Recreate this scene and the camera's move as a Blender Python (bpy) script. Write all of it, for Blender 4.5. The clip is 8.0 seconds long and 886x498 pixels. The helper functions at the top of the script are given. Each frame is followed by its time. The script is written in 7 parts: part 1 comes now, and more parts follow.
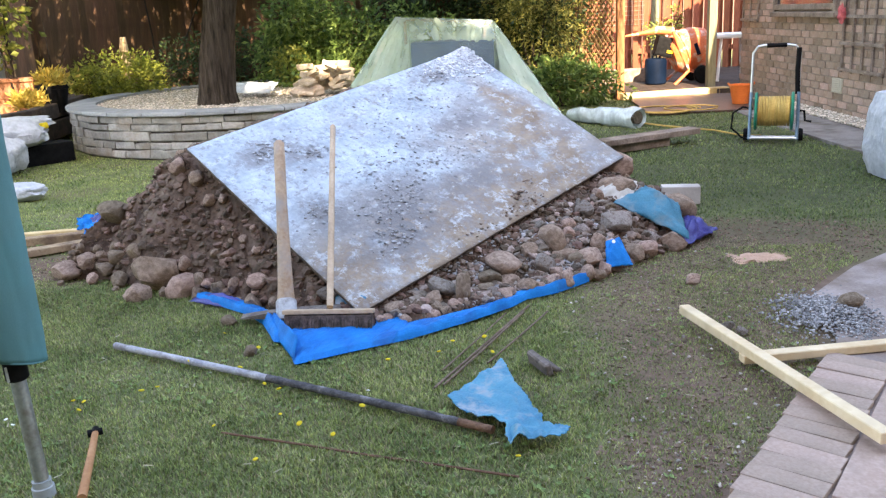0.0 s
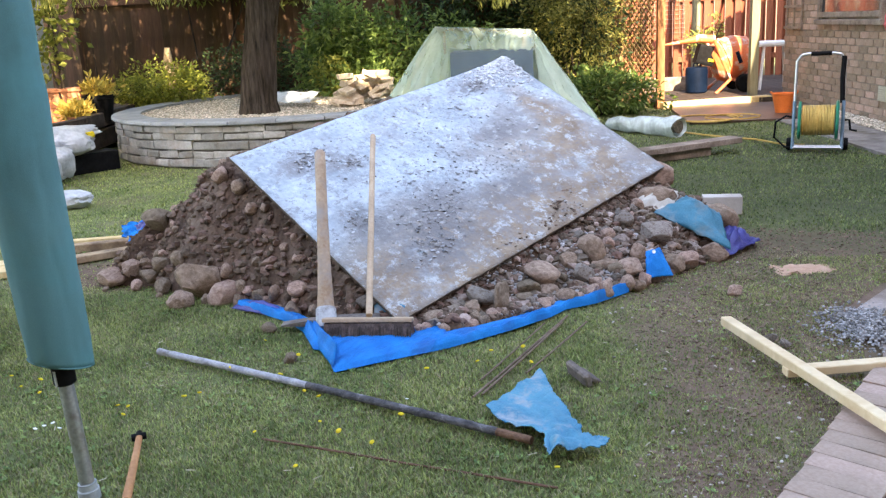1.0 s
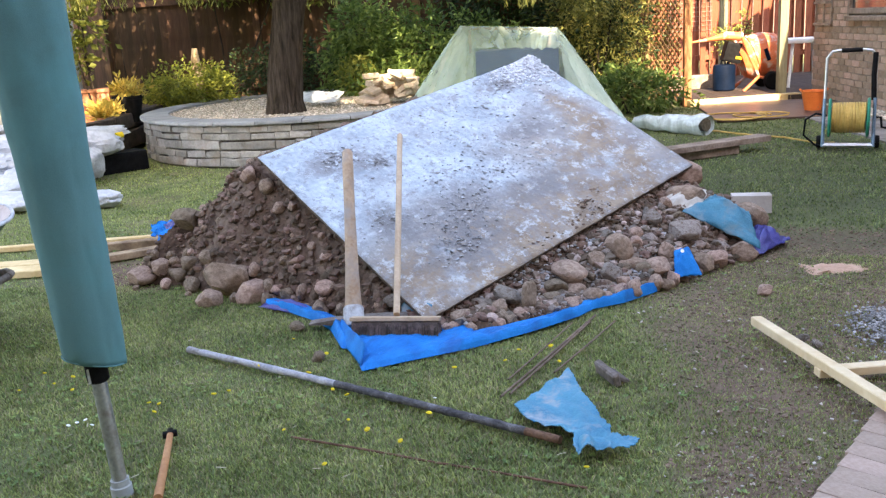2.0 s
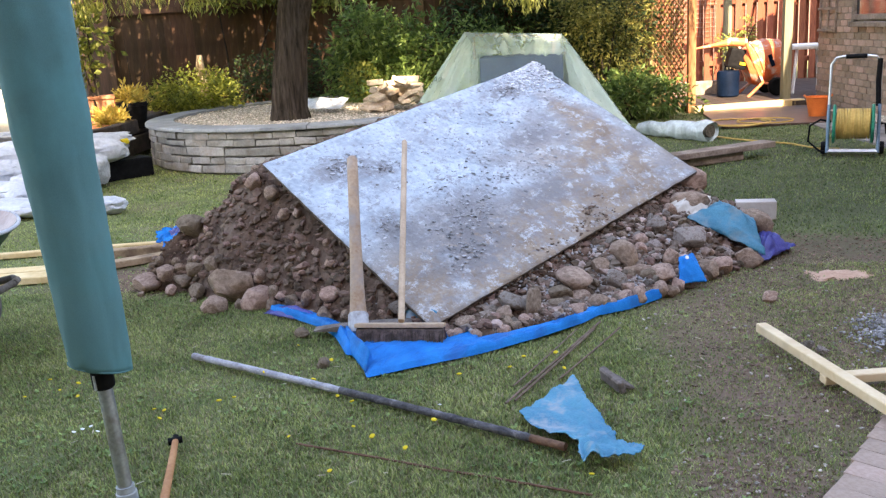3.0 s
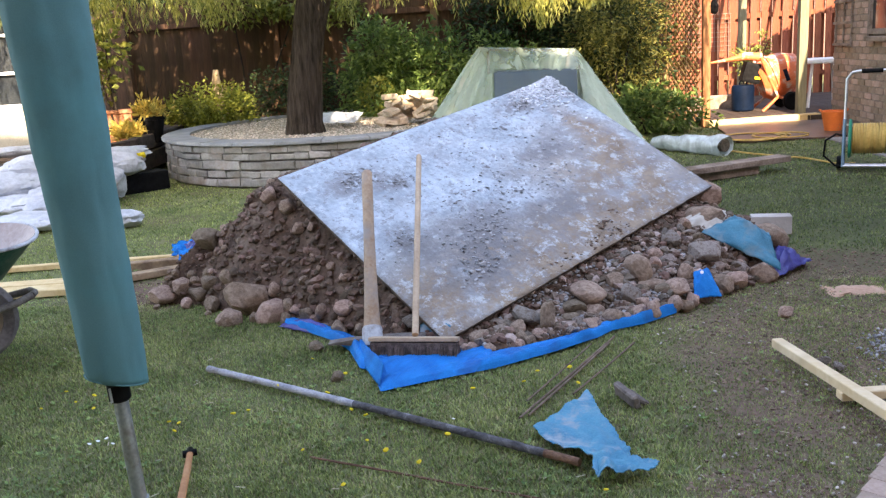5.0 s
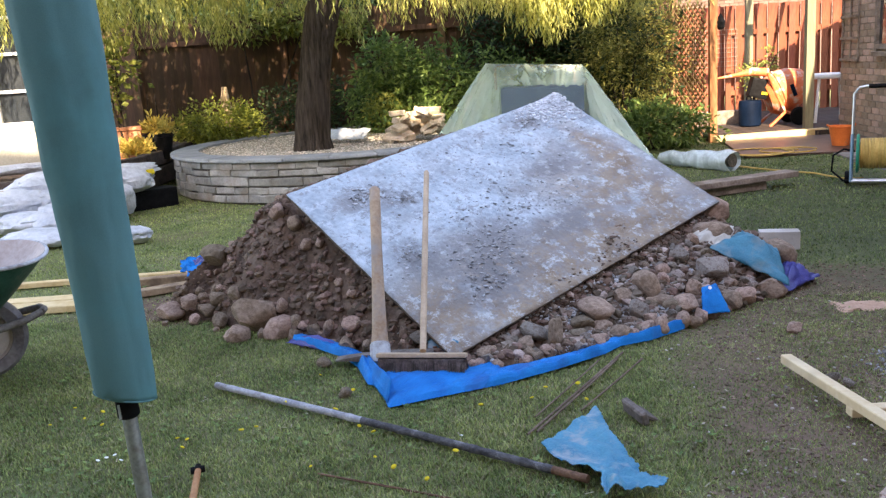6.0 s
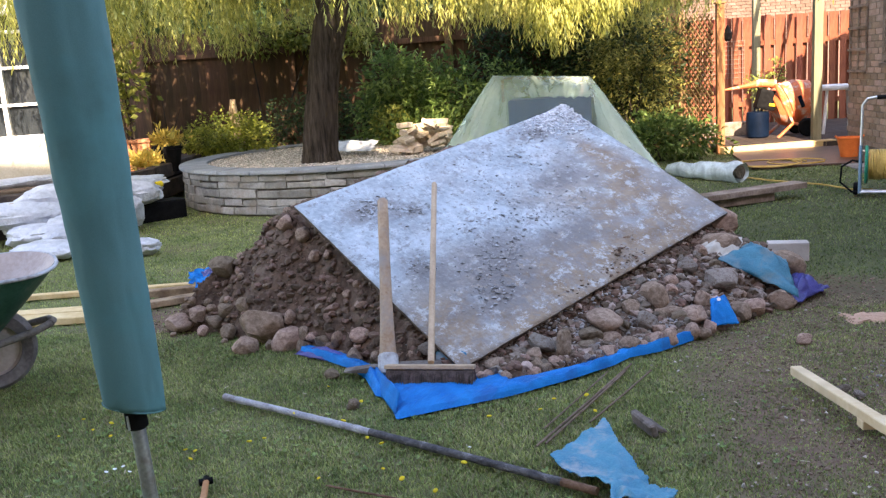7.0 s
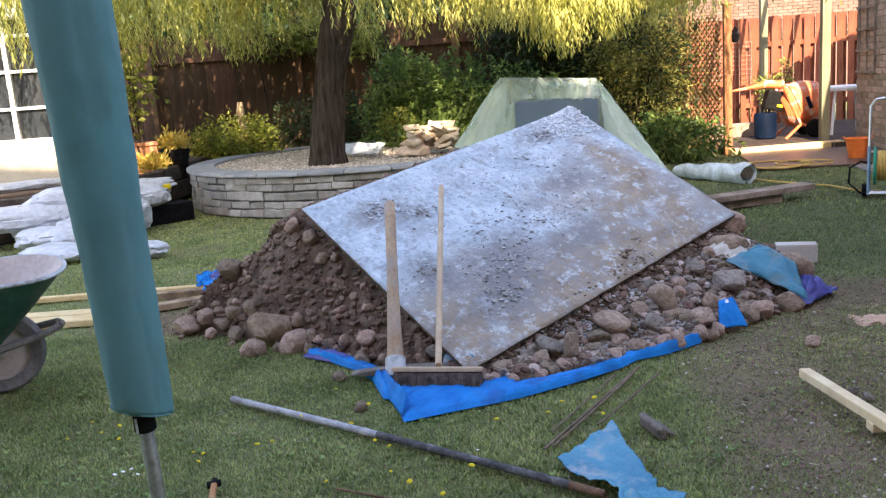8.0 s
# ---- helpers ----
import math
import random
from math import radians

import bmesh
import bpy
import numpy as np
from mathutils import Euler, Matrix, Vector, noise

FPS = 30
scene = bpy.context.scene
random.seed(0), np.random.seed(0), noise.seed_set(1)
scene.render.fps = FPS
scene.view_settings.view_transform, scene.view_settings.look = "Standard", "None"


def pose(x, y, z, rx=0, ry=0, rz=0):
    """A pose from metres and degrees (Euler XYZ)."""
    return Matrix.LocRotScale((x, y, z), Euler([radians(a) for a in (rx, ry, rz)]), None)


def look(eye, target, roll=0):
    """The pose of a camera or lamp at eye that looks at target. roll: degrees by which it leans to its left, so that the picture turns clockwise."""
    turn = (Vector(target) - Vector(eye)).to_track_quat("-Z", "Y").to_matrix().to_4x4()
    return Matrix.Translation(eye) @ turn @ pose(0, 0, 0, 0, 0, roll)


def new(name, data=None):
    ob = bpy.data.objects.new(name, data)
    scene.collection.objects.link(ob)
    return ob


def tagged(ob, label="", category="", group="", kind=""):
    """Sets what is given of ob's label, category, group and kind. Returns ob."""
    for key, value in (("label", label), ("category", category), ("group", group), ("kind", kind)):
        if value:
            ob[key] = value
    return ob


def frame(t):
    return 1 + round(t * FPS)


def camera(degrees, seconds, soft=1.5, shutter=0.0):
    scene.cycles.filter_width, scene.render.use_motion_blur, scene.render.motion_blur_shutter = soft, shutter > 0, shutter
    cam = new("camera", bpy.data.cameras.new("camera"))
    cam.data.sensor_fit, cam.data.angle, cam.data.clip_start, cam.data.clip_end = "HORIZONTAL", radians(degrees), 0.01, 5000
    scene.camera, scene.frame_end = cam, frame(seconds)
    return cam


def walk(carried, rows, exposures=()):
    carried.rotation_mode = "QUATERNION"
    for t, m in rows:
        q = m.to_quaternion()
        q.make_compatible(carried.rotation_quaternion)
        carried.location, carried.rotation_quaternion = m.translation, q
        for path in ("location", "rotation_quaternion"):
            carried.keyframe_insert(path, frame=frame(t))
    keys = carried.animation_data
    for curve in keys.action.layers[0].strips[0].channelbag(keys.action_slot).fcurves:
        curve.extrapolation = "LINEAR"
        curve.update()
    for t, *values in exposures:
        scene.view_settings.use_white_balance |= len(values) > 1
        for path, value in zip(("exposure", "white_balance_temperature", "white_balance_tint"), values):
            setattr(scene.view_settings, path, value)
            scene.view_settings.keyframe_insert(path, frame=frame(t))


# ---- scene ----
# camera and walk: a hand-held phone, turning slowly on the spot
cam = camera(54.2, 8.0, soft=1.3)
walk(cam, [
    (0.0, pose(0.0000, 0.0000, 1.2000, 74.762, 2.728, -0.000)),
    (0.5, pose(-0.0050, -0.0011, 1.2026, 75.071, 2.855, 1.824)),
    (1.0, pose(-0.0071, -0.0065, 1.2051, 75.450, 3.013, 2.469)),
    (1.5, pose(-0.0141, -0.0071, 1.2054, 75.415, 3.189, 3.596)),
    (3.0, pose(-0.0220, -0.0102, 1.2095, 75.882, 3.479, 4.276)),
    (3.5, pose(-0.0196, -0.0125, 1.2117, 76.230, 3.455, 4.527)),
    (4.0, pose(-0.0212, -0.0154, 1.2107, 76.518, 3.524, 4.725)),
    (5.5, pose(-0.0232, -0.0174, 1.2141, 77.231, 3.589, 5.438)),
    (6.0, pose(-0.0229, -0.0217, 1.2159, 77.901, 3.730, 5.657)),
    (6.5, pose(-0.0249, -0.0199, 1.2172, 78.457, 3.795, 5.877)),
    (7.0, pose(-0.0255, -0.0233, 1.2148, 78.713, 3.861, 6.126)),
    (7.5, pose(-0.0257, -0.0233, 1.2185, 78.769, 3.892, 6.368)),
    (8.0, pose(-0.0265, -0.0224, 1.2171, 78.865, 4.046, 6.558)),
], exposures=[(0.0, 3.24, 7750, 15), (4.0, 3.04, 7700, 18), (6.0, 2.84, 7550, 18), (8.0, 2.79, 7450, 18)])

# ---- light: low sun over the added shading walls behind the camera, open blue sky ----
SUN_ELEV, SUN_FROM = 31.0, (0.12, -1.0)
world = bpy.data.worlds.new("sky")
scene.world = world
world.use_nodes = True
wn = world.node_tree.nodes
sky = wn.new("ShaderNodeTexSky")
sky.sky_type, sky.sun_disc = "NISHITA", False
sky.sun_elevation = radians(SUN_ELEV)
sky.sun_rotation = math.atan2(SUN_FROM[0], SUN_FROM[1])
world.node_tree.links.new(sky.outputs["Color"], wn["Background"].inputs["Color"])
wn["Background"].inputs["Strength"].default_value = 0.15
sun = new("sun", bpy.data.lights.new("sun", "SUN"))
sun.data.energy, sun.data.angle, sun.data.color = 3.3, radians(0.6), (1.0, 0.90, 0.72)
_h = math.hypot(*SUN_FROM)
_e = radians(SUN_ELEV)
_dir = Vector((SUN_FROM[0] / _h * math.cos(_e), SUN_FROM[1] / _h * math.cos(_e), math.sin(_e)))
sun.matrix_world = look(_dir * 30, (0, 0, 0))


# ---- materials ----
def mat(name, c1, c2, scale=8.0, rough=0.8, bump=0.2, fine=60.0, metal=0.0, dirt=None, dirt_scale=1.5, dirt_lo=0.5,
        dirt_hi=0.7, stretch=(1, 1, 1), island=0.0, random_ob=0.0, spec=0.3, translucent=0.0, dist=0.01):
    """Two-scale noise colour, fine relief, optional patches of dirt, and variation by piece."""
    m = bpy.data.materials.new(name)
    m.use_nodes = True
    n, l = m.node_tree.nodes, m.node_tree.links
    b = n["Principled BSDF"]
    tc = n.new("ShaderNodeTexCoord")
    mp = n.new("ShaderNodeMapping")
    mp.inputs["Scale"].default_value = stretch
    l.new(tc.outputs["Object"], mp.inputs["Vector"])
    vec = mp.outputs["Vector"]
    big, small = n.new("ShaderNodeTexNoise"), n.new("ShaderNodeTexNoise")
    big.inputs["Scale"].default_value, small.inputs["Scale"].default_value = scale, fine
    big.inputs["Detail"].default_value, small.inputs["Detail"].default_value = 6, 4
    l.new(vec, big.inputs["Vector"]), l.new(vec, small.inputs["Vector"])
    add = n.new("ShaderNodeMath")
    add.operation = "MULTIPLY_ADD"
    l.new(small.outputs["Fac"], add.inputs[0])
    add.inputs[1].default_value = 0.6
    sub = n.new("ShaderNodeMath")
    sub.operation = "SUBTRACT"
    l.new(big.outputs["Fac"], sub.inputs[0])
    sub.inputs[1].default_value = 0.3
    l.new(sub.outputs[0], add.inputs[2])
    ramp = n.new("ShaderNodeMapRange")
    ramp.inputs["From Min"].default_value, ramp.inputs["From Max"].default_value = 0.3, 0.72
    l.new(add.outputs[0], ramp.inputs["Value"])
    mix = n.new("ShaderNodeMix")
    mix.data_type = "RGBA"
    mix.inputs["A"].default_value, mix.inputs["B"].default_value = (*c1, 1), (*c2, 1)
    l.new(ramp.outputs["Result"], mix.inputs["Factor"])
    col = mix.outputs["Result"]
    if dirt:
        dn = n.new("ShaderNodeTexNoise")
        dn.inputs["Scale"].default_value, dn.inputs["Detail"].default_value = dirt_scale, 8
        dn.inputs["Roughness"].default_value = 0.65
        l.new(tc.outputs["Object"], dn.inputs["Vector"])
        dr = n.new("ShaderNodeMapRange")
        dr.inputs["From Min"].default_value, dr.inputs["From Max"].default_value = dirt_lo, dirt_hi
        l.new(dn.outputs["Fac"], dr.inputs["Value"])
        dm = n.new("ShaderNodeMix")
        dm.data_type = "RGBA"
        dm.inputs["B"].default_value = (*dirt, 1)
        l.new(col, dm.inputs["A"]), l.new(dr.outputs["Result"], dm.inputs["Factor"])
        col = dm.outputs["Result"]
    for amount, node, out in ((island, "ShaderNodeNewGeometry", "Random Per Island"), (random_ob, "ShaderNodeObjectInfo", "Random")):
        if amount:
            src = n.new(node)
            mr = n.new("ShaderNodeMapRange")
            mr.inputs["To Min"].default_value, mr.inputs["To Max"].default_value = 1 - amount, 1 + amount
            l.new(src.outputs[out], mr.inputs["Value"])
            hs = n.new("ShaderNodeHueSaturation")
            l.new(mr.outputs["Result"], hs.inputs["Value"]), l.new(col, hs.inputs["Color"])
            mh = n.new("ShaderNodeMapRange")
            mh.inputs["To Min"].default_value, mh.inputs["To Max"].default_value = 0.5 + amount * 0.04, 0.5 - amount * 0.04
            l.new(src.outputs[out], mh.inputs["Value"]), l.new(mh.outputs["Result"], hs.inputs["Hue"])
            col = hs.outputs["Color"]
    l.new(col, b.inputs["Base Color"])
    b.inputs["Roughness"].default_value, b.inputs["Metallic"].default_value = rough, metal
    b.inputs["Specular IOR Level"].default_value = spec
    if bump:
        bp = n.new("ShaderNodeBump")
        bp.inputs["Strength"].default_value, bp.inputs["Distance"].default_value = bump, dist
        l.new(add.outputs[0], bp.inputs["Height"]), l.new(bp.outputs["Normal"], b.inputs["Normal"])
    if translucent:
        tr = n.new("ShaderNodeBsdfTranslucent")
        l.new(col, tr.inputs["Color"])
        ms = n.new("ShaderNodeMixShader")
        ms.inputs["Fac"].default_value = translucent
        l.new(b.outputs["BSDF"], ms.inputs[1]), l.new(tr.outputs["BSDF"], ms.inputs[2])
        l.new(ms.outputs["Shader"], n["Material Output"].inputs["Surface"])
    return m


def clear_mat(name, tint, opacity, rough, wrinkle=12.0, relief=0.4):
    """Thin plastic film or glass: partly see-through, with glossy wrinkles."""
    m = mat(name, tint, tuple(c * 1.15 for c in tint), wrinkle, rough, relief, 30, spec=0.6, dist=0.02)
    n, l = m.node_tree.nodes, m.node_tree.links
    tr, ms = n.new("ShaderNodeBsdfTransparent"), n.new("ShaderNodeMixShader")
    tr.inputs["Color"].default_value = (0.9, 0.97, 0.93, 1)
    fold, span, tc2 = n.new("ShaderNodeTexNoise"), n.new("ShaderNodeMapRange"), n.new("ShaderNodeTexCoord")
    fold.inputs["Scale"].default_value, fold.inputs["Detail"].default_value, fold.inputs["Distortion"].default_value = wrinkle * 0.8, 2, 0.8
    span.inputs["From Min"].default_value, span.inputs["From Max"].default_value = 0.35, 0.68
    span.inputs["To Min"].default_value, span.inputs["To Max"].default_value = opacity * 0.85, min(1.0, opacity * 1.2)
    mp2 = n.new("ShaderNodeMapping")
    mp2.inputs["Scale"].default_value = (2.6, 1.6, 0.45)
    l.new(tc2.outputs["Object"], mp2.inputs["Vector"]), l.new(mp2.outputs["Vector"], fold.inputs["Vector"]), l.new(fold.outputs["Fac"], span.inputs["Value"]), l.new(span.outputs["Result"], ms.inputs["Fac"])
    l.new(tr.outputs["BSDF"], ms.inputs[1]), l.new(n["Principled BSDF"].outputs["BSDF"], ms.inputs[2])
    l.new(ms.outputs["Shader"], n["Material Output"].inputs["Surface"])
    return m


SOIL = mat("soil", (0.050, 0.029, 0.020), (0.16, 0.100, 0.070), 9, 0.95, 1.0, 50, dirt=(0.20, 0.145, 0.11), dirt_scale=5, dist=0.02)
CLOD = mat("clods", (0.08, 0.050, 0.036), (0.20, 0.135, 0.10), 12, 0.95, 0.6, 80, island=0.45)
STONE = mat("field_stone", (0.23, 0.155, 0.112), (0.42, 0.305, 0.235), 8, 0.9, 0.6, 65, dirt=(0.17, 0.115, 0.083), dirt_scale=7, dirt_lo=0.48, dirt_hi=0.68, random_ob=0.4, spec=0.15)
GREY_STONE = mat("grey_rubble", (0.23, 0.19, 0.162), (0.41, 0.36, 0.32), 9, 0.9, 0.8, 60, dirt=(0.14, 0.096, 0.072), dirt_scale=9, dirt_lo=0.42, dirt_hi=0.62, random_ob=0.35)
PLASTER = mat("dry_plaster_crumbs", (0.42, 0.44, 0.47), (0.66, 0.68, 0.72), 14, 0.95, 0.6, 80, island=0.3)
PATIO_MAT = mat("earth_stained_concrete", (0.26, 0.205, 0.18), (0.37, 0.305, 0.275), 5, 0.95, 0.5, 80, dirt=(0.15, 0.105, 0.078), dirt_scale=2.6, dirt_lo=0.44, dirt_hi=0.68)
PATH_MAT = mat("weathered_path", (0.19, 0.17, 0.155), (0.29, 0.26, 0.24), 5, 0.95, 0.4, 80, dirt=(0.12, 0.10, 0.08), dirt_scale=3, dirt_lo=0.45, dirt_hi=0.65)
RUBBLE = mat("earthy_rubble", (0.16, 0.115, 0.088), (0.36, 0.29, 0.245), 14, 0.95, 0.6, 80, island=0.5)
GREY_GRIT = mat("grey_grit", (0.20, 0.19, 0.185), (0.40, 0.385, 0.38), 14, 0.95, 0.5, 80, island=0.4)
TARP = mat("blue_tarpaulin", (0.0, 0.135, 0.43), (0.0, 0.225, 0.61), 9, 0.36, 0.5, 220, dirt=(0.02, 0.10, 0.30), dirt_scale=7, dirt_lo=0.5, dirt_hi=0.72, spec=0.03, dist=0.006)
TARP_OLD = mat("faded_tarpaulin", (0.02, 0.15, 0.255), (0.07, 0.275, 0.385), 6, 0.55, 0.35, 150, dirt=(0.24, 0.30, 0.35), dirt_scale=10, dirt_lo=0.5, dirt_hi=0.62, dist=0.005)
TARP_TEAL = mat("teal_tarpaulin", (0.02, 0.13, 0.20), (0.055, 0.22, 0.30), 6, 0.55, 0.35, 150, dirt=(0.16, 0.22, 0.24), dirt_scale=9, dirt_lo=0.5, dist=0.005)
TARP_PURPLE = mat("violet_blue_tarpaulin", (0.025, 0.03, 0.17), (0.07, 0.07, 0.30), 7, 0.4, 0.4, 150, spec=0.5)
PINE = mat("new_pine", (0.58, 0.40, 0.19), (0.75, 0.58, 0.33), 6, 0.6, 0.15, 40, stretch=(1, 1, 1), dirt=(0.45, 0.30, 0.14), dirt_scale=4, dirt_lo=0.6, dirt_hi=0.85)
OLD_WOOD = mat("weathered_wood", (0.17, 0.125, 0.10), (0.33, 0.265, 0.22), 7, 0.85, 0.4, 60, dirt=(0.10, 0.07, 0.05), dirt_scale=5)
HANDLE = mat("worn_ash_handle", (0.30, 0.19, 0.12), (0.46, 0.33, 0.23), 10, 0.7, 0.3, 80, dirt=(0.30, 0.26, 0.24), dirt_scale=9)
BROOMWOOD = mat("broom_wood", (0.38, 0.265, 0.175), (0.52, 0.385, 0.27), 9, 0.6, 0.2, 90)
BRISTLE = mat("dark_bristle", (0.06, 0.042, 0.034), (0.16, 0.12, 0.10), 40, 0.9, 0.8, 200, island=0.6)
STEEL = mat("dull_steel", (0.30, 0.31, 0.33), (0.5, 0.51, 0.53), 12, 0.45, 0.2, 90, metal=0.85, dirt=(0.22, 0.19, 0.17), dirt_scale=12)
CEMENTED = mat("cement_smeared_steel", (0.34, 0.35, 0.37), (0.52, 0.53, 0.55), 18, 0.9, 0.5, 80, dirt=(0.17, 0.13, 0.11), dirt_scale=14)
RUST = mat("rusty_iron", (0.09, 0.045, 0.028), (0.20, 0.11, 0.07), 25, 0.9, 0.5, 120)
DARK_PIPE = mat("dark_pipe", (0.035, 0.033, 0.037), (0.11, 0.105, 0.11), 25, 0.85, 0.7, 110, dirt=(0.26, 0.25, 0.26), dirt_scale=16, dirt_lo=0.58, dirt_hi=0.68)
PALE_PIPE = mat("mortar_coated_pipe", (0.26, 0.26, 0.29), (0.45, 0.44, 0.46), 22, 0.9, 0.6, 110, dirt=(0.16, 0.14, 0.13), dirt_scale=18)
GREEN_FABRIC = mat("green_fabric", (0.056, 0.152, 0.160), (0.080, 0.195, 0.206), 3, 0.75, 0.25, 400, dist=0.004, dirt=(0.065, 0.20, 0.215), dirt_scale=4)
BLACK = mat("black_plastic", (0.004, 0.004, 0.0045), (0.010, 0.010, 0.011), 20, 0.6, 0.1, spec=0.06)
GREY_PLASTIC = mat("grey_plastic", (0.25, 0.27, 0.27), (0.35, 0.37, 0.37), 20, 0.5, 0.1)
CONCRETE = mat("concrete", (0.50, 0.46, 0.435), (0.64, 0.60, 0.57), 6, 0.95, 0.35, 90, dirt=(0.42, 0.37, 0.34), dirt_scale=3, dirt_lo=0.4, dirt_hi=0.62)
PAVER = mat("worn_pavers", (0.37, 0.26, 0.205), (0.50, 0.375, 0.305), 9, 0.92, 0.5, 90, dirt=(0.24, 0.17, 0.13), dirt_scale=5, dirt_lo=0.42, dirt_hi=0.66, random_ob=0.13)
JOINT = mat("dark_joint", (0.08, 0.068, 0.06), (0.15, 0.125, 0.11), 20, 1.0, 0.5)
WALLSTONE = mat("walling_stone", (0.20, 0.188, 0.172), (0.35, 0.33, 0.30), 9, 0.92, 0.8, 45, dirt=(0.22, 0.17, 0.13), dirt_scale=4, random_ob=0.28)
COPING = mat("slate_grey_coping", (0.21, 0.218, 0.228), (0.32, 0.325, 0.33), 5, 0.85, 0.3, 50, random_ob=0.1)
SHINGLE_BED = mat("fine_shingle", (0.26, 0.21, 0.16), (0.50, 0.44, 0.36), 45, 0.9, 0.5, 140)
SHINGLE = mat("buff_shingle", (0.42, 0.35, 0.27), (0.70, 0.63, 0.53), 30, 0.9, 0.8, 120, island=0.5)
BRICK = mat("buff_brown_brick", (0.30, 0.205, 0.155), (0.45, 0.335, 0.265), 9, 0.92, 0.4, 70, random_ob=0.32, dirt=(0.26, 0.19, 0.155), dirt_scale=3)
BRICK_FAR = mat("brick_joined", (0.30, 0.205, 0.155), (0.45, 0.335, 0.265), 9, 0.92, 0.4, 70, island=0.22)
PINK_BRICK = mat("pink_brick", (0.13, 0.078, 0.06), (0.19, 0.118, 0.094), 9, 0.92, 0.3, 70, island=0.2)
MORTAR = mat("mortar", (0.235, 0.185, 0.15), (0.32, 0.26, 0.215), 12, 0.95, 0.4)
BARK = mat("bark", (0.022, 0.017, 0.013), (0.085, 0.066, 0.053), 26, 0.95, 1.0, 70, stretch=(1, 1, 0.11), dist=0.03, spec=0.1)
FENCE = mat("brown_fence", (0.050, 0.028, 0.015), (0.115, 0.066, 0.036), 5, 0.85, 0.4, 50, stretch=(1, 1, 0.12), random_ob=0.3, island=0.25)
RED_FENCE = mat("red_stained_fence", (0.16, 0.040, 0.022), (0.27, 0.085, 0.045), 5, 0.8, 0.3, 50, stretch=(1, 1, 0.15), random_ob=0.15)
POST = mat("stained_post", (0.22, 0.095, 0.04), (0.33, 0.155, 0.07), 6, 0.8, 0.3, 50, stretch=(1, 1, 0.15))
GREY_POST = mat("green_treated_post", (0.17, 0.16, 0.10), (0.28, 0.25, 0.16), 6, 0.85, 0.3, 50, stretch=(1, 1, 0.15))
LATTICE = mat("lattice_wood", (0.14, 0.083, 0.038), (0.26, 0.16, 0.078), 8, 0.85, 0.2)
ORANGE = mat("orange_paint", (0.50, 0.105, 0.035), (0.66, 0.18, 0.07), 6, 0.55, 0.2, 60, dirt=(0.55, 0.43, 0.38), dirt_scale=7, dirt_lo=0.5, dirt_hi=0.62)
TUB = mat("orange_rubber", (0.70, 0.15, 0.03), (0.85, 0.22, 0.05), 6, 0.55, 0.1, dirt=(0.45, 0.2, 0.1), dirt_scale=5, dirt_lo=0.6)
NAVY = mat("navy_plastic", (0.0015, 0.005, 0.014), (0.004, 0.010, 0.026), 6, 0.6, 0.1, spec=0.05)
YELLOW_HOSE = mat("yellow_hose", (0.40, 0.25, 0.06), (0.56, 0.38, 0.12), 10, 0.5, 0.1, random_ob=0.1)
REEL_GREEN = mat("green_plastic", (0.004, 0.16, 0.10), (0.01, 0.24, 0.15), 9, 0.4, 0.05)
REEL_BLUE = mat("blue_grey_tube", (0.10, 0.17, 0.24), (0.17, 0.25, 0.33), 9, 0.35, 0.05, metal=0.3)
CHROME = mat("bright_tube", (0.50, 0.52, 0.55), (0.66, 0.68, 0.70), 9, 0.3, 0.05, metal=0.9)
WHITE_BAG = mat("white_woven_sack", (0.37, 0.39, 0.425), (0.58, 0.60, 0.645), 7, 0.6, 0.9, 30, dirt=(0.48, 0.42, 0.36), dirt_scale=3, dirt_lo=0.6, dirt_hi=0.8, dist=0.02)
CREAM = mat("cream_render", (0.40, 0.365, 0.29), (0.53, 0.485, 0.39), 4, 0.9, 0.3, 60)
WHITE_PAINT = mat("white_paint", (0.70, 0.71, 0.72), (0.82, 0.82, 0.82), 5, 0.5, 0.05)
PANE = mat("dark_window_glass", (0.02, 0.025, 0.03), (0.04, 0.045, 0.05), 2, 0.06, 0.0, spec=0.8)
TERRACOTTA = mat("terracotta", (0.34, 0.13, 0.06), (0.48, 0.22, 0.12), 8, 0.85, 0.2)
BARROW_GREEN = mat("dark_green_enamel", (0.008, 0.05, 0.035), (0.03, 0.09, 0.065), 8, 0.5, 0.2, 60, dirt=(0.16, 0.15, 0.13), dirt_scale=6, dirt_lo=0.52)
BARROW_IN = mat("cement_coated_tray", (0.38, 0.30, 0.265), (0.52, 0.43, 0.39), 5, 0.9, 0.4, 50, dirt=(0.55, 0.50, 0.48), dirt_scale=4)
RUBBER = mat("dusty_tyre", (0.10, 0.085, 0.085), (0.22, 0.19, 0.185), 9, 0.9, 0.4, 60)
ROOF = mat("dark_roof_tile", (0.06, 0.045, 0.04), (0.12, 0.09, 0.08), 6, 0.9, 0.4)
SAND = mat("pink_sand", (0.42, 0.25, 0.17), (0.56, 0.36, 0.26), 12, 0.95, 0.5, 90)
POLY = clear_mat("polythene_sheet", (0.50, 0.63, 0.57), 0.42, 0.10, 1.6, 0.2)
POLY_CLING = clear_mat("clinging_polythene", (0.60, 0.75, 0.80), 0.10, 0.12, 3, 0.3)
POLY_ROLL = clear_mat("polythene_roll", (0.55, 0.63, 0.66), 0.8, 0.16, 9, 0.8)
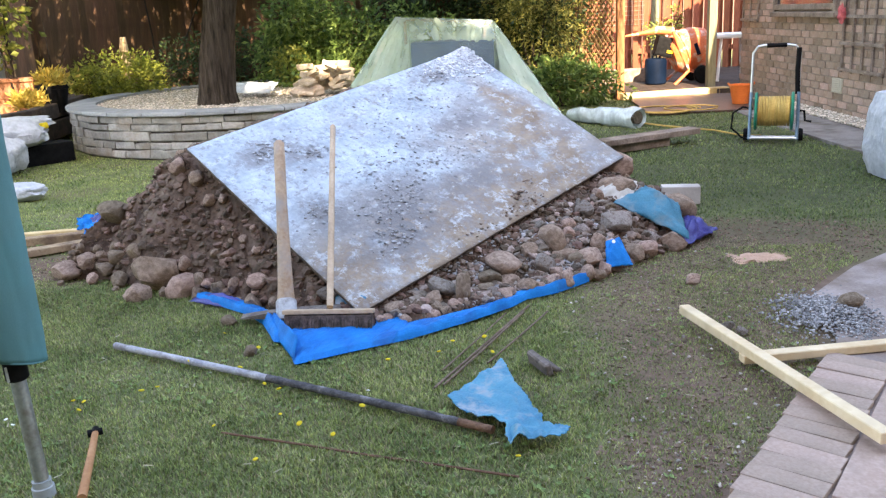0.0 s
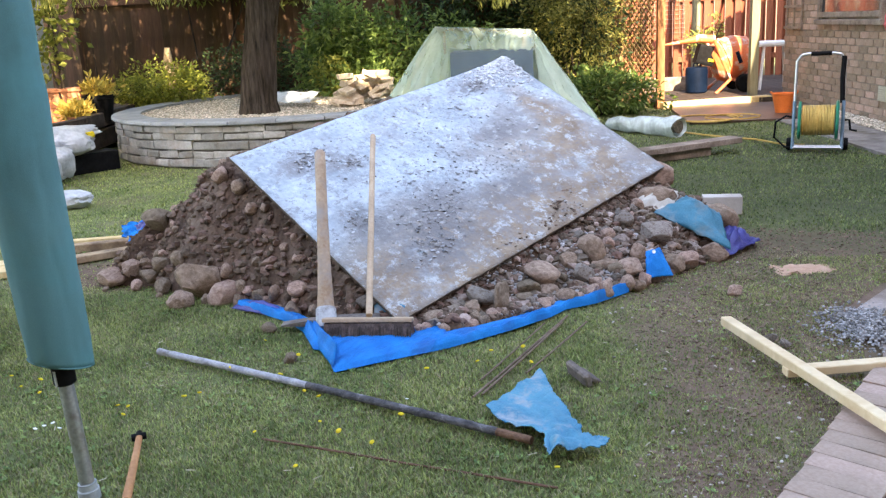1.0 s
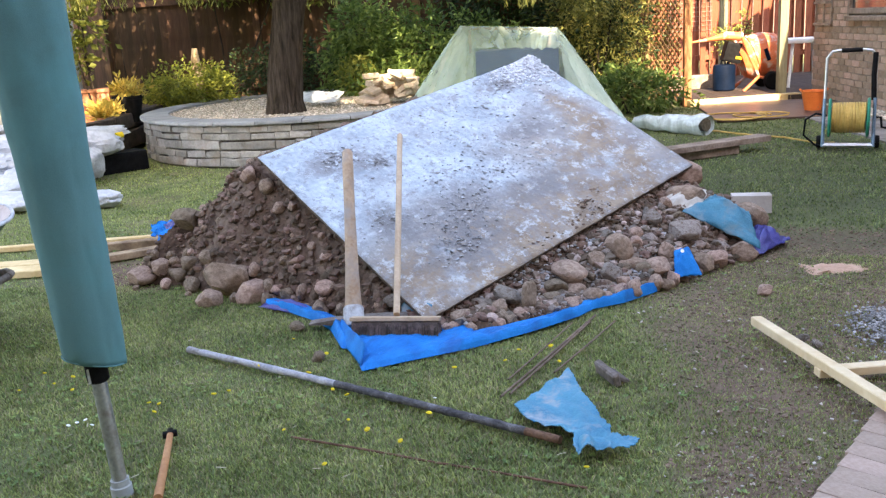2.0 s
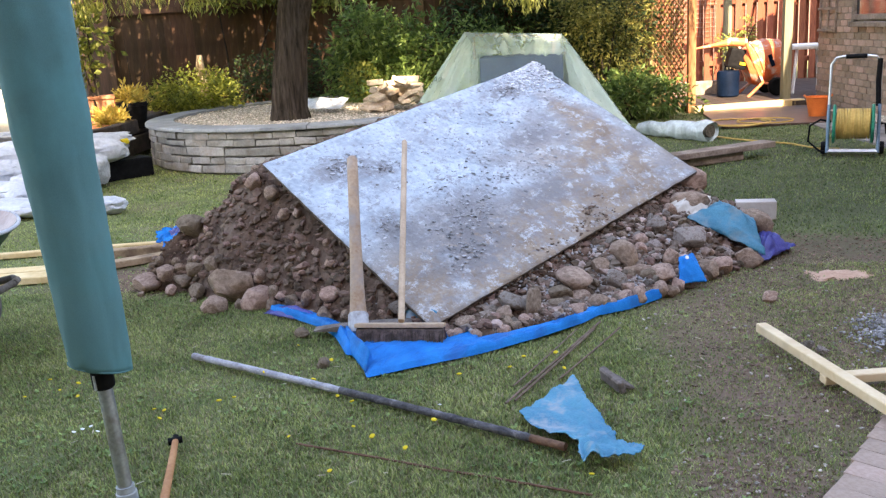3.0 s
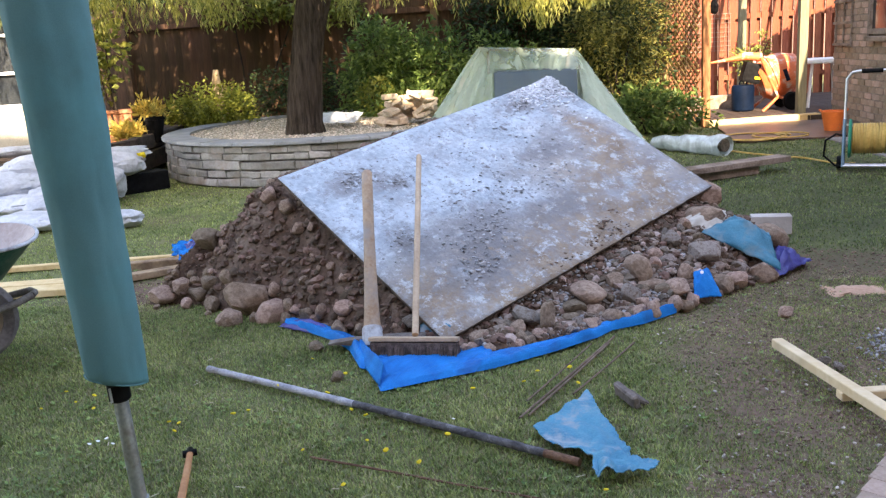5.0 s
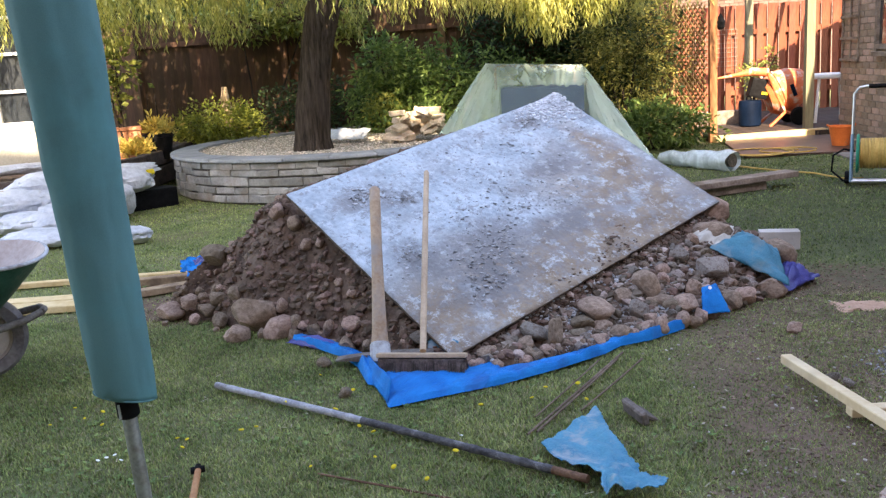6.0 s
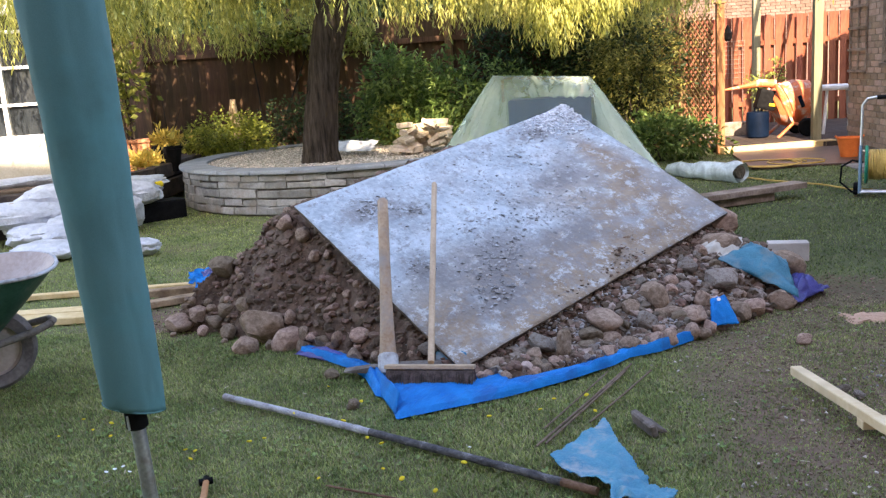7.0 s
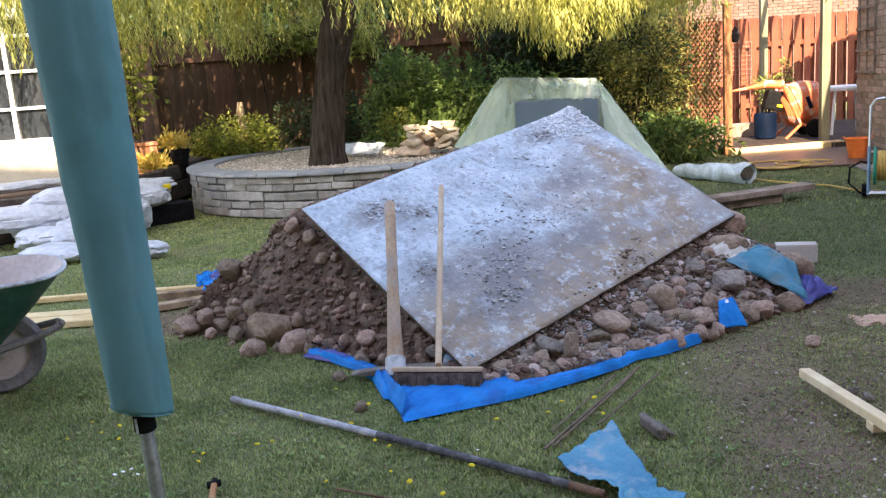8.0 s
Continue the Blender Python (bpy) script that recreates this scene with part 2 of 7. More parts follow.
DARK_BOX = mat("dark_blue_grey", (0.030, 0.055, 0.105), (0.06, 0.095, 0.16), 4, 0.6, 0.1)
PETAL = mat("yellow_petal", (0.75, 0.55, 0.02), (0.85, 0.68, 0.05), 30, 0.7, 0.0, translucent=0.3)
WHITE_PETAL = mat("white_petal", (0.75, 0.75, 0.72), (0.85, 0.85, 0.83), 30, 0.7, 0.0)


def leaf_mat(name, c1, c2, var=0.45, translucent=0.42):
    return mat(name, c1, c2, 2.5, 0.5, 0.0, 20, island=var, translucent=translucent, spec=0.35)


WILLOW_LEAF = leaf_mat("willow_leaf", (0.30, 0.32, 0.07), (0.54, 0.53, 0.19), 0.35, 0.5)
LEAF_YELLOW = leaf_mat("yellow_green_leaf", (0.16, 0.20, 0.03), (0.34, 0.36, 0.07))
LEAF_GREEN = leaf_mat("green_leaf", (0.08, 0.15, 0.035), (0.20, 0.28, 0.075))
LEAF_DARK = leaf_mat("dark_leaf", (0.025, 0.05, 0.02), (0.065, 0.10, 0.035))
LEAF_CONIFER = leaf_mat("conifer_spray", (0.10, 0.12, 0.03), (0.50, 0.46, 0.12), 0.6, 0.4)
LEAF_BRIGHT = leaf_mat("bright_leaf", (0.16, 0.20, 0.04), (0.33, 0.34, 0.08))
# darker green blades for the lawn on the house side
GRASS_DARKER = leaf_mat("darker_grass_blade", (0.105, 0.15, 0.052), (0.225, 0.275, 0.105), 0.45, 0.35)
DRY_GRASS = leaf_mat("dry_grass", (0.19, 0.165, 0.085), (0.40, 0.35, 0.20), 0.5, 0.3)
LEAF_GOLD = leaf_mat("golden_leaf", (0.42, 0.30, 0.05), (0.66, 0.52, 0.14), 0.3, 0.4)
WEED = leaf_mat("weed_leaf", (0.13, 0.22, 0.06), (0.28, 0.37, 0.12), 0.35, 0.3)
GRASS = leaf_mat("grass_blade", (0.175, 0.235, 0.072), (0.36, 0.40, 0.145), 0.45, 0.35)


def mask(n, l, vec, centre, radii, soft, wobble):
    """A soft elliptical patch on the ground with a ragged edge: 1 inside, 0 outside."""
    mp = n.new("ShaderNodeMapping")
    mp.vector_type = "TEXTURE"
    mp.inputs["Location"].default_value = (*centre, 0)
    mp.inputs["Scale"].default_value = (*radii, 1)
    l.new(vec, mp.inputs["Vector"])
    ln = n.new("ShaderNodeVectorMath")
    ln.operation = "LENGTH"
    l.new(mp.outputs["Vector"], ln.inputs[0])
    nz = n.new("ShaderNodeTexNoise")
    nz.inputs["Scale"].default_value, nz.inputs["Detail"].default_value = 3.0, 7
    l.new(vec, nz.inputs["Vector"])
    ad = n.new("ShaderNodeMath")
    ad.operation = "MULTIPLY_ADD"
    l.new(nz.outputs["Fac"], ad.inputs[0])
    ad.inputs[1].default_value = wobble
    l.new(ln.outputs["Value"], ad.inputs[2])
    mr = n.new("ShaderNodeMapRange")
    c = 1 + wobble * 0.5
    mr.inputs["From Min"].default_value, mr.inputs["From Max"].default_value = c + soft, c - soft
    l.new(ad.outputs[0], mr.inputs["Value"])
    return mr.outputs["Result"]


# trodden, bare patches of the lawn: centre, radii
BARE = [((1.25, 3.62), (0.72, 0.82)), ((0.86, 2.85), (0.38, 0.6)), ((1.7, 4.35), (0.7, 0.45)), ((0.62, 2.1), (0.2, 0.3)), ((-1.9, 4.45), (0.5, 0.35))]


def bare_at(x, y):
    """How bare the lawn is at a place, 0 to 1."""
    w = noise.noise((x * 1.7, y * 1.7, 3.1)) * 0.45 + noise.noise((x * 5, y * 5, 7.7)) * 0.22
    best = 0.0
    for (cx, cy), (rx, ry) in BARE:
        d = math.hypot((x - cx) / rx, (y - cy) / ry) + w
        best = max(best, min(1.0, max(0.0, (1.35 - d) / 0.6)))
    return best


def ground_mat():
    m = mat("lawn_soil", (0.095, 0.115, 0.042), (0.19, 0.20, 0.082), 5, 0.95, 0.7, 90, dirt=(0.15, 0.125, 0.07), dirt_scale=2.2, dirt_lo=0.5, dirt_hi=0.7)
    n, l = m.node_tree.nodes, m.node_tree.links
    b = n["Principled BSDF"]
    col = b.inputs["Base Color"].links[0].from_socket
    tc = n.new("ShaderNodeTexCoord")
    earth = n.new("ShaderNodeTexNoise")
    earth.inputs["Scale"].default_value, earth.inputs["Detail"].default_value = 14, 8
    l.new(tc.outputs["Object"], earth.inputs["Vector"])
    em = n.new("ShaderNodeMix")
    em.data_type = "RGBA"
    em.inputs["A"].default_value, em.inputs["B"].default_value = (0.085, 0.052, 0.034, 1), (0.235, 0.155, 0.108, 1)
    l.new(earth.outputs["Fac"], em.inputs["Factor"])
    for centre, radii in BARE:
        f = mask(n, l, tc.outputs["Object"], centre, radii, 0.35, 0.9)
        mx = n.new("ShaderNodeMix")
        mx.data_type = "RGBA"
        l.new(f, mx.inputs["Factor"]), l.new(col, mx.inputs["A"]), l.new(em.outputs["Result"], mx.inputs["B"])
        col = mx.outputs["Result"]
    # broad patch of darker ground colour on the house side of the lawn
    dark_turf = mask(n, l, tc.outputs["Object"], (2.2, 6.9), (1.5, 2.5), 0.4, 0.9)
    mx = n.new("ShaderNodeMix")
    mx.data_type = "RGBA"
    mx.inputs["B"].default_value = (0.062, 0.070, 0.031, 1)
    l.new(dark_turf, mx.inputs["Factor"]), l.new(col, mx.inputs["A"])
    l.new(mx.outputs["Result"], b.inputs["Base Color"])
    return m


GROUND = ground_mat()


def board_mat():
    """Grey-white plaster smeared on a plywood sheet, scuffed grey and rubbed through to brown wood in places."""
    m = mat("plastered_plywood", (0.285, 0.33, 0.37), (0.505, 0.575, 0.635), 4.0, 0.92, 1.0, 34, dist=0.014)
    n, l = m.node_tree.nodes, m.node_tree.links
    b = n["Principled BSDF"]
    col = b.inputs["Base Color"].links[0].from_socket
    tc = n.new("ShaderNodeTexCoord")
    vec = tc.outputs["Object"]

    def layer(col, colour, fac):
        mx = n.new("ShaderNodeMix")
        mx.data_type = "RGBA"
        l.new(fac, mx.inputs["Factor"]), l.new(col, mx.inputs["A"])
        if isinstance(colour, tuple):
            mx.inputs["B"].default_value = (*colour, 1)
        else:
            l.new(colour, mx.inputs["B"])
        return mx.outputs["Result"]

    def blotch(scale, lo, hi, rough=0.7, stretch=(1, 1, 1), off=0.0, amount=1.0):
        mp, nz, mr = n.new("ShaderNodeMapping"), n.new("ShaderNodeTexNoise"), n.new("ShaderNodeMapRange")
        mp.inputs["Scale"].default_value, mp.inputs["Location"].default_value = stretch, (off, off, 0)
        nz.inputs["Scale"].default_value, nz.inputs["Detail"].default_value, nz.inputs["Roughness"].default_value = scale, 9, rough
        mr.inputs["From Min"].default_value, mr.inputs["From Max"].default_value, mr.inputs["To Max"].default_value = lo, hi, amount
        l.new(vec, mp.inputs["Vector"]), l.new(mp.outputs["Vector"], nz.inputs["Vector"]), l.new(nz.outputs["Fac"], mr.inputs["Value"])
        return mr.outputs["Result"]

    wood = layer(blank := n.new("ShaderNodeRGB").outputs[0], (0.37, 0.285, 0.205), blotch(5, 0.3, 0.7, 0.65, (0.9, 1.8, 1)))
    blank.default_value = (0.18, 0.13, 0.095, 1)
    col = layer(col, (0.54, 0.60, 0.655), blotch(3.2, 0.52, 0.68, 0.7, off=11.0, amount=0.8))
    def times(f0, f1):
        mul = n.new("ShaderNodeMath")
        mul.operation = "MULTIPLY"
        l.new(f0, mul.inputs[0]), l.new(f1, mul.inputs[1])
        return mul.outputs[0]

    # rubbed through to the wood near the lower edge and by one corner
    patchy = blotch(5.5, 0.30, 0.50, 0.72, off=23.0, amount=0.95)
    for centre, radii, soft, wob in (((0.58, -0.28), (0.52, 0.42), 0.5, 1.5), ((0.15, -0.58), (0.9, 0.17), 0.4, 1.3), ((-0.70, -0.48), (0.75, 0.33), 0.5, 1.5), ((0.80, 0.05), (0.10, 0.30), 0.5, 1.4), ((-0.05, -0.40), (0.30, 0.16), 0.6, 1.8)):
        col = layer(col, wood, times(patchy, mask(n, l, vec, centre, radii, soft, wob)))
    # grey scuffs, small broken cells of plaster all over, and cracked patches
    col = layer(col, (0.27, 0.27, 0.285), blotch(4.0, 0.50, 0.62, 0.8, off=3.0, amount=0.55))
    col = layer(col, (0.585, 0.635, 0.68), blotch(12, 0.53, 0.59, 0.8, off=31.0, amount=0.6))
    col = layer(col, (0.22, 0.215, 0.22), blotch(9, 0.555, 0.60, 0.82, off=51.0, amount=0.65))
    col = layer(col, (0.24, 0.235, 0.24), blotch(26, 0.56, 0.60, 0.7, off=41.0, amount=0.7))
    crack = blotch(17, 0.40, 0.50, 0.72, off=5.0, amount=0.85)
    for centre, radii in (((-0.66, 0.41), (0.17, 0.09)), ((-0.50, 0.30), (0.10, 0.06)), ((-0.42, -0.22), (0.30, 0.16)), ((-0.56, -0.40), (0.22, 0.12)), ((0.40, 0.10), (0.16, 0.08)), ((-0.76, -0.08), (0.10, 0.16)), ((0.62, 0.50), (0.16, 0.07)), ((0.1, -0.28), (0.2, 0.1))):
        col = layer(col, (0.20, 0.195, 0.20), times(crack, mask(n, l, vec, centre, radii, 0.5, 1.2)))
    col = layer(col, (0.20, 0.15, 0.115), blotch(9, 0.64, 0.72, 0.75, off=17.0, amount=0.7))
    l.new(col, b.inputs["Base Color"])
    return m


BOARD = board_mat()


# ---- building helpers ----
def thing(name, label, category, at=(0, 0, 0), group="", kind=""):
    ob = new(name)
    ob.empty_display_size = 0.1
    ob.location = at
    return tagged(ob, label, category, group, kind)


def mesh_of(bm, name, material, smooth=False):
    me = bpy.data.meshes.new(name)
    bmesh.ops.recalc_face_normals(bm, faces=bm.faces[:])
    bm.to_mesh(me)
    bm.free()
    me.materials.append(material)
    if smooth:
        me.polygons.foreach_set("use_smooth", [True] * len(me.polygons))
        me.set_sharp_from_angle(angle=radians(40))
    return me


def part(name, bm, material, parent=None, label="", smooth=False):
    """One mesh object, under a thing or a part; the mesh is given in the world's metres when the parent stands at the origin."""
    ob = new(name, mesh_of(bm, name, material, smooth))
    if parent is not None:
        ob.parent = parent
    return tagged(ob, label)


def whole(name, bm, material, label, category, group="", kind="", smooth=False):
    """A thing that is one mesh."""
    return tagged(part(name, bm, material, None, "", smooth), label, category, group, kind)


def B():
    return bmesh.new()


def join(bm, other):
    me = bpy.data.meshes.new("tmp")
    other.to_mesh(me)
    other.free()
    bm.from_mesh(me)
    bpy.data.meshes.remove(me)


def box(bm, centre, size, turn=(0, 0, 0), bevel=0.0, m=None):
    b = bmesh.new()
    bmesh.ops.create_cube(b, size=1)
    bmesh.ops.scale(b, vec=size, verts=b.verts)
    if bevel:
        bmesh.ops.bevel(b, geom=b.edges[:], offset=bevel, segments=2, affect="EDGES", profile=0.7)
    bmesh.ops.transform(b, matrix=m @ pose(*centre, *turn) if m else pose(*centre, *turn), verts=b.verts)
    join(bm, b)
    return bm


def beam_between(bm, p0, p1, width, height, bevel=0.003, roll=0.0):
    """A bar of rectangular section from p0 to p1."""
    p0, p1 = Vector(p0), Vector(p1)
    d = p1 - p0
    m = Matrix.Translation((p0 + p1) / 2) @ d.to_track_quat("X", "Z").to_matrix().to_4x4() @ pose(0, 0, 0, roll)
    b = bmesh.new()
    bmesh.ops.create_cube(b, size=1)
    bmesh.ops.scale(b, vec=(d.length, width, height), verts=b.verts)
    if bevel:
        bmesh.ops.bevel(b, geom=b.edges[:], offset=bevel, segments=1, affect="EDGES")
    bmesh.ops.transform(b, matrix=m, verts=b.verts)
    join(bm, b)
    return bm


def tube(bm, pts, radii, seg=10, cap=True):
    """A tube through points, with a radius at each."""
    pts = [Vector(p) for p in pts]
    if not hasattr(radii, "__len__"):
        radii = [radii] * len(pts)
    rings, side = [], None
    for i, p in enumerate(pts):
        d = (pts[min(i + 1, len(pts) - 1)] - pts[max(i - 1, 0)]).normalized()
        if side is None:
            side = d.orthogonal().normalized()
        side = (side - d * side.dot(d)).normalized()
        up = d.cross(side)
        rings.append([bm.verts.new(p + (side * math.cos(a) + up * math.sin(a)) * radii[i]) for a in (2 * math.pi * k / seg for k in range(seg))])
    for r0, r1 in zip(rings, rings[1:]):
        for k in range(seg):
            bm.faces.new((r0[k], r0[(k + 1) % seg], r1[(k + 1) % seg], r1[k]))
    if cap:
        bm.faces.new(rings[0][::-1]), bm.faces.new(rings[-1])
    return bm


def lathe(bm, profile, seg=24, m=None):
    """A body turned round z: (radius, height) pairs from below upward."""
    rings = []
    for r, z in profile:
        rings.append([bm.verts.new((m or Matrix()) @ Vector((r * math.cos(2 * math.pi * k / seg), r * math.sin(2 * math.pi * k / seg), z))) for k in range(seg)])
    for r0, r1 in zip(rings, rings[1:]):
        for k in range(seg):
            bm.faces.new((r0[k], r0[(k + 1) % seg], r1[(k + 1) % seg], r1[k]))
    if profile[0][0] > 1e-4:
        bm.faces.new(rings[0][::-1])
    if profile[-1][0] > 1e-4:
        bm.faces.new(rings[-1])
    bmesh.ops.remove_doubles(bm, verts=bm.verts[:], dist=1e-6)
    return bm


def surface(bm, nu, nv, at):
    """A sheet from a function at(u, v) over the unit square."""
    g = [[bm.verts.new(at(i / nu, j / nv)) for i in range(nu + 1)] for j in range(nv + 1)]
    for j in range(nv):
        for i in range(nu):
            bm.faces.new((g[j][i], g[j][i + 1], g[j + 1][i + 1], g[j + 1][i]))
    return bm


def thicken(ob, t):
    """Gives a sheet its thickness."""
    s = ob.modifiers.new("thickness", "SOLIDIFY")
    s.thickness, s.offset = t, 0
    return ob


def raw(name, verts, faces, material, smooth=False):
    me = bpy.data.meshes.new(name)
    me.from_pydata(verts, [], faces)
    me.materials.append(material)
    if smooth:
        me.polygons.foreach_set("use_smooth", [True] * len(me.polygons))
    return me


def inside(x, y, poly):
    r, j = False, len(poly) - 1
    for i in range(len(poly)):
        (xi, yi), (xj, yj) = poly[i], poly[j]
        if (yi > y) != (yj > y) and x < (xj - xi) * (y - yi) / (yj - yi) + xi:
            r = not r
        j = i
    return r


def edge_distance(x, y, poly):
    best = 9e9
    for i in range(len(poly)):
        (x0, y0), (x1, y1) = poly[i - 1], poly[i]
        dx, dy = x1 - x0, y1 - y0
        k = max(0, min(1, ((x - x0) * dx + (y - y0) * dy) / (dx * dx + dy * dy)))
        best = min(best, math.hypot(x - x0 - k * dx, y - y0 - k * dy))
    return best


rng = random.Random(7)
# ---- ground ----
PATIO = [(0.50, 1.72), (0.64, 1.93), (0.91, 2.30), (1.03, 2.46), (1.20, 2.69), (1.33, 3.0), (1.40, 3.4), (1.75, 3.78), (2.09, 4.05), (3.2, 4.75), (4.0, 5.2),
         (4.0, -2.8), (-0.9, -2.8), (-0.9, 0.2)]


def axis(fine0, fine1, step, far):
    c = [fine0 + i * step for i in range(int((fine1 - fine0) / step) + 1)]
    lo, hi, s = [], [], step
    a, b = c[0], c[-1]
    while a > -far:
        s *= 1.5
        a, b = a - s, b + s
        lo.insert(0, a), hi.append(b)
    return lo + c + hi


def ground_z(x, y):
    fade = max(0.0, min(1.0, (14 - abs(y - 5)) / 6))
    return (0.012 * noise.noise((x * 1.3, y * 1.3, 0)) + 0.006 * noise.noise((x * 6, y * 6, 2))) * fade - 0.008


xs, ys = axis(-4.5, 3.5, 0.06, 350), axis(1.2, 9.0, 0.06, 350)
gv = [(x, y, ground_z(x, y)) for y in ys for x in xs]
w = len(xs)
gf = [(j * w + i, j * w + i + 1, (j + 1) * w + i + 1, (j + 1) * w + i) for j in range(len(ys) - 1) for i in range(w - 1)]
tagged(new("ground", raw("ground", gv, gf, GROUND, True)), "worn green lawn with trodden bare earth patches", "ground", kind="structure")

# patio of worn concrete inside an edging of bricks
bm = B()
vs = [bm.verts.new((x + 0.05, y - 0.03, 0.012)) for x, y in PATIO]
f = bm.faces.new(vs)
ex = bmesh.ops.extrude_face_region(bm, geom=[f])
bmesh.ops.translate(bm, vec=(0, 0, -0.06), verts=[e for e in ex["geom"] if isinstance(e, bmesh.types.BMVert)])
patio = whole("patio", bm, PATIO_MAT, "worn pinkish-grey concrete patio beside the lawn", "patio", kind="structure")

# path along the house wall with a strip of shingle
bm = B()
box(bm, (3.55, 7.6, 0.0), (0.75, 4.0, 0.03), (0, 0, 1.0), 0.004)
path = whole("path", bm, PATH_MAT, "grey concrete path along the brick house", "path", kind="structure")
bm = B()
box(bm, (3.84, 7.4, 0.016), (0.24, 6.6, 0.03), (0, 0, 0), 0.004)
strip = whole("shingle_strip", bm, SHINGLE_BED, "strip of buff shingle along the foot of the brick wall", "shingle", kind="structure")
bm = B()
box(bm, (3.15, 10.55, 0.006), (1.7, 1.85, 0.03), (0, 0, -4), 0.004)
whole("wet_path", bm, mat("wet_brick_paving", (0.06, 0.035, 0.025), (0.13, 0.078, 0.058), 7, 0.4, 0.2, 50, spec=0.3, dirt=(0.09, 0.075, 0.062), dirt_scale=2), "wet brick-red paving before the deck", "paving", kind="structure")

# ---- the spoil heap ----
HEAP = [(-2.04, 4.2), (-1.75, 4.18), (-1.5, 3.95), (-1.22, 3.82), (-0.9, 3.62), (-0.6, 3.40), (-0.2, 3.25), (0.13, 3.39), (0.38, 3.61), (0.69, 3.83), (1.05, 4.18), (1.38, 4.48),
        (1.35, 5.0), (1.05, 5.5), (0.6, 6.0), (-0.3, 6.25), (-1.2, 6.0), (-1.6, 5.3), (-1.78, 4.75), (-1.86, 4.45)]
BD_L, BD_T, BD_R = Vector((-1.226, 4.032, 0.646)), Vector((0.128, 5.489, 0.985)), Vector((0.966, 4.761, 0.387))
BD_X, BD_Y = (BD_T - BD_L).normalized(), None
BD_N = BD_X.cross(BD_L - BD_R).normalized()
BD_N = BD_N if BD_N.z > 0 else -BD_N
BD_Y = BD_N.cross(BD_X)


def board_z(x, y):
    return BD_L.z - ((x - BD_L.x) * BD_N.x + (y - BD_L.y) * BD_N.y) / BD_N.z


def near_edge(x, y, poly):
    best = (9e9, 0, 0)
    for i in range(len(poly)):
        (x0, y0), (x1, y1) = poly[i - 1], poly[i]
        dx, dy = x1 - x0, y1 - y0
        k = max(0, min(1, ((x - x0) * dx + (y - y0) * dy) / (dx * dx + dy * dy)))
        px, py = x0 + k * dx, y0 + k * dy
        best = min(best, (math.hypot(x - px, y - py), px, py))
    return best[1], best[2], best[0]


def heap_z(x, y):
    if not inside(x, y, HEAP):
        return -0.03
    d = edge_distance(x, y, HEAP)
    left = max(0.0, min(1.0, (0.2 - x) / 0.9))
    h = (0.62 + 1.1 * left) * d ** 0.92
    n1, n2 = noise.noise((x * 3, y * 3, 1)), noise.noise((x * 9, y * 9, 4))
    h = h * (1 + 0.16 * n1) + (0.03 * n2 + 0.05 * abs(noise.noise((x * 13, y * 13, 6))) - 0.01) * min(1, d * 5) + 0.026 * noise.noise((x * 30, y * 30, 9)) * min(1, d * 8)
    if inside(x, y, BOARD_PLAN):
        top = board_z(x, y) - 0.05 + 0.02 * n2
    else:
        nx, ny, nd = near_edge(x, y, BOARD_PLAN)
        top = max(0.03, board_z(nx, ny) - 0.05 - (0.50 if y < 4.6 else 0.22) * nd) + 0.035 * n1 + 0.03 * n2
    return min(h, top)


_bl = BD_L + (BD_R - BD_T)
BOARD_PLAN = [(p.x, p.y) for p in (BD_L, BD_T, BD_R, _bl)]
bm = B()
surface(bm, 230, 195, lambda u, v: Vector((-2.35 + 3.85 * u, 3.2 + 3.2 * v, heap_z(-2.35 + 3.85 * u, 3.2 + 3.2 * v))))
bmesh.ops.delete(bm, geom=[f for f in bm.faces if all(v.co.z < -0.02 for v in f.verts)], context="FACES")
heap = tagged(part("soil_mound", bm, SOIL, None, "", True), "heap of brown garden soil dug out onto a tarpaulin", "soil heap")

# ---- the board ----
cen = (BD_L + BD_R) / 2
BM = Matrix((( BD_X.x, BD_Y.x, BD_N.x, cen.x), (BD_X.y, BD_Y.y, BD_N.y, cen.y), (BD_X.z, BD_Y.z, BD_N.z, cen.z), (0, 0, 0, 1)))
# corners in the board's own plane
_inv = BM.inverted()
_c = [_inv @ p for p in (BD_L, BD_T, BD_R, _bl)]
bm = B()
def board_at(u, v):
    a = _c[0].lerp(_c[1], u)
    b2 = _c[3].lerp(_c[2], u)
    p = a.lerp(b2, v)
    e = min(u, 1 - u, v, 1 - v)
    p.z = 0.006 * noise.noise((p.x * 4, p.y * 4, 0)) * min(1, e * 20)
    if e < 0.001:
        p.x += 0.004 * noise.noise((p.x * 14, p.y * 14, 5))
        p.y += 0.004 * noise.noise((p.x * 14, p.y * 14, 8))
    return p
surface(bm, 70, 46, board_at)
sheet = part("board", bm, BOARD, None, "", True)
sheet.matrix_world = BM
tagged(sheet, "large plywood sheet caked in grey-white plaster", "board")
md = sheet.modifiers.new("thickness", "SOLIDIFY")
md.thickness, md.offset, md.material_offset_rim = 0.014, -1, 1
sheet.data.materials.append(mat("raw_plywood_edge", (0.07, 0.05, 0.038), (0.17, 0.125, 0.095), 14, 0.9, 0.3))


def on_board(u, v, h=0.0):
    """A place on the board: u along its long side, v across."""
    a = _c[0].lerp(_c[1], u).lerp(_c[3].lerp(_c[2], u), v)
    return BM @ Vector((a.x, a.y, h))


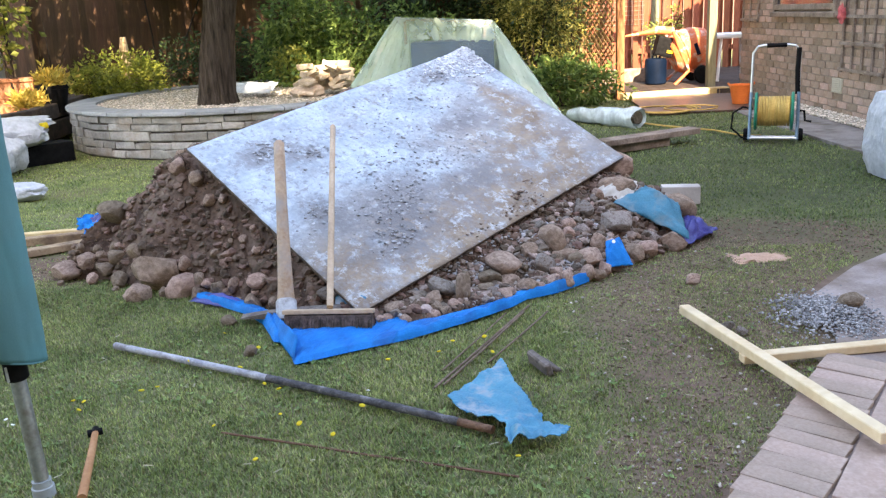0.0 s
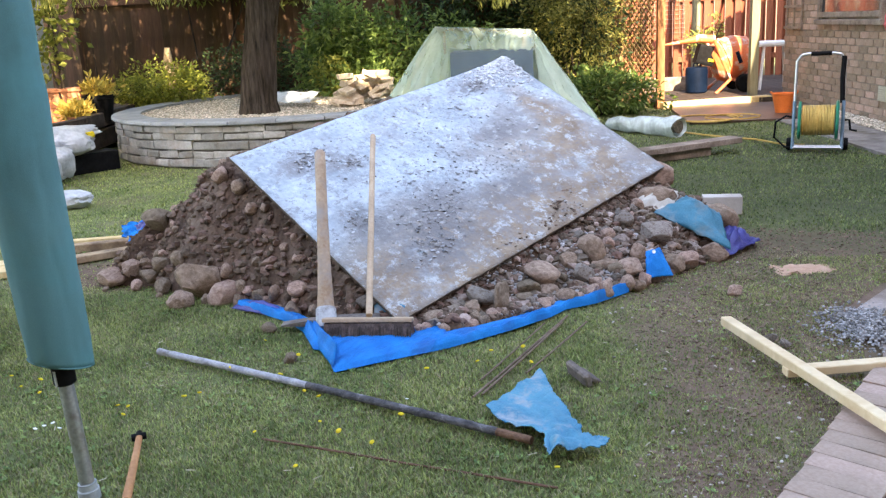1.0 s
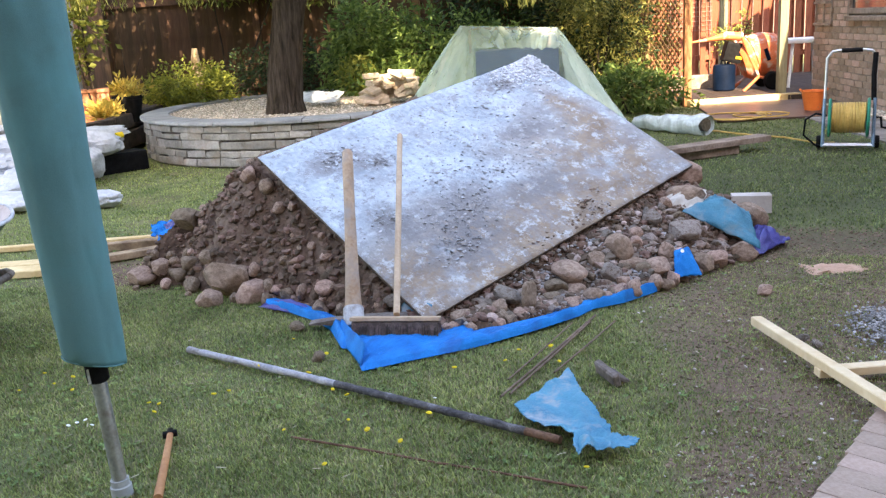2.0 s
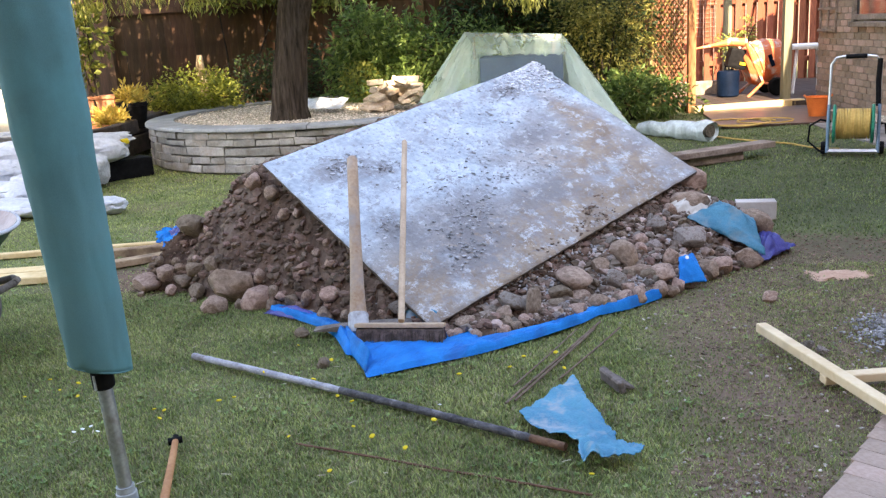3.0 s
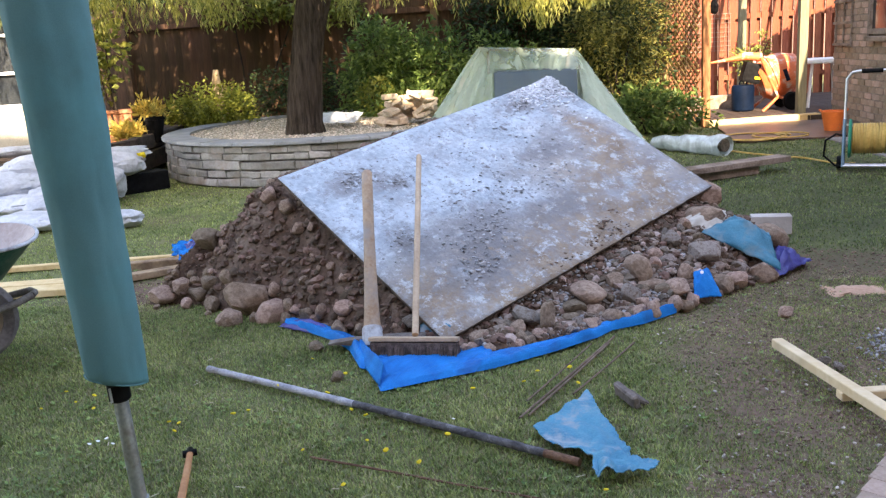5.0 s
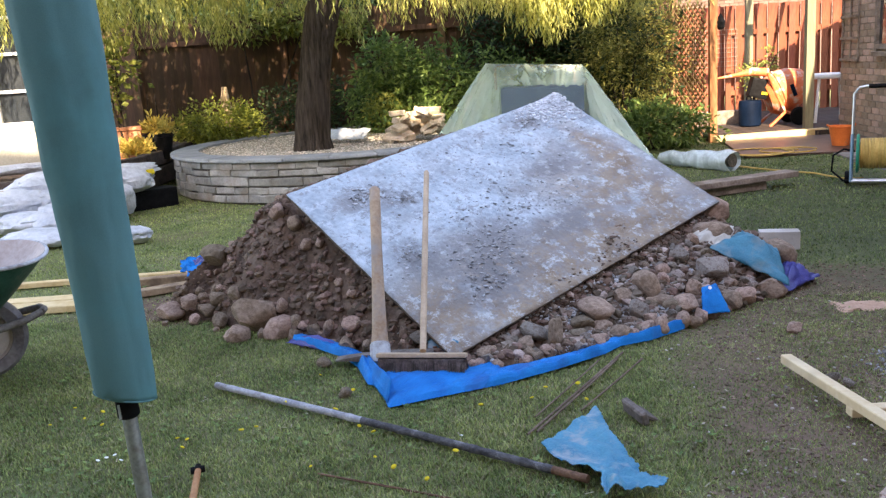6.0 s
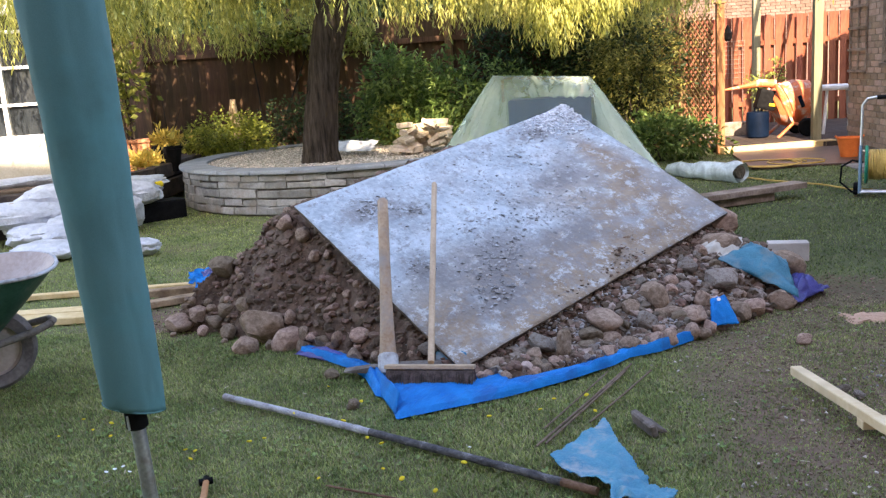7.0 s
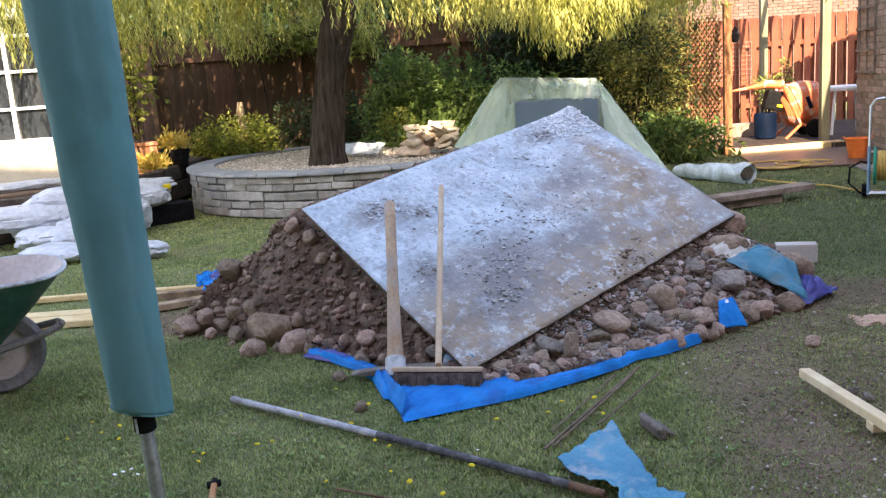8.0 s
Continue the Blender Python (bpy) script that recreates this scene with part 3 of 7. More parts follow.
def chunk(r, seed, n=1):
    """A small angular crumb as lists of vertices and faces."""
    b = bmesh.new()
    bmesh.ops.create_icosphere(b, subdivisions=n, radius=1)
    o = seed * 1.37
    for v in b.verts:
        v.co *= 0.75 + 0.5 * noise.noise(v.co * 1.3 + Vector((o, o * 2, o * 3)))
    vs, fs = [v.co.copy() for v in b.verts], [[v.index for v in f.verts] for f in b.faces]
    b.free()
    return vs, fs


CRUMBS = [chunk(1, i) for i in range(8)]


def scatter(name, spots, material, parent, label="", kind="stuff"):
    """Many loose crumbs in one mesh: spots are (place, size, squash)."""
    verts, faces = [], []
    for p, r, squash in spots:
        vs, fs = CRUMBS[rng.randrange(8)]
        rot = Euler((rng.uniform(-0.4, 0.4), rng.uniform(-0.4, 0.4), rng.uniform(0, 6.3))).to_matrix()
        k = len(verts)
        for v in vs:
            q = rot @ Vector((v.x * r * rng.uniform(0.9, 1.25), v.y * r, v.z * r * squash))
            verts.append((p[0] + q.x, p[1] + q.y, p[2] + q.z))
        faces += [[i + k for i in f] for f in fs]
    ob = new(name, raw(name, verts, faces, material))
    if parent is not None:
        ob.parent = parent
    return tagged(ob, label, kind=kind)


CRUMB = mat("plaster_crumb", (0.20, 0.197, 0.20), (0.42, 0.42, 0.435), 14, 0.95, 0.5, 80, island=0.45)
# crumbs of plaster lying on the board, thick in patches, and a ridge at its top corner
spots = []
PATCH = [(0.17, 0.17, 0.05, 90), (0.25, 0.26, 0.04, 30), (0.30, 0.66, 0.09, 110), (0.22, 0.80, 0.07, 70), (0.57, 0.56, 0.12, 60), (0.7, 0.28, 0.2, 60), (0.5, 0.25, 0.22, 40), (0.12, 0.55, 0.05, 40), (0.45, 0.5, 0.2, 80), (0.8, 0.12, 0.08, 40)]
for u0, v0, s, n in PATCH:
    for _ in range(n):
        u, v = rng.gauss(u0, s * 0.6), rng.gauss(v0, s * 0.6)
        if 0.02 < u < 0.98 and 0.02 < v < 0.98:
            spots.append((on_board(u, v, 0.003), rng.uniform(0.002, 0.007) * (1.7 if rng.random() < 0.1 else 1), 0.5))
scatter("plaster_crumbs", spots, CRUMB, None, "grey crumbs of set plaster lying on the board")["category"] = "crumbs"
for u0, v0, s, n in PATCH:
    for _ in range(n // 2):
        u, v = rng.gauss(u0, s * 0.5), rng.gauss(v0, s * 0.5)
        if 0.02 < u < 0.98 and 0.02 < v < 0.98:
            spots.append((on_board(u, v, 0.001), rng.uniform(0.006, 0.017), 0.22))
scatter("plaster_flakes", spots[-900:], CRUMB, None, "thin grey flakes of plaster on the board")["category"] = "flakes"
spots = []
for _ in range(900):
    u, v = 1 - abs(rng.gauss(0.015, 0.09)), abs(rng.gauss(0.01, 0.10))
    if 0.6 < u < 0.995 and 0.005 < v < 0.5:
        d = math.hypot((1 - u) * 2, v * 1.27)
        spots.append((on_board(u, v, max(0.0, 0.028 - 0.12 * d) * rng.uniform(0, 1)), rng.uniform(0.005, 0.018), 0.6))
scatter("plaster_heap", spots, PLASTER, None, "small heap of white plaster lumps on the board")["category"] = "plaster"

# dark clots of earth on the dirty lower edge
spots = []
for u0, v0, s, n in ((0.60, 0.90, 0.016, 34), (0.53, 0.955, 0.03, 30), (0.66, 0.86, 0.010, 10), (0.40, 0.95, 0.03, 12), (0.62, 0.95, 0.02, 14)):
    for _ in range(n):
        u, v = rng.gauss(u0, s), rng.gauss(v0, s * 0.7)
        if 0.02 < u < 0.98 and 0.02 < v < 0.985:
            spots.append((on_board(u, v, 0.002), rng.uniform(0.003, 0.013), 0.35))
scatter("earth_clots", spots, CLOD, None, "dark clots of earth stuck to the board")["category"] = "earth"

# ---- stones ----
def stone_mesh(i, material):
    r = random.Random(100 + i)
    b = bmesh.new()
    bmesh.ops.create_icosphere(b, subdivisions=3, radius=0.5)
    off = Vector((r.uniform(0, 50), r.uniform(0, 50), r.uniform(0, 50)))
    cuts = [Vector((r.gauss(0, 1), r.gauss(0, 1), r.gauss(0, 0.8))).normalized() for _ in range(14 if i >= 20 else 11)]
    lim = [r.uniform(0.24, 0.40) if i >= 20 else r.uniform(0.28, 0.43) for _ in cuts]
    for v in b.verts:
        for c, k in zip(cuts, lim):
            d = v.co.dot(c)
            if d > k:
                v.co -= c * (d - k) * 0.94
        v.co *= 1 + 0.12 * noise.noise(v.co * 2.2 + off) + 0.07 * noise.noise(v.co * 8 + off)
    lo = min(v.co.z for v in b.verts)
    for v in b.verts:
        v.co.z -= lo * 0.72
    return mesh_of(b, "rock", material, True)


ROCKS = [stone_mesh(i, STONE) for i in range(9)]
GREYS = [stone_mesh(20 + i, GREY_STONE) for i in range(5)]


def rock(x, y, w, h=0.7, d=0.8, z=None, grey=False, turn=None, tilt=0, label=""):
    ob = new("rock", (GREYS if grey else ROCKS)[rng.randrange(5 if grey else 9)])
    zz = max(heap_z(x, y), 0.0) if z is None else z
    ob.matrix_world = pose(x, y, zz - 0.01, tilt, 0, rng.uniform(0, 360) if turn is None else turn)
    ob.scale = (w, w * d, w * h)
    tagged(ob, label or ("rounded grey rubble stone in the heap's edge" if grey else "rounded brown field stone at the heap's foot"), "stone", "stones round the heap")
    return ob


for x, y, wd, h in [(-1.43, 3.93, 0.235, 0.8), (-1.27, 3.82, 0.16, 0.67), (-1.45, 3.77, 0.115, 0.73), (-1.67, 4.15, 0.095, 0.85), (-1.26, 3.90, 0.07, 0.9), (-1.18, 3.82, 0.07, 1.0), (-1.07, 3.74, 0.075, 0.87),
                    (-0.99, 3.70, 0.06, 1.2), (-0.87, 3.65, 0.086, 0.7), (-0.89, 3.58, 0.086, 0.84), (-0.78, 3.54, 0.062, 0.9), (-0.97, 3.64, 0.062, 0.68), (-1.96, 4.20, 0.156, 0.5), (-1.86, 4.21, 0.10, 0.8),
                    (-1.74, 4.18, 0.13, 0.58), (-1.63, 4.02, 0.08, 0.95), (-1.55, 4.07, 0.077, 0.95), (-1.06, 3.96, 0.072, 0.73), (-1.31, 4.13, 0.075, 1.0), (-1.21, 4.09, 0.09, 0.78), (-1.72, 4.30, 0.14, 0.78), (-1.14, 4.0, 0.065, 0.83)]:
    rock(x, y, wd * 1.28, h * 0.95, rng.uniform(0.7, 0.85))
for x, y, wd, h in [(0.22, 3.83, 0.20, 0.42), (0.47, 3.97, 0.14, 0.85), (0.53, 3.93, 0.12, 0.53), (0.58, 3.87, 0.09, 0.61), (0.70, 4.04, 0.08, 1.0), (0.87, 4.03, 0.10, 0.8), (0.95, 4.10, 0.105, 0.77), (1.10, 4.23, 0.13, 0.72),
                    (0.87, 4.52, 0.165, 0.62), (1.20, 4.50, 0.16, 0.95), (0.15, 3.71, 0.11, 0.57), (0.24, 3.71, 0.086, 0.65), (0.13, 3.60, 0.075, 0.82), (0.03, 3.45, 0.075, 1.5), (-0.09, 3.42, 0.085, 0.73), (-0.25, 3.38, 0.086, 0.5),
                    (0.35, 3.91, 0.08, 0.76), (0.63, 3.88, 0.14, 0.45), (-0.95, 3.40, 0.07, 0.6), (-0.78, 3.05, 0.05, 0.8), (1.05, 3.66, 0.07, 0.65), (0.95, 4.85, 0.2, 0.7)]:
    rock(x, y, wd * 1.3, h * 0.95, rng.uniform(0.7, 0.85))
for x, y, wd, h in [(0.81, 4.20, 0.22, 0.62), (0.66, 4.30, 0.11, 0.8), (0.42, 4.09, 0.11, 0.6), (-0.06, 3.54, 0.2, 0.4), (0.22, 3.82, 0.10, 0.5), (0.56, 4.19, 0.07, 0.9), (0.63, 4.13, 0.09, 0.9), (0.41, 3.81, 0.13, 0.71), (-1.93, 4.72, 0.19, 0.6), (-0.52, 3.42, 0.1, 0.5), (1.02, 4.40, 0.1, 0.8)]:
    rock(x, y, wd * 1.2, h * 0.95, rng.uniform(0.6, 0.8), grey=True)
rock(1.55, 3.22, 0.15, 0.5, 0.6, z=0.02, turn=10, label="flat brown stone lying by the grey grit")
for x, y in ((1.02, 3.08), (1.06, 3.03)):
    rock(x, y, 0.06, 0.7, 0.8, z=0.005, grey=True, label="lump of grey mortar on bare earth")
for k in range(26):
    t = k / 25
    x, y = -0.30 + 0.98 * t, 3.25 + 0.55 * t ** 1.2
    rock(x + rng.uniform(-0.02, 0.02), y + rng.uniform(-0.015, 0.05), rng.uniform(0.06, 0.12), rng.uniform(0.65, 1.0), rng.uniform(0.65, 0.9), z=0.012, grey=rng.random() < 0.2)
for k in range(16):
    t = rng.random()
    x, y = -2.0 + 1.12 * t, 4.1 - 0.52 * t
    rock(x, y + rng.uniform(0.0, 0.22), rng.uniform(0.04, 0.09), rng.uniform(0.65, 1.0), rng.uniform(0.65, 0.9), z=0.0)
# scattered smaller stones over the slopes
r2 = random.Random(3)
made = 0
while made < 150:
    x, y = r2.uniform(-2.05, 1.4), r2.uniform(3.3, 5.0)
    if not inside(x, y, HEAP):
        continue
    d = edge_distance(x, y, HEAP)
    covered = inside(x, y, BOARD_PLAN) and d > 0.3
    if covered or d > (0.16 if x < -0.3 else 0.75) and r2.random() < (0.94 if x < -0.3 else 0.8):
        continue
    rock(x, y, r2.uniform(0.035, 0.08) * (1.15 if x > -0.1 else 0.9), r2.uniform(0.6, 0.9), r2.uniform(0.65, 0.95), grey=x > -0.2 and r2.random() < 0.3)
    made += 1
spots = []
while len(spots) < 17000:
    x, y = rng.uniform(-2.15, 1.45), rng.uniform(3.25, 5.6)
    if inside(x, y, HEAP) and not (inside(x, y, BOARD_PLAN) and edge_distance(x, y, BOARD_PLAN) > 0.25):
        spots.append(((x, y, heap_z(x, y) + 0.002), rng.choice((0.005, 0.006, 0.008, 0.010, 0.013, 0.017, 0.024, 0.03)) * rng.uniform(0.7, 1.35), 0.75))
scatter("loose_soil", spots, CLOD, heap)
spots = []
while len(spots) < 3800:
    x, y = rng.uniform(-2.3, 2.3), rng.uniform(1.8, 4.9)
    if rng.random() < bare_at(x, y) and not inside(x, y, PATIO) and not inside(x, y, HEAP):
        spots.append(((x, y, ground_z(x, y) + 0.001), rng.choice((0.004, 0.005, 0.007, 0.011)) * rng.uniform(0.7, 1.3), 0.6))
scatter("earth_crumbs", spots, mat("dry_earth", (0.10, 0.065, 0.045), (0.25, 0.175, 0.125), 12, 0.95, 0.5, 80, island=0.4), bpy.data.objects["ground"])
spots = []
while len(spots) < 1100:
    x, y = rng.gauss(0.3, 0.4), rng.gauss(3.85, 0.28)
    if inside(x, y, HEAP) and edge_distance(x, y, HEAP) < 0.4:
        spots.append(((x, y, heap_z(x, y) + 0.004), rng.uniform(0.006, 0.02), 0.6))
scatter("grey_rubble", spots, GREY_GRIT, heap)
# broken bits of stone and mortar filling the rubbly side
spots = []
while len(spots) < 1000:
    x, y = rng.uniform(-0.35, 1.3), rng.uniform(3.3, 4.9)
    if inside(x, y, HEAP) and (not inside(x, y, BOARD_PLAN) or edge_distance(x, y, BOARD_PLAN) < 0.15):
        spots.append(((x, y, heap_z(x, y) + 0.006), rng.choice((0.010, 0.013, 0.018, 0.024, 0.034)) * rng.uniform(0.7, 1.3), 0.7))
scatter("broken_stone", spots, RUBBLE, heap)

scatter("shingle", [((rng.uniform(3.68, 3.97), rng.uniform(5.5, 10.6), 0.034), rng.uniform(0.008, 0.02), 0.6) for _ in range(2200)], SHINGLE, bpy.data.objects["shingle_strip"])
# ---- stone planter with the willow ----
PC, PR, PH = Vector((-2.13, 10.02, 0)), 2.03, 0.44
planter = thing("stone_planter", "round raised planter of grey drystone blocks", "planter", PC)
bm = B()
lathe(bm, [(PR - 0.11, -0.02), (PR - 0.035, -0.02), (PR - 0.035, PH - 0.05)], 96)
part("backing", bm, JOINT, planter, "dark earth-filled joints")
bm = B()
lathe(bm, [(PR - 0.2, PH - 0.09), (PR - 0.2, PH - 0.03)], 64)
part("shingle_bed", bm, SHINGLE_BED, planter, "buff pea shingle")
spots = [((PC.x * 0 + r * math.cos(a), r * math.sin(a), PH - 0.027), rng.uniform(0.008, 0.018), 0.5) for r, a in ((PR * 0.88 * math.sqrt(rng.random()), rng.uniform(0, 6.283)) for _ in range(8000))]
scatter("shingle", spots, SHINGLE, planter)


def arc_block(a0, a1, r0, r1, z0, z1, bev, wob, seed):
    """A block bent to a circle."""
    b = bmesh.new()
    n = max(1, int((a1 - a0) / 0.05))
    r = random.Random(seed)
    dz = [r.uniform(-wob, wob) for _ in range(4)]
    for i in range(n + 1):
        a = a0 + (a1 - a0) * i / n
        t = i / n
        for rr, zz in ((r0, z0), (r1 - bev, z0), (r1, z0 + bev), (r1, z1 - bev), (r1 - bev, z1), (r0, z1)):
            wz = (dz[0] * (1 - t) + dz[1] * t) if zz > (z0 + z1) / 2 else 0
            wr = wob * noise.noise((a * 40, zz * 30, seed)) if rr > r0 else 0
            b.verts.new(((rr + wr) * math.cos(a), (rr + wr) * math.sin(a), zz + wz))
    b.verts.ensure_lookup_table()
    for i in range(n):
        for k in range(6):
            b.faces.new([b.verts[j] for j in (i * 6 + k, i * 6 + (k + 1) % 6, (i + 1) * 6 + (k + 1) % 6, (i + 1) * 6 + k)])
    b.faces.new([b.verts[k] for k in range(6)][::-1]), b.faces.new([b.verts[n * 6 + k] for k in range(6)])
    return b


r3 = random.Random(11)
z = 0.0
heights = [0.085, 0.08, 0.092, 0.068, 0.075]
for h in heights:
    a = -math.pi + r3.uniform(0, 0.1)
    while a < -0.2:
        ln = r3.uniform(0.13, 0.36) / PR
        if h > 0.08 and r3.random() < 0.12:
            part("stone", arc_block(a + 0.002, a + ln - 0.002, PR - 0.1, PR + r3.uniform(-0.008, 0.008), z + 0.004, z + h * 0.5 - 0.003, 0.010, 0.010, r3.random() * 99), WALLSTONE, planter)
            part("stone", arc_block(a + 0.002, a + ln - 0.002, PR - 0.1, PR + r3.uniform(-0.008, 0.008), z + h * 0.5 + 0.003, z + h - 0.004, 0.010, 0.010, r3.random() * 99), WALLSTONE, planter)
        else:
            part("stone", arc_block(a + 0.002, a + ln - 0.002, PR - 0.1, PR + r3.uniform(-0.010, 0.010), z + 0.003, z + h - 0.004, 0.009, 0.013, r3.random() * 99), WALLSTONE, planter)
        a += ln
    z += h
a = -math.pi - 1.2
while a < math.pi - 1.25:
    part("coping_stone", arc_block(a + 0.002, a + 0.218, PR - 0.27, PR + 0.035, z, z + 0.038, 0.008, 0.003, a), COPING, planter, "flat slate-grey coping")
    a += 0.22
# ---- foliage ----
def leaf_cloud(name, blobs, n, size, material, parent, seed, aspect=0.5, droop=0.2):
    """Many single leaves in sprays over overlapping masses: (centre, radii)."""
    r = random.Random(seed)
    verts, faces = [], []
    tot = sum(b[1][0] * b[1][1] + b[1][0] * b[1][2] for b in blobs)
    for c, rad in blobs:
        m = int(n * (rad[0] * rad[1] + rad[0] * rad[2]) / tot)
        spread = 0.13 * (rad[0] + rad[1] + rad[2]) / 3 + size * 0.5
        sprays = []
        for _ in range(max(6, m // 20)):
            d = Vector((r.gauss(0, 1), r.gauss(0, 1), r.gauss(0, 1))).normalized()
            k = r.uniform(0.62, 1.0) * (1 + 0.28 * noise.noise(d * 2.6 + Vector(c)))
            sprays.append((d, Vector((c[0] + d.x * rad[0] * k, c[1] + d.y * rad[1] * k, c[2] + d.z * rad[2] * k))))
        for _ in range(m):
            if r.random() < (0.8 if m > 600 else 0.2):
                d, q = r.choice(sprays)
                p = q + Vector((r.gauss(0, spread), r.gauss(0, spread), r.gauss(0, spread * 0.6)))
            else:
                d = Vector((r.gauss(0, 1), r.gauss(0, 1), r.gauss(0, 1))).normalized()
                k = r.uniform(0.3, 0.95)
                p = Vector((c[0] + d.x * rad[0] * k, c[1] + d.y * rad[1] * k, c[2] + d.z * rad[2] * k))
            if p.z < 0.01:
                continue
            s = size * r.uniform(0.6, 1.35)
            ax = (d * 0.7 + Vector((r.gauss(0, 0.6), r.gauss(0, 0.6), r.gauss(0, 0.5) - droop))).normalized()
            sd = ax.cross(Vector((r.gauss(0, 1), r.gauss(0, 1), r.gauss(0, 1)))).normalized() * s * aspect * 0.5
            up = ax.cross(sd).normalized() * s * 0.1
            i = len(verts)
            verts += [p, p + ax * s * 0.5 + sd + up, p + ax * s, p + ax * s * 0.5 - sd + up]
            faces += [(i, i + 1, i + 2), (i, i + 2, i + 3)]
    ob = new(name, raw(name, [tuple(v) for v in verts], faces, material))
    if parent is not None:
        ob.parent = parent
    return ob


def twigs(parent, base, tips, r0, name="branch", material=None):
    for k, t in enumerate(tips):
        bm = B()
        b, t = Vector(base), Vector(t)
        mid = b.lerp(t, 0.5) + Vector((rng.uniform(-0.08, 0.08), rng.uniform(-0.08, 0.08), rng.uniform(0, 0.08)))
        tube(bm, [b, mid, t], [r0, r0 * 0.6, r0 * 0.2], 6)
        part(name, bm, material or BARK, parent, smooth=True)


def shrub(name, label, blobs, n, size, material, seed, aspect=0.5):
    th = thing(name, label, "shrub")
    leaf_cloud("crown", blobs, n, size, material, th, seed, aspect)
    c = blobs[0][0]
    twigs(th, (c[0], c[1], -0.02), [(b[0][0] + rng.uniform(-0.1, 0.1), b[0][1], b[0][2] + b[1][2] * 0.5) for b in blobs[:5]], 0.025)
    return th


# willow in the planter
TX, TY = -2.36, 9.05
willow = thing("willow_tree", "weeping willow with dark furrowed trunk growing from the planter", "tree")
bm = B()
trunk_pts = [(TX, TY, PH - 0.1), (TX, TY, PH + 0.1), (TX + 0.05, TY, 1.0), (TX + 0.14, TY, 1.5), (TX + 0.27, TY, 2.0), (TX + 0.45, TY + 0.05, 3.0), (TX + 0.4, TY + 0.1, 4.3)]
tube(bm, trunk_pts, [0.23, 0.185, 0.165, 0.162, 0.18, 0.15, 0.10], 28)
bmesh.ops.subdivide_edges(bm, edges=bm.edges[:], cuts=2, use_grid_fill=True)
for v in bm.verts:
    a = math.atan2(v.co.y - TY, v.co.x - TX)
    k = 0.020 * noise.noise((math.cos(a) * 5, math.sin(a) * 5, v.co.z * 1.3)) + 0.012 * noise.noise((math.cos(a) * 13, math.sin(a) * 13, v.co.z * 2.2))
    v.co.x, v.co.y = v.co.x + math.cos(a) * k, v.co.y + math.sin(a) * k
part("trunk", bm, BARK, willow, smooth=True)
rw = random.Random(21)
limb_tips = []
for i in range(11):
    a = i * 0.571 + rw.uniform(-0.2, 0.2)
    R = rw.uniform(1.8, 3.6)
    z0 = rw.uniform(2.2, 3.6)
    tip = Vector((TX + R * math.cos(a) + 0.5, TY + R * math.sin(a) * 0.9 - 0.2, z0 + rw.uniform(0.7, 1.5)))
    bm = B()
    b0 = Vector((TX + 0.42, TY + 0.05, z0))
    tube(bm, [b0, b0.lerp(tip, 0.35) + Vector((0, 0, 0.45)), b0.lerp(tip, 0.7) + Vector((0, 0, 0.4)), tip], [0.085, 0.06, 0.04, 0.015], 8)
    part("limb", bm, BARK, willow, smooth=True)
    limb_tips.append((b0, tip))


def frond(verts, faces, p, length, r, size):
    """One hanging withe with its narrow leaves."""
    x, y, z = p
    dx, dy = r.gauss(0, 0.06), r.gauss(0, 0.06)
    steps = int(length / 0.024)
    for i in range(steps):
        t = i / steps
        q = Vector((x + dx * t + 0.02 * math.sin(i * 0.3 + x * 9), y + dy * t + 0.02 * math.cos(i * 0.27 + y * 9), z - length * t))
        a = r.uniform(0, 6.283)
        ax = Vector((math.cos(a) * 0.55, math.sin(a) * 0.55, -1)).normalized()
        s = size * r.uniform(0.7, 1.3)
        sd = Vector((-math.sin(a), math.cos(a), 0)) * s * 0.10
        k = len(verts)
        verts += [tuple(q), tuple(q + ax * s * 0.45 + sd), tuple(q + ax * s), tuple(q + ax * s * 0.45 - sd)]
        faces += [(k, k + 1, k + 2), (k, k + 2, k + 3)]


for part_no in range(4):
    verts, faces = [], []
    for _ in range(62):
        a, R = rw.uniform(0, 6.283), 3.9 * math.sqrt(rw.random())
        cx, cy = TX + 0.6 + R * math.cos(a) * 1.15, TY - 0.5 + R * math.sin(a) * 0.6
        if cy < 8.45 and -1.0 < cx < 1.5 or cy < 9.1 and abs(cx + 2.15) < 0.42:
            continue
        base = 1.66 + 0.30 * noise.noise((cx * 0.8, cy * 0.8, 5)) + rw.uniform(-0.12, 0.5) + 0.10 * max(0, cx - 1.0) + (0.5 if R < 0.8 else 0)
        sp = rw.uniform(0.06, 0.2)
        for _ in range(rw.randrange(6, 13)):
            x, y = rw.gauss(cx, sp), rw.gauss(cy, sp)
            low = base + abs(rw.gauss(0, 0.16))
            top = min(5.2, low + rw.uniform(0.8, 2.2))
            frond(verts, faces, (x, y, top), top - low, rw, 0.072)
    ob = new("foliage", raw("foliage", verts, faces, WILLOW_LEAF))
    ob.parent = willow
verts, faces = [], []
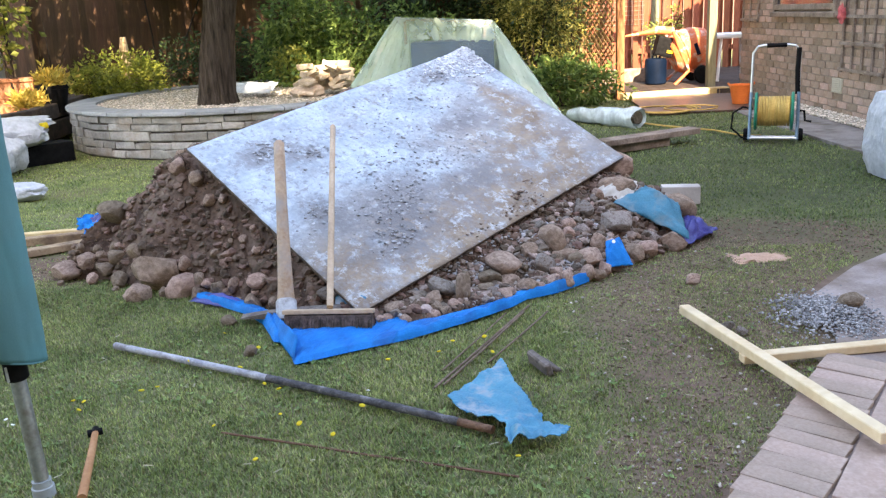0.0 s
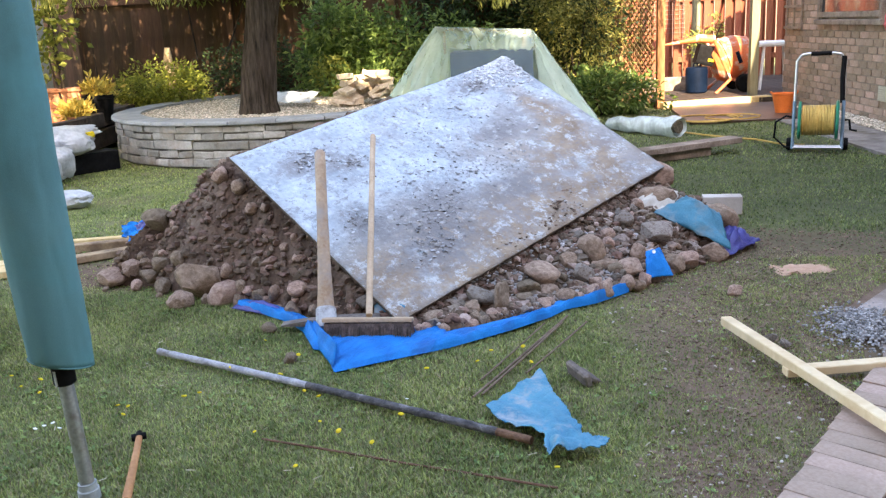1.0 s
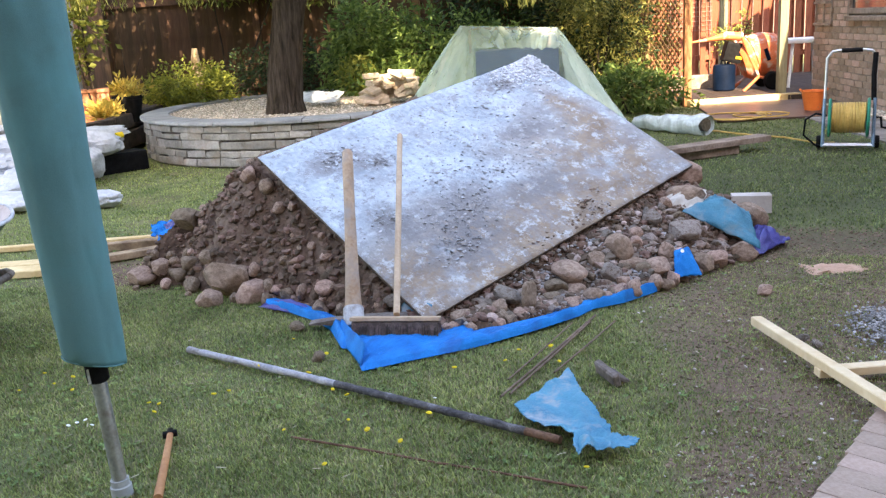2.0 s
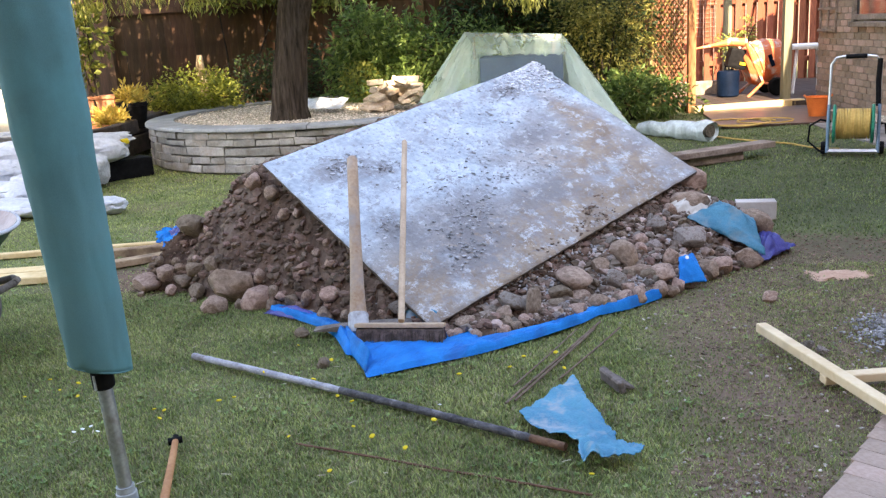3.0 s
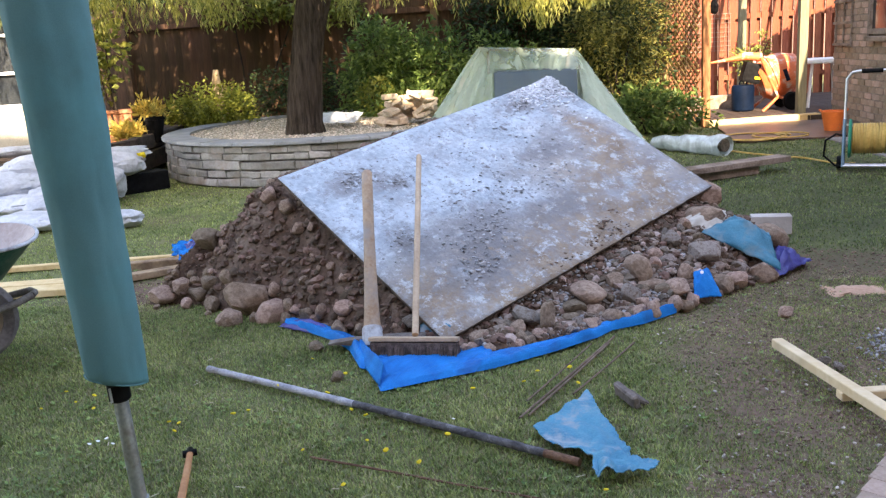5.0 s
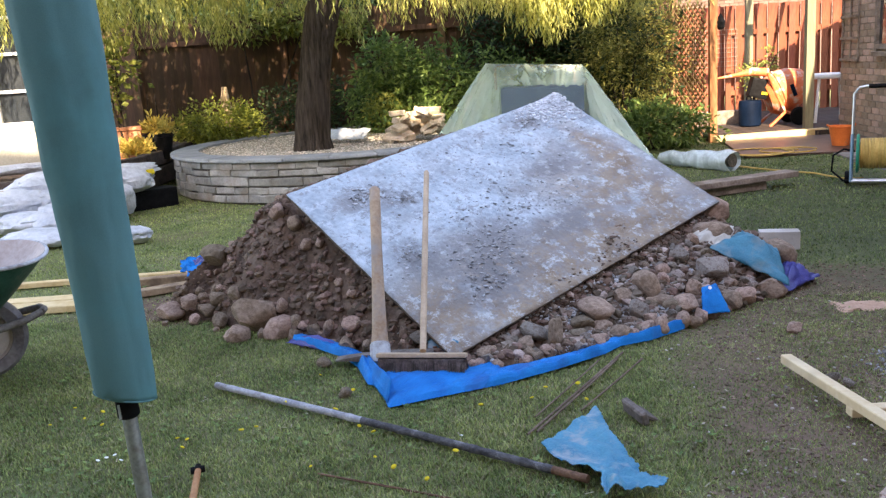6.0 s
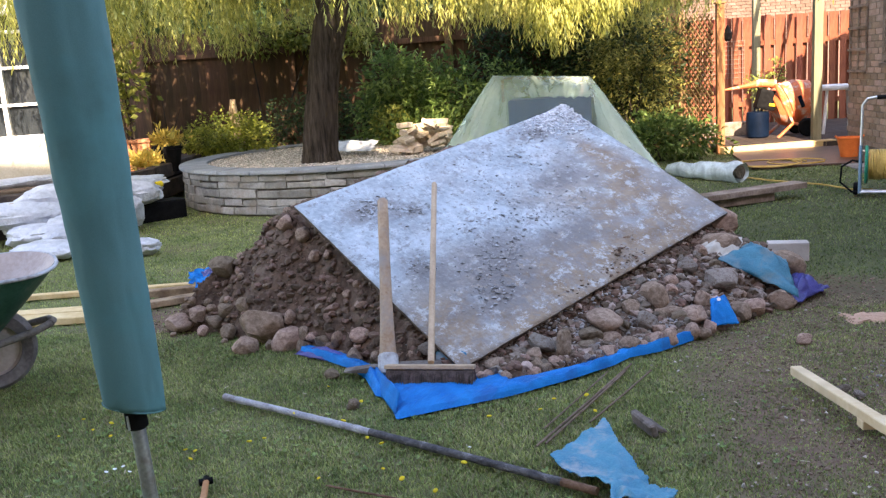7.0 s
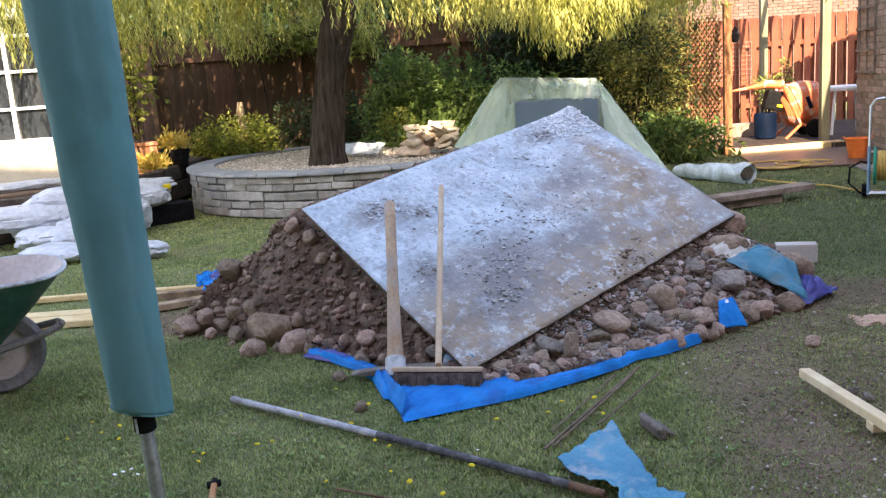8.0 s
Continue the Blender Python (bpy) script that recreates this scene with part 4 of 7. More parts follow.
for cx, cy, low0, n in [(-0.75, 8.6, 1.62, 22), (-0.5, 8.3, 1.55, 20), (-0.2, 8.7, 1.5, 26), (0.05, 8.4, 1.38, 34), (0.22, 8.5, 1.27, 30), (0.4, 8.8, 1.5, 24), (0.65, 8.6, 1.55, 26), (0.85, 8.9, 1.45, 22), (1.1, 8.7, 1.6, 20), (-1.3, 8.9, 1.6, 20), (-2.9, 8.6, 1.5, 26), (-3.2, 8.9, 1.4, 24), (0.10, 8.45, 1.22, 46), (0.02, 8.5, 1.40, 40), (0.62, 8.5, 1.36, 44), (-0.45, 8.4, 1.52, 30), (0.34, 8.5, 1.48, 36), (1.33, 8.5, 1.5, 30), (1.2, 8.6, 1.58, 26)]:
    for _ in range(n):
        low, drop = low0 + 0.1 + abs(rw.gauss(0, 0.14)), rw.uniform(0.6, 1.3)
        frond(verts, faces, (rw.gauss(cx, 0.10), rw.gauss(cy, 0.12), low + drop), drop, rw, 0.07)
ob = new("foliage", raw("foliage", verts, faces, WILLOW_LEAF))
ob.parent = willow
# upper foliage above the view, its masses set to shade the fence
leaf_cloud("upper_shade_crown", [((TX + 0.5, TY + 0.9, 3.6), (3.8, 1.8, 0.9)), ((TX + 0.3, TY + 0.6, 4.5), (2.4, 1.6, 0.7)), ((TX - 2.0, TY + 0.9, 3.3), (1.8, 1.5, 0.8)), ((-5.6, 9.6, 3.1), (1.5, 1.2, 0.9)), ((-4.4, 9.9, 3.3), (1.3, 1.2, 0.8))], 17000, 0.15, WILLOW_LEAF, willow, 77, 0.28, 0.8)

# unseen limb and leaf clump added overhead to keep the trunk in shade
bm = B()
tube(bm, [(TX + 0.42, TY, 2.9), (TX + 0.45, 8.0, 3.5), (TX + 0.42, 7.0, 3.3), (TX + 0.4, 6.6, 2.9)], [0.08, 0.06, 0.04, 0.015], 8)
part("limb", bm, BARK, willow, smooth=True)
leaf_cloud("upper_shade_crown", [((TX + 0.43, 6.85, 3.1), (0.55, 0.5, 0.5)), ((TX + 0.5, 7.3, 3.6), (0.6, 0.6, 0.4))], 4200, 0.13, WILLOW_LEAF, willow, 78, 0.3, 0.8)
# unseen leaf masses added overhead to shade the hedge
leaf_cloud("upper_shade_crown", [((0.55, 9.5, 3.15), (1.1, 0.8, 0.6)), ((-0.6, 9.7, 3.2), (0.9, 0.8, 0.6))], 7500, 0.15, WILLOW_LEAF, willow, 79, 0.3, 0.8)

# ---- back fence, hedge and shrubs ----
fence = thing("brown_fence", "tall dark-brown close-boarded timber fence behind the garden", "fence", kind="structure")
FY = 12.75
me_b = None
x = -9.0
while x < 2.0:
    if me_b is None:
        bm = B()
        box(bm, (0, 0, 1.05), (0.118, 0.022, 2.1), (0, 0, 4), 0.004)
        me_b = mesh_of(bm, "board", FENCE)
    ob = new("fence_board", me_b)
    ob.parent = fence
    ob.location = (x, FY + rng.uniform(-0.006, 0.006), rng.uniform(-0.02, 0.02))
    x += 0.108
for px in (-8.2, -5.9, -3.6, -1.28, 1.0):
    bm = B()
    box(bm, (px, FY - 0.06, 1.15), (0.10, 0.10, 2.35), (0, 0, 0), 0.006)
    part("post", bm, LATTICE if px == -1.28 else FENCE, fence)
for z in (0.5, 1.75):
    bm = B()
    box(bm, (-3.5, FY - 0.035, z), (11, 0.04, 0.075), (0, 0, 0), 0.004)
    part("rail", bm, FENCE, fence)

shrub("yellow_green_shrub", "low rounded shrub with yellow-tipped leaves by the fence", [((-4.15, 11.2, 0.58), (0.46, 0.45, 0.36)), ((-4.5, 11.15, 0.55), (0.26, 0.3, 0.24)), ((-3.85, 11.2, 0.5), (0.28, 0.35, 0.32)), ((-4.15, 11.2, 0.25), (0.45, 0.4, 0.25))], 7500, 0.055, LEAF_YELLOW, 1)
shrub("dark_shrub", "dark-leaved shrub growing in the fence's shade", [((-3.35, 11.9, 0.55), (0.6, 0.45, 0.55)), ((-3.0, 12.0, 0.8), (0.45, 0.4, 0.5)), ((-2.6, 12.1, 0.5), (0.5, 0.4, 0.55))], 4200, 0.055, LEAF_DARK, 2)
shrub("broadleaf_shrub", "large green shrub with bright new growth behind the willow", [((-1.75, 11.5, 0.75), (0.6, 0.5, 0.8)), ((-1.95, 11.4, 1.25), (0.35, 0.4, 0.38)), ((-2.15, 11.5, 0.8), (0.3, 0.35, 0.45)), ((-1.1, 11.6, 0.75), (0.75, 0.5, 0.75)), ((-0.35, 11.7, 0.65), (0.7, 0.5, 0.65)), ((-1.5, 11.0, 0.4), (0.6, 0.4, 0.4))], 13000, 0.085, LEAF_GREEN, 3, 0.42)
shrub("lime_shrub", "small lime-green shrub at the planter's back", [((-1.98, 11.0, 0.55), (0.22, 0.25, 0.36)), ((-1.7, 11.0, 0.42), (0.25, 0.25, 0.28))], 1300, 0.07, LEAF_BRIGHT, 4)
shrub("evergreen_hedge", "tall dense evergreen hedge behind the covered stack", [((0.1, 12.3, 1.0), (0.8, 0.45, 1.1)), ((0.9, 12.2, 1.0), (0.7, 0.5, 1.2)), ((-0.3, 12.4, 1.5), (0.7, 0.3, 0.8)), ((1.35, 12.0, 1.0), (0.55, 0.5, 1.15)), ((0.9, 12.4, 2.1), (0.9, 0.4, 0.7)), ((-0.1, 12.6, 2.2), (0.8, 0.3, 0.6))], 16000, 0.075, LEAF_DARK, 5, 0.45)
shrub("conifer", "golden-tipped conifer beside the lattice screen", [((1.25, 11.6, 0.85), (0.42, 0.4, 0.9)), ((1.1, 11.7, 1.5), (0.5, 0.4, 0.6)), ((1.45, 11.9, 1.3), (0.4, 0.35, 0.75)), ((0.85, 11.8, 1.2), (0.35, 0.35, 0.5)), ((1.95, 12.45, 1.0), (0.28, 0.2, 0.9))], 9500, 0.06, LEAF_CONIFER, 6, 0.35)
shrub("low_laurel", "low glossy green laurel at the lattice's foot", [((1.45, 11.0, 0.28), (0.45, 0.4, 0.28)), ((1.85, 11.1, 0.22), (0.35, 0.3, 0.22)), ((1.1, 11.0, 0.25), (0.3, 0.3, 0.25))], 2200, 0.09, LEAF_GREEN, 7, 0.42)
climber = shrub("climbing_shrub", "sparse climbing shrub with pale sunlit leaves", [((-4.82, 9.9, 1.42), (0.26, 0.25, 0.36)), ((-4.95, 9.9, 1.05), (0.2, 0.2, 0.25)), ((-5.0, 10.0, 1.8), (0.32, 0.3, 0.3))], 430, 0.10, LEAF_BRIGHT, 8, 0.6)
shrub("fence_ivy", "pale-leaved climber spilling over the fence top", [((-4.1, 12.5, 1.95), (0.7, 0.18, 0.26)), ((-3.2, 12.5, 2.0), (0.6, 0.18, 0.25)), ((-2.6, 12.5, 1.85), (0.45, 0.18, 0.25))], 1900, 0.085, LEAF_BRIGHT, 13, 0.5)

for i, (x, y, r, h) in enumerate([(-7.5, 15.5, 1.6, 3.2), (-5.0, 15.8, 1.7, 3.6), (-2.6, 15.5, 1.6, 3.3), (-0.4, 15.6, 1.5, 3.8), (1.2, 15.6, 0.9, 4.6), (-9.5, 15.0, 1.6, 4.0), (-6.2, 16.5, 1.8, 5.2), (-3.8, 16.6, 1.8, 5.4), (-1.4, 16.5, 1.8, 5.2)]):
    th = thing("neighbour_tree", "dark leafy tree standing beyond the fence", "tree", group="trees beyond the fence")
    bm = B()
    tube(bm, [(x, y, -0.05), (x + 0.05, y, h * 0.5), (x, y, h * 0.85)], [0.16, 0.12, 0.04], 10)
    part("trunk", bm, BARK, th, smooth=True)
    leaf_cloud("crown", [((x, y, h * 0.75), (r, 0.8, h * 0.32)), ((x - r * 0.5, y, h * 0.55), (r * 0.7, 0.7, h * 0.25)), ((x + r * 0.5, y, h * 0.6), (r * 0.7, 0.7, h * 0.28))], 5200, 0.19, LEAF_DARK, th, 60 + i, 0.55)

# cut-back trunk in the shrub
bm = B()
tube(bm, [(-4.02, 11.35, -0.02), (-4.05, 11.35, 0.6), (-4.10, 11.35, 0.93), (-4.09, 11.35, 1.1)], [0.09, 0.075, 0.06, 0.035], 10)
whole("tree_stump", bm, mat("pale_cut_wood", (0.42, 0.30, 0.19), (0.62, 0.48, 0.33), 8, 0.85, 0.5), "pale cut-back stump standing in the shrub", "stump", smooth=True)

# ---- house on the camera's right hand, seen along its wall ----
HX, HY0, HY1, HZ = 4.0, 3.0, 11.95, 2.7
house = thing("house_wall", "buff-brown brick wall of a bungalow", "wall", kind="structure")
bm = B()
box(bm, (HX + 0.133, (HY0 + HY1) / 2, HZ / 2 - 0.05), (0.30, HY1 - HY0 - 0.02, HZ + 0.1))
part("mortar_core", bm, MORTAR, house)
WIN = (9.05, 10.7, 1.05, 2.1)
bm = B()
box(bm, (0, 0, 0), (0.05, 0.213, 0.064), (0, 0, 0), 0.004)
brick_me = mesh_of(bm, "brick", BRICK)
near, rest = [], []
for c in range(int(HZ / 0.075)):
    z = 0.04 + c * 0.075
    y = HY1 - (0.11 if c % 2 else 0.0) - 0.107
    while y > HY0:
        if not (WIN[0] - 0.1 < y < WIN[1] + 0.1 and WIN[2] - 0.05 < z < WIN[3]):
            (near if 8.1 < y and z < 1.45 else rest).append((y, z))
        y -= 0.225
for y, z in near[:300]:
    ob = new("brick", brick_me)
    ob.parent = house
    ob.location = (HX + rng.uniform(-0.003, 0.003), y, z)
bm = B()
for y, z in rest + near[300:]:
    b0 = (HX + rng.uniform(-0.003, 0.003) - 0.025, y, z)
    vs = [bm.verts.new((b0[0] + dx, y + dy, z + dz)) for dx in (0, 0.05) for dy in (-0.107, 0.107) for dz in (-0.032, 0.032)]
    for q in ((0, 1, 3, 2), (0, 4, 5, 1), (2, 3, 7, 6), (0, 2, 6, 4), (1, 5, 7, 3)):
        bm.faces.new([vs[k] for k in q])
tagged(part("bricks", bm, BRICK_FAR, house), kind="stuff")
# end wall of the house, along x, at its far corner
bm = B()
for c in range(int(HZ / 0.075)):
    z = 0.04 + c * 0.075
    x = HX + (0.0 if c % 2 else 0.107)
    while x < 7.5:
        vs = [bm.verts.new((x + 0.107 + dx, HY1 - 0.02 + dy, z + dz)) for dx in (-0.107, 0.107) for dy in (0, 0.03) for dz in (-0.032, 0.032)]
        for q in ((0, 1, 3, 2), (2, 3, 7, 6), (4, 6, 7, 5), (1, 5, 7, 3)):
            bm.faces.new([vs[k] for k in q])
        x += 0.225
tagged(part("end_bricks", bm, BRICK_FAR, house), kind="stuff")
# timber window with a sloping sill
window = thing("window_1", "brown timber window with a projecting sill", "window", kind="structure")
bm = B()
box(bm, (HX - 0.02, (WIN[0] + WIN[1]) / 2, WIN[2] - 0.045), (0.14, WIN[1] - WIN[0] + 0.12, 0.055), (0, -6, 0), 0.008)
part("sill", bm, OLD_WOOD, window)
for yy in (WIN[0], WIN[1]):
    bm = B()
    box(bm, (HX - 0.03, yy, 1.55), (0.07, 0.07, 1.06), (0, 0, 0), 0.006)
    part("frame", bm, OLD_WOOD, window)
for zz in (WIN[2] + 0.03, WIN[3]):
    bm = B()
    box(bm, (HX - 0.03, (WIN[0] + WIN[1]) / 2, zz), (0.07, WIN[1] - WIN[0] - 0.07, 0.06), (0, 0, 0), 0.006)
    part("frame", bm, OLD_WOOD, window)
bm = B()
box(bm, (HX - 0.026, (WIN[0] + WIN[1]) / 2, 1.56), (0.012, WIN[1] - WIN[0] - 0.07, 0.98))
part("pane", bm, PANE, window)
# roof of the house
bm = B()
box(bm, (HX + 2.2, (HY0 + HY1) / 2, HZ + 0.95), (4.8, HY1 - HY0 + 0.6, 0.12), (0, -24, 0))
whole("house_roof", bm, ROOF, "dark tiled roof of the bungalow", "roof", kind="structure")


def trellis(y0, y1, z0, z1, ny, nz, label):
    th = thing("wall_trellis", label, "trellis")
    for i in range(ny):
        bm = B()
        box(bm, (HX - 0.04, y0 + (y1 - y0) * i / (ny - 1), (z0 + z1) / 2), (0.016, 0.032, z1 - z0 + 0.06), (0, 0, 0), 0.003)
        part("upright", bm, OLD_WOOD, th)
    for i in range(nz):
        bm = B()
        box(bm, (HX - 0.057, (y0 + y1) / 2, z0 + (z1 - z0) * i / (nz - 1)), (0.016, y1 - y0 + 0.06, 0.032), (0, 0, 0), 0.003)
        part("crossbar", bm, OLD_WOOD, th)
    return th


trellis(8.0, 8.85, 0.47, 1.75, 5, 6, "weathered square wooden trellis fixed to the brick wall")
trellis(11.3, 11.85, 0.93, 1.98, 3, 5, "narrow weathered wooden trellis at the wall's corner")
vent = thing("air_brick", "cream louvred air vent set in the brick wall", "vent")
bm = B()
box(bm, (HX - 0.03, 8.93, 0.30), (0.02, 0.22, 0.15), (0, 0, 0), 0.006)
part("frame", bm, CREAM, vent)
for i in range(6):
    bm = B()
    box(bm, (HX - 0.043, 8.93, 0.25 + i * 0.02), (0.012, 0.17, 0.009), (0, 25, 0))
    part("slat", bm, CREAM, vent)
bm = B()
bmesh.ops.create_icosphere(bm, subdivisions=3, radius=1)
for v in bm.verts:
    v.co = Vector((v.co.x * 0.03, v.co.y * 0.05, v.co.z * 0.085)) * (1 + 0.7 * noise.noise(v.co * 2.4)) + Vector((HX - 0.09, 8.8, 1.0))
whole("red_glove", bm, mat("faded_red_cloth", (0.45, 0.08, 0.09), (0.6, 0.16, 0.16), 12, 0.8, 0.3), "faded red work glove hung on the trellis", "glove", smooth=True)

# ---- unseen house wall, gable and roof added behind the camera to shade the lawn ----
bm = B()
box(bm, (2.5, -3.2, 3.85), (26, 0.4, 8.0))
whole("shade_wall_south", bm, mat("south_brick", (0.22, 0.14, 0.10), (0.34, 0.24, 0.18), 9, 0.9, 0.4), "unseen brick wall added at the patio's back to shade the lawn", "wall", kind="structure")
# unseen skyline, stepped and notched to choose where sunlight and shade fall
bm = B()
for face in ([(-2.78, 7.8), (-2.75, 9.25), (-1.95, 9.05), (-0.68, 9.05), (-0.65, 8.15), (0.45, 8.15), (0.52, 8.75), (1.25, 8.75), (1.4, 8.4), (1.9, 8.35), (2.4, 9.0), (3.8, 9.0), (4.0, 8.72), (6.5, 8.72), (6.6, 7.8)],):
    a = [bm.verts.new((x, -3.35, z)) for x, z in face]
    b = [bm.verts.new((x, -3.05, z)) for x, z in face]
    bm.faces.new(a), bm.faces.new(b[::-1])
    for k in range(len(a)):
        bm.faces.new((a[k], a[(k + 1) % len(a)], b[(k + 1) % len(a)], b[k]))
whole("shade_gable_south", bm, ROOF, "unseen stepped outline added to shape the sunlight on the garden", "gable", kind="structure")
bm = B()
box(bm, (2.5, -4.9, 8.75), (27, 4.6, 0.15), (-25, 0, 0))
whole("shade_roof_south", bm, ROOF, "unseen dark tiled roof added above the shading wall", "roof", kind="structure")

# ---- deck corner, posts, lattice and red fence ----
bm = B()
box(bm, (3.0, 11.55, 0.04), (1.5, 0.14, 0.08), (0, 0, 12), 0.006)
whole("deck_edge", bm, PINE, "sunlit timber edge board of the deck", "deck", kind="structure")
deck = thing("deck", "dark boarded deck under the pergola", "deck", kind="structure")
bm = B()
box(bm, (0, 0, 0.035), (0.135, 3.9, 0.06), (0, 0, 0), 0.004)
dk = mesh_of(bm, "deck_board", mat("dark_deck", (0.028, 0.018, 0.014), (0.065, 0.045, 0.035), 7, 0.8, 0.3, 60, random_ob=0.2))
for i in range(24):
    ob = new("deck_board", dk)
    ob.parent = deck
    ob.location = (2.28 + i * 0.14, 13.55 + 0.0 * i, 0)


def post(name, label, x, y, h, s, material):
    th = thing(name, label, "post", (x, y, 0))
    bm = B()
    box(bm, (0, 0, h / 2), (s, s, h + 0.02), (0, 0, 3), 0.006)
    part("shaft", bm, material, th)
    bm = B()
    box(bm, (0, 0, h + 0.02), (s + 0.03, s + 0.03, 0.025), (0, 0, 3), 0.006)
    part("cap", bm, material, th)
    return th


p1 = post("screen_post", "orange-brown stained post at the lattice's end", 2.27, 11.5, 1.86, 0.095, POST)
bm = B()
lathe(bm, [(0.02, 1.4), (0.05, 1.43), (0.055, 1.5), (0.03, 1.56), (0.01, 1.6)], 12, pose(0.09, -0.02, 0))
part("lantern", bm, BLACK, p1, "black garden lantern")
post("pergola_post", "squared green-treated pergola post", 3.57, 11.9, 2.7, 0.105, GREY_POST)
post("pergola_post", "squared green-treated pergola post", 3.35, 14.2, 2.7, 0.105, GREY_POST)
pergola = thing("pergola_beams", "sawn timber pergola beams over the deck", "pergola")
for y in (11.9, 14.2):
    bm = B()
    box(bm, (3.6, y, 2.77), (3.2, 0.06, 0.14))
    part("beam", bm, GREY_POST, pergola)
for i in range(7):
    bm = B()
    box(bm, (2.3 + i * 0.42, 13.0, 2.9), (0.05, 3.4, 0.11))
    part("rafter", bm, GREY_POST, pergola)
lattice = thing("lattice_screen", "diagonal wooden lattice screen overgrown at one side", "lattice", kind="structure")
LP0, LP1 = Vector((2.22, 11.55, 0)), Vector((1.62, 12.7, 0))
for i, k in enumerate((0.0, 0.55, 1.0)):
    if i:
        q = LP0.lerp(LP1, k)
        bm = B()
        box(bm, (q.x, q.y, 0.92), (0.07, 0.07, 1.86), (0, 0, 25), 0.005)
        part("post", bm, LATTICE, lattice)
LL = (LP1 - LP0).length
lm = Matrix.Translation(LP0) @ pose(0, 0, 0, 0, 0, math.degrees(math.atan2(LP1.y - LP0.y, LP1.x - LP0.x)))
for s in (1, -1):
    k = -1.7
    while k < LL + 1.7:
        a, b2 = (k, 0.06), (k + s * 1.7, 1.76)
        pts = []
        for t in range(41):
            u, z = a[0] + (b2[0] - a[0]) * t / 40, a[1] + (b2[1] - a[1]) * t / 40
            if 0.02 <= u <= LL - 0.02:
                pts.append((u, z))
        if len(pts) > 2:
            bm = B()
            beam_between(bm, lm @ Vector((pts[0][0], 0.008 * s, pts[0][1])), lm @ Vector((pts[-1][0], 0.008 * s, pts[-1][1])), 0.010, 0.022, 0)
            part("lath", bm, LATTICE, lattice)
        k += 0.095
red = thing("red_fence", "red-stained hit-and-miss timber fence in full sun", "fence", kind="structure")
bm = B()
box(bm, (0, 0, 0.92), (0.098, 0.02, 1.84), (0, 0, 0), 0.004)
rb = mesh_of(bm, "fence_board", RED_FENCE)
for i in range(53):
    ob = new("fence_board", rb)
    ob.parent = red
    ob.location = (1.3 + i * 0.087, 15.5 - (0.10 if i % 2 else 0.0), rng.uniform(-0.015, 0.015))
    ob.rotation_euler = (0, rng.uniform(-0.006, 0.006), rng.uniform(-0.03, 0.03))
for z in (0.4, 1.4):
    bm = B()
    box(bm, (3.6, 15.45, z), (4.6, 0.075, 0.08))
    part("rail", bm, RED_FENCE, red)
# neighbour's pink brick gable over the fence
bm = B()
box(bm, (5.5, 22, 3.0), (11, 0.3, 6.0))
whole("neighbour_house", bm, PINK_BRICK, "sunlit pink brick wall of a neighbouring house", "house", kind="structure")
vs, fs = [], []
for c in range(24):
    z = 1.6 + c * 0.075
    for i in range(38):
        x = 2.0 + i * 0.225 + (0.11 if c % 2 else 0)
        k = len(vs)
        vs += [(x + dx, 21.85 - dy, z + dz) for dx in (-0.106, 0.106) for dy in (0, 0.03) for dz in (-0.032, 0.032)]
        fs += [[k + q for q in f] for f in ((2, 6, 7, 3), (0, 2, 3, 1), (4, 5, 7, 6), (1, 3, 7, 5))]
ob = tagged(new("neighbour_bricks", raw("neighbour_bricks", vs, fs, PINK_BRICK)), kind="stuff")
ob.parent = bpy.data.objects["neighbour_house"]
# ---- things near the camera ----
# rotary airer with its green cover
AX = lambda z: Vector((-1.128 - 0.039 * z, 2.071, z))
airer = thing("rotary_airer", "folded rotary clothes airer in a green fabric cover", "clothes airer")
bm = B()
tube(bm, [AX(-0.02), AX(0.2), AX(0.9), AX(2.2)], 0.0198, 20)
part("pole", bm, STEEL, airer, "galvanised steel pole", True)
bm = B()
tube(bm, [AX(0.0), AX(0.03), AX(0.032), AX(0.05)], [0.029, 0.029, 0.025, 0.025], 20)
part("ground_socket", bm, GREY_PLASTIC, airer, "grey plastic ground socket", True)
bm = B()
tube(bm, [AX(0.340), AX(0.345), AX(0.405), AX(0.41)], [0.024, 0.029, 0.029, 0.024], 20)
part("collar", bm, BLACK, airer, "black plastic collar", True)
bm = B()
beam_between(bm, AX(0.345) + Vector((-0.008, -0.029, 0)), AX(0.385) + Vector((-0.008, -0.028, 0)), 0.008, 0.004, 0)
part("latch", bm, GREY_PLASTIC, airer)
bm = B()
def cover_at(u, v):
    z = 0.402 + 1.65 * v
    r = 0.077 + 0.027 * min(1, v * 1.5)
    if v > 0.85:
        r *= 1 - 0.65 * ((v - 0.85) / 0.15) ** 2
    a = 2 * math.pi * u
    r *= 1 + 0.035 * math.sin(3 * a + 2 * v) + 0.045 * noise.noise((math.cos(a) * 2, math.sin(a) * 2, z * 5)) + 0.03 * noise.noise((math.cos(a) * 5, math.sin(a) * 5, z * 14))
    c = AX(z)
    lift = -0.02 * math.cos(a - 0.6) if v < 0.01 else 0
    return Vector((c.x + r * math.cos(a), c.y + r * math.sin(a) * 0.9, z + lift))
surface(bm, 64, 110, cover_at)
bmesh.ops.remove_doubles(bm, verts=bm.verts[:], dist=1e-5)
cov = thicken(part("cover", bm, GREEN_FABRIC, airer, "blue-green polyester cover", True), 0.002)
bm = B()
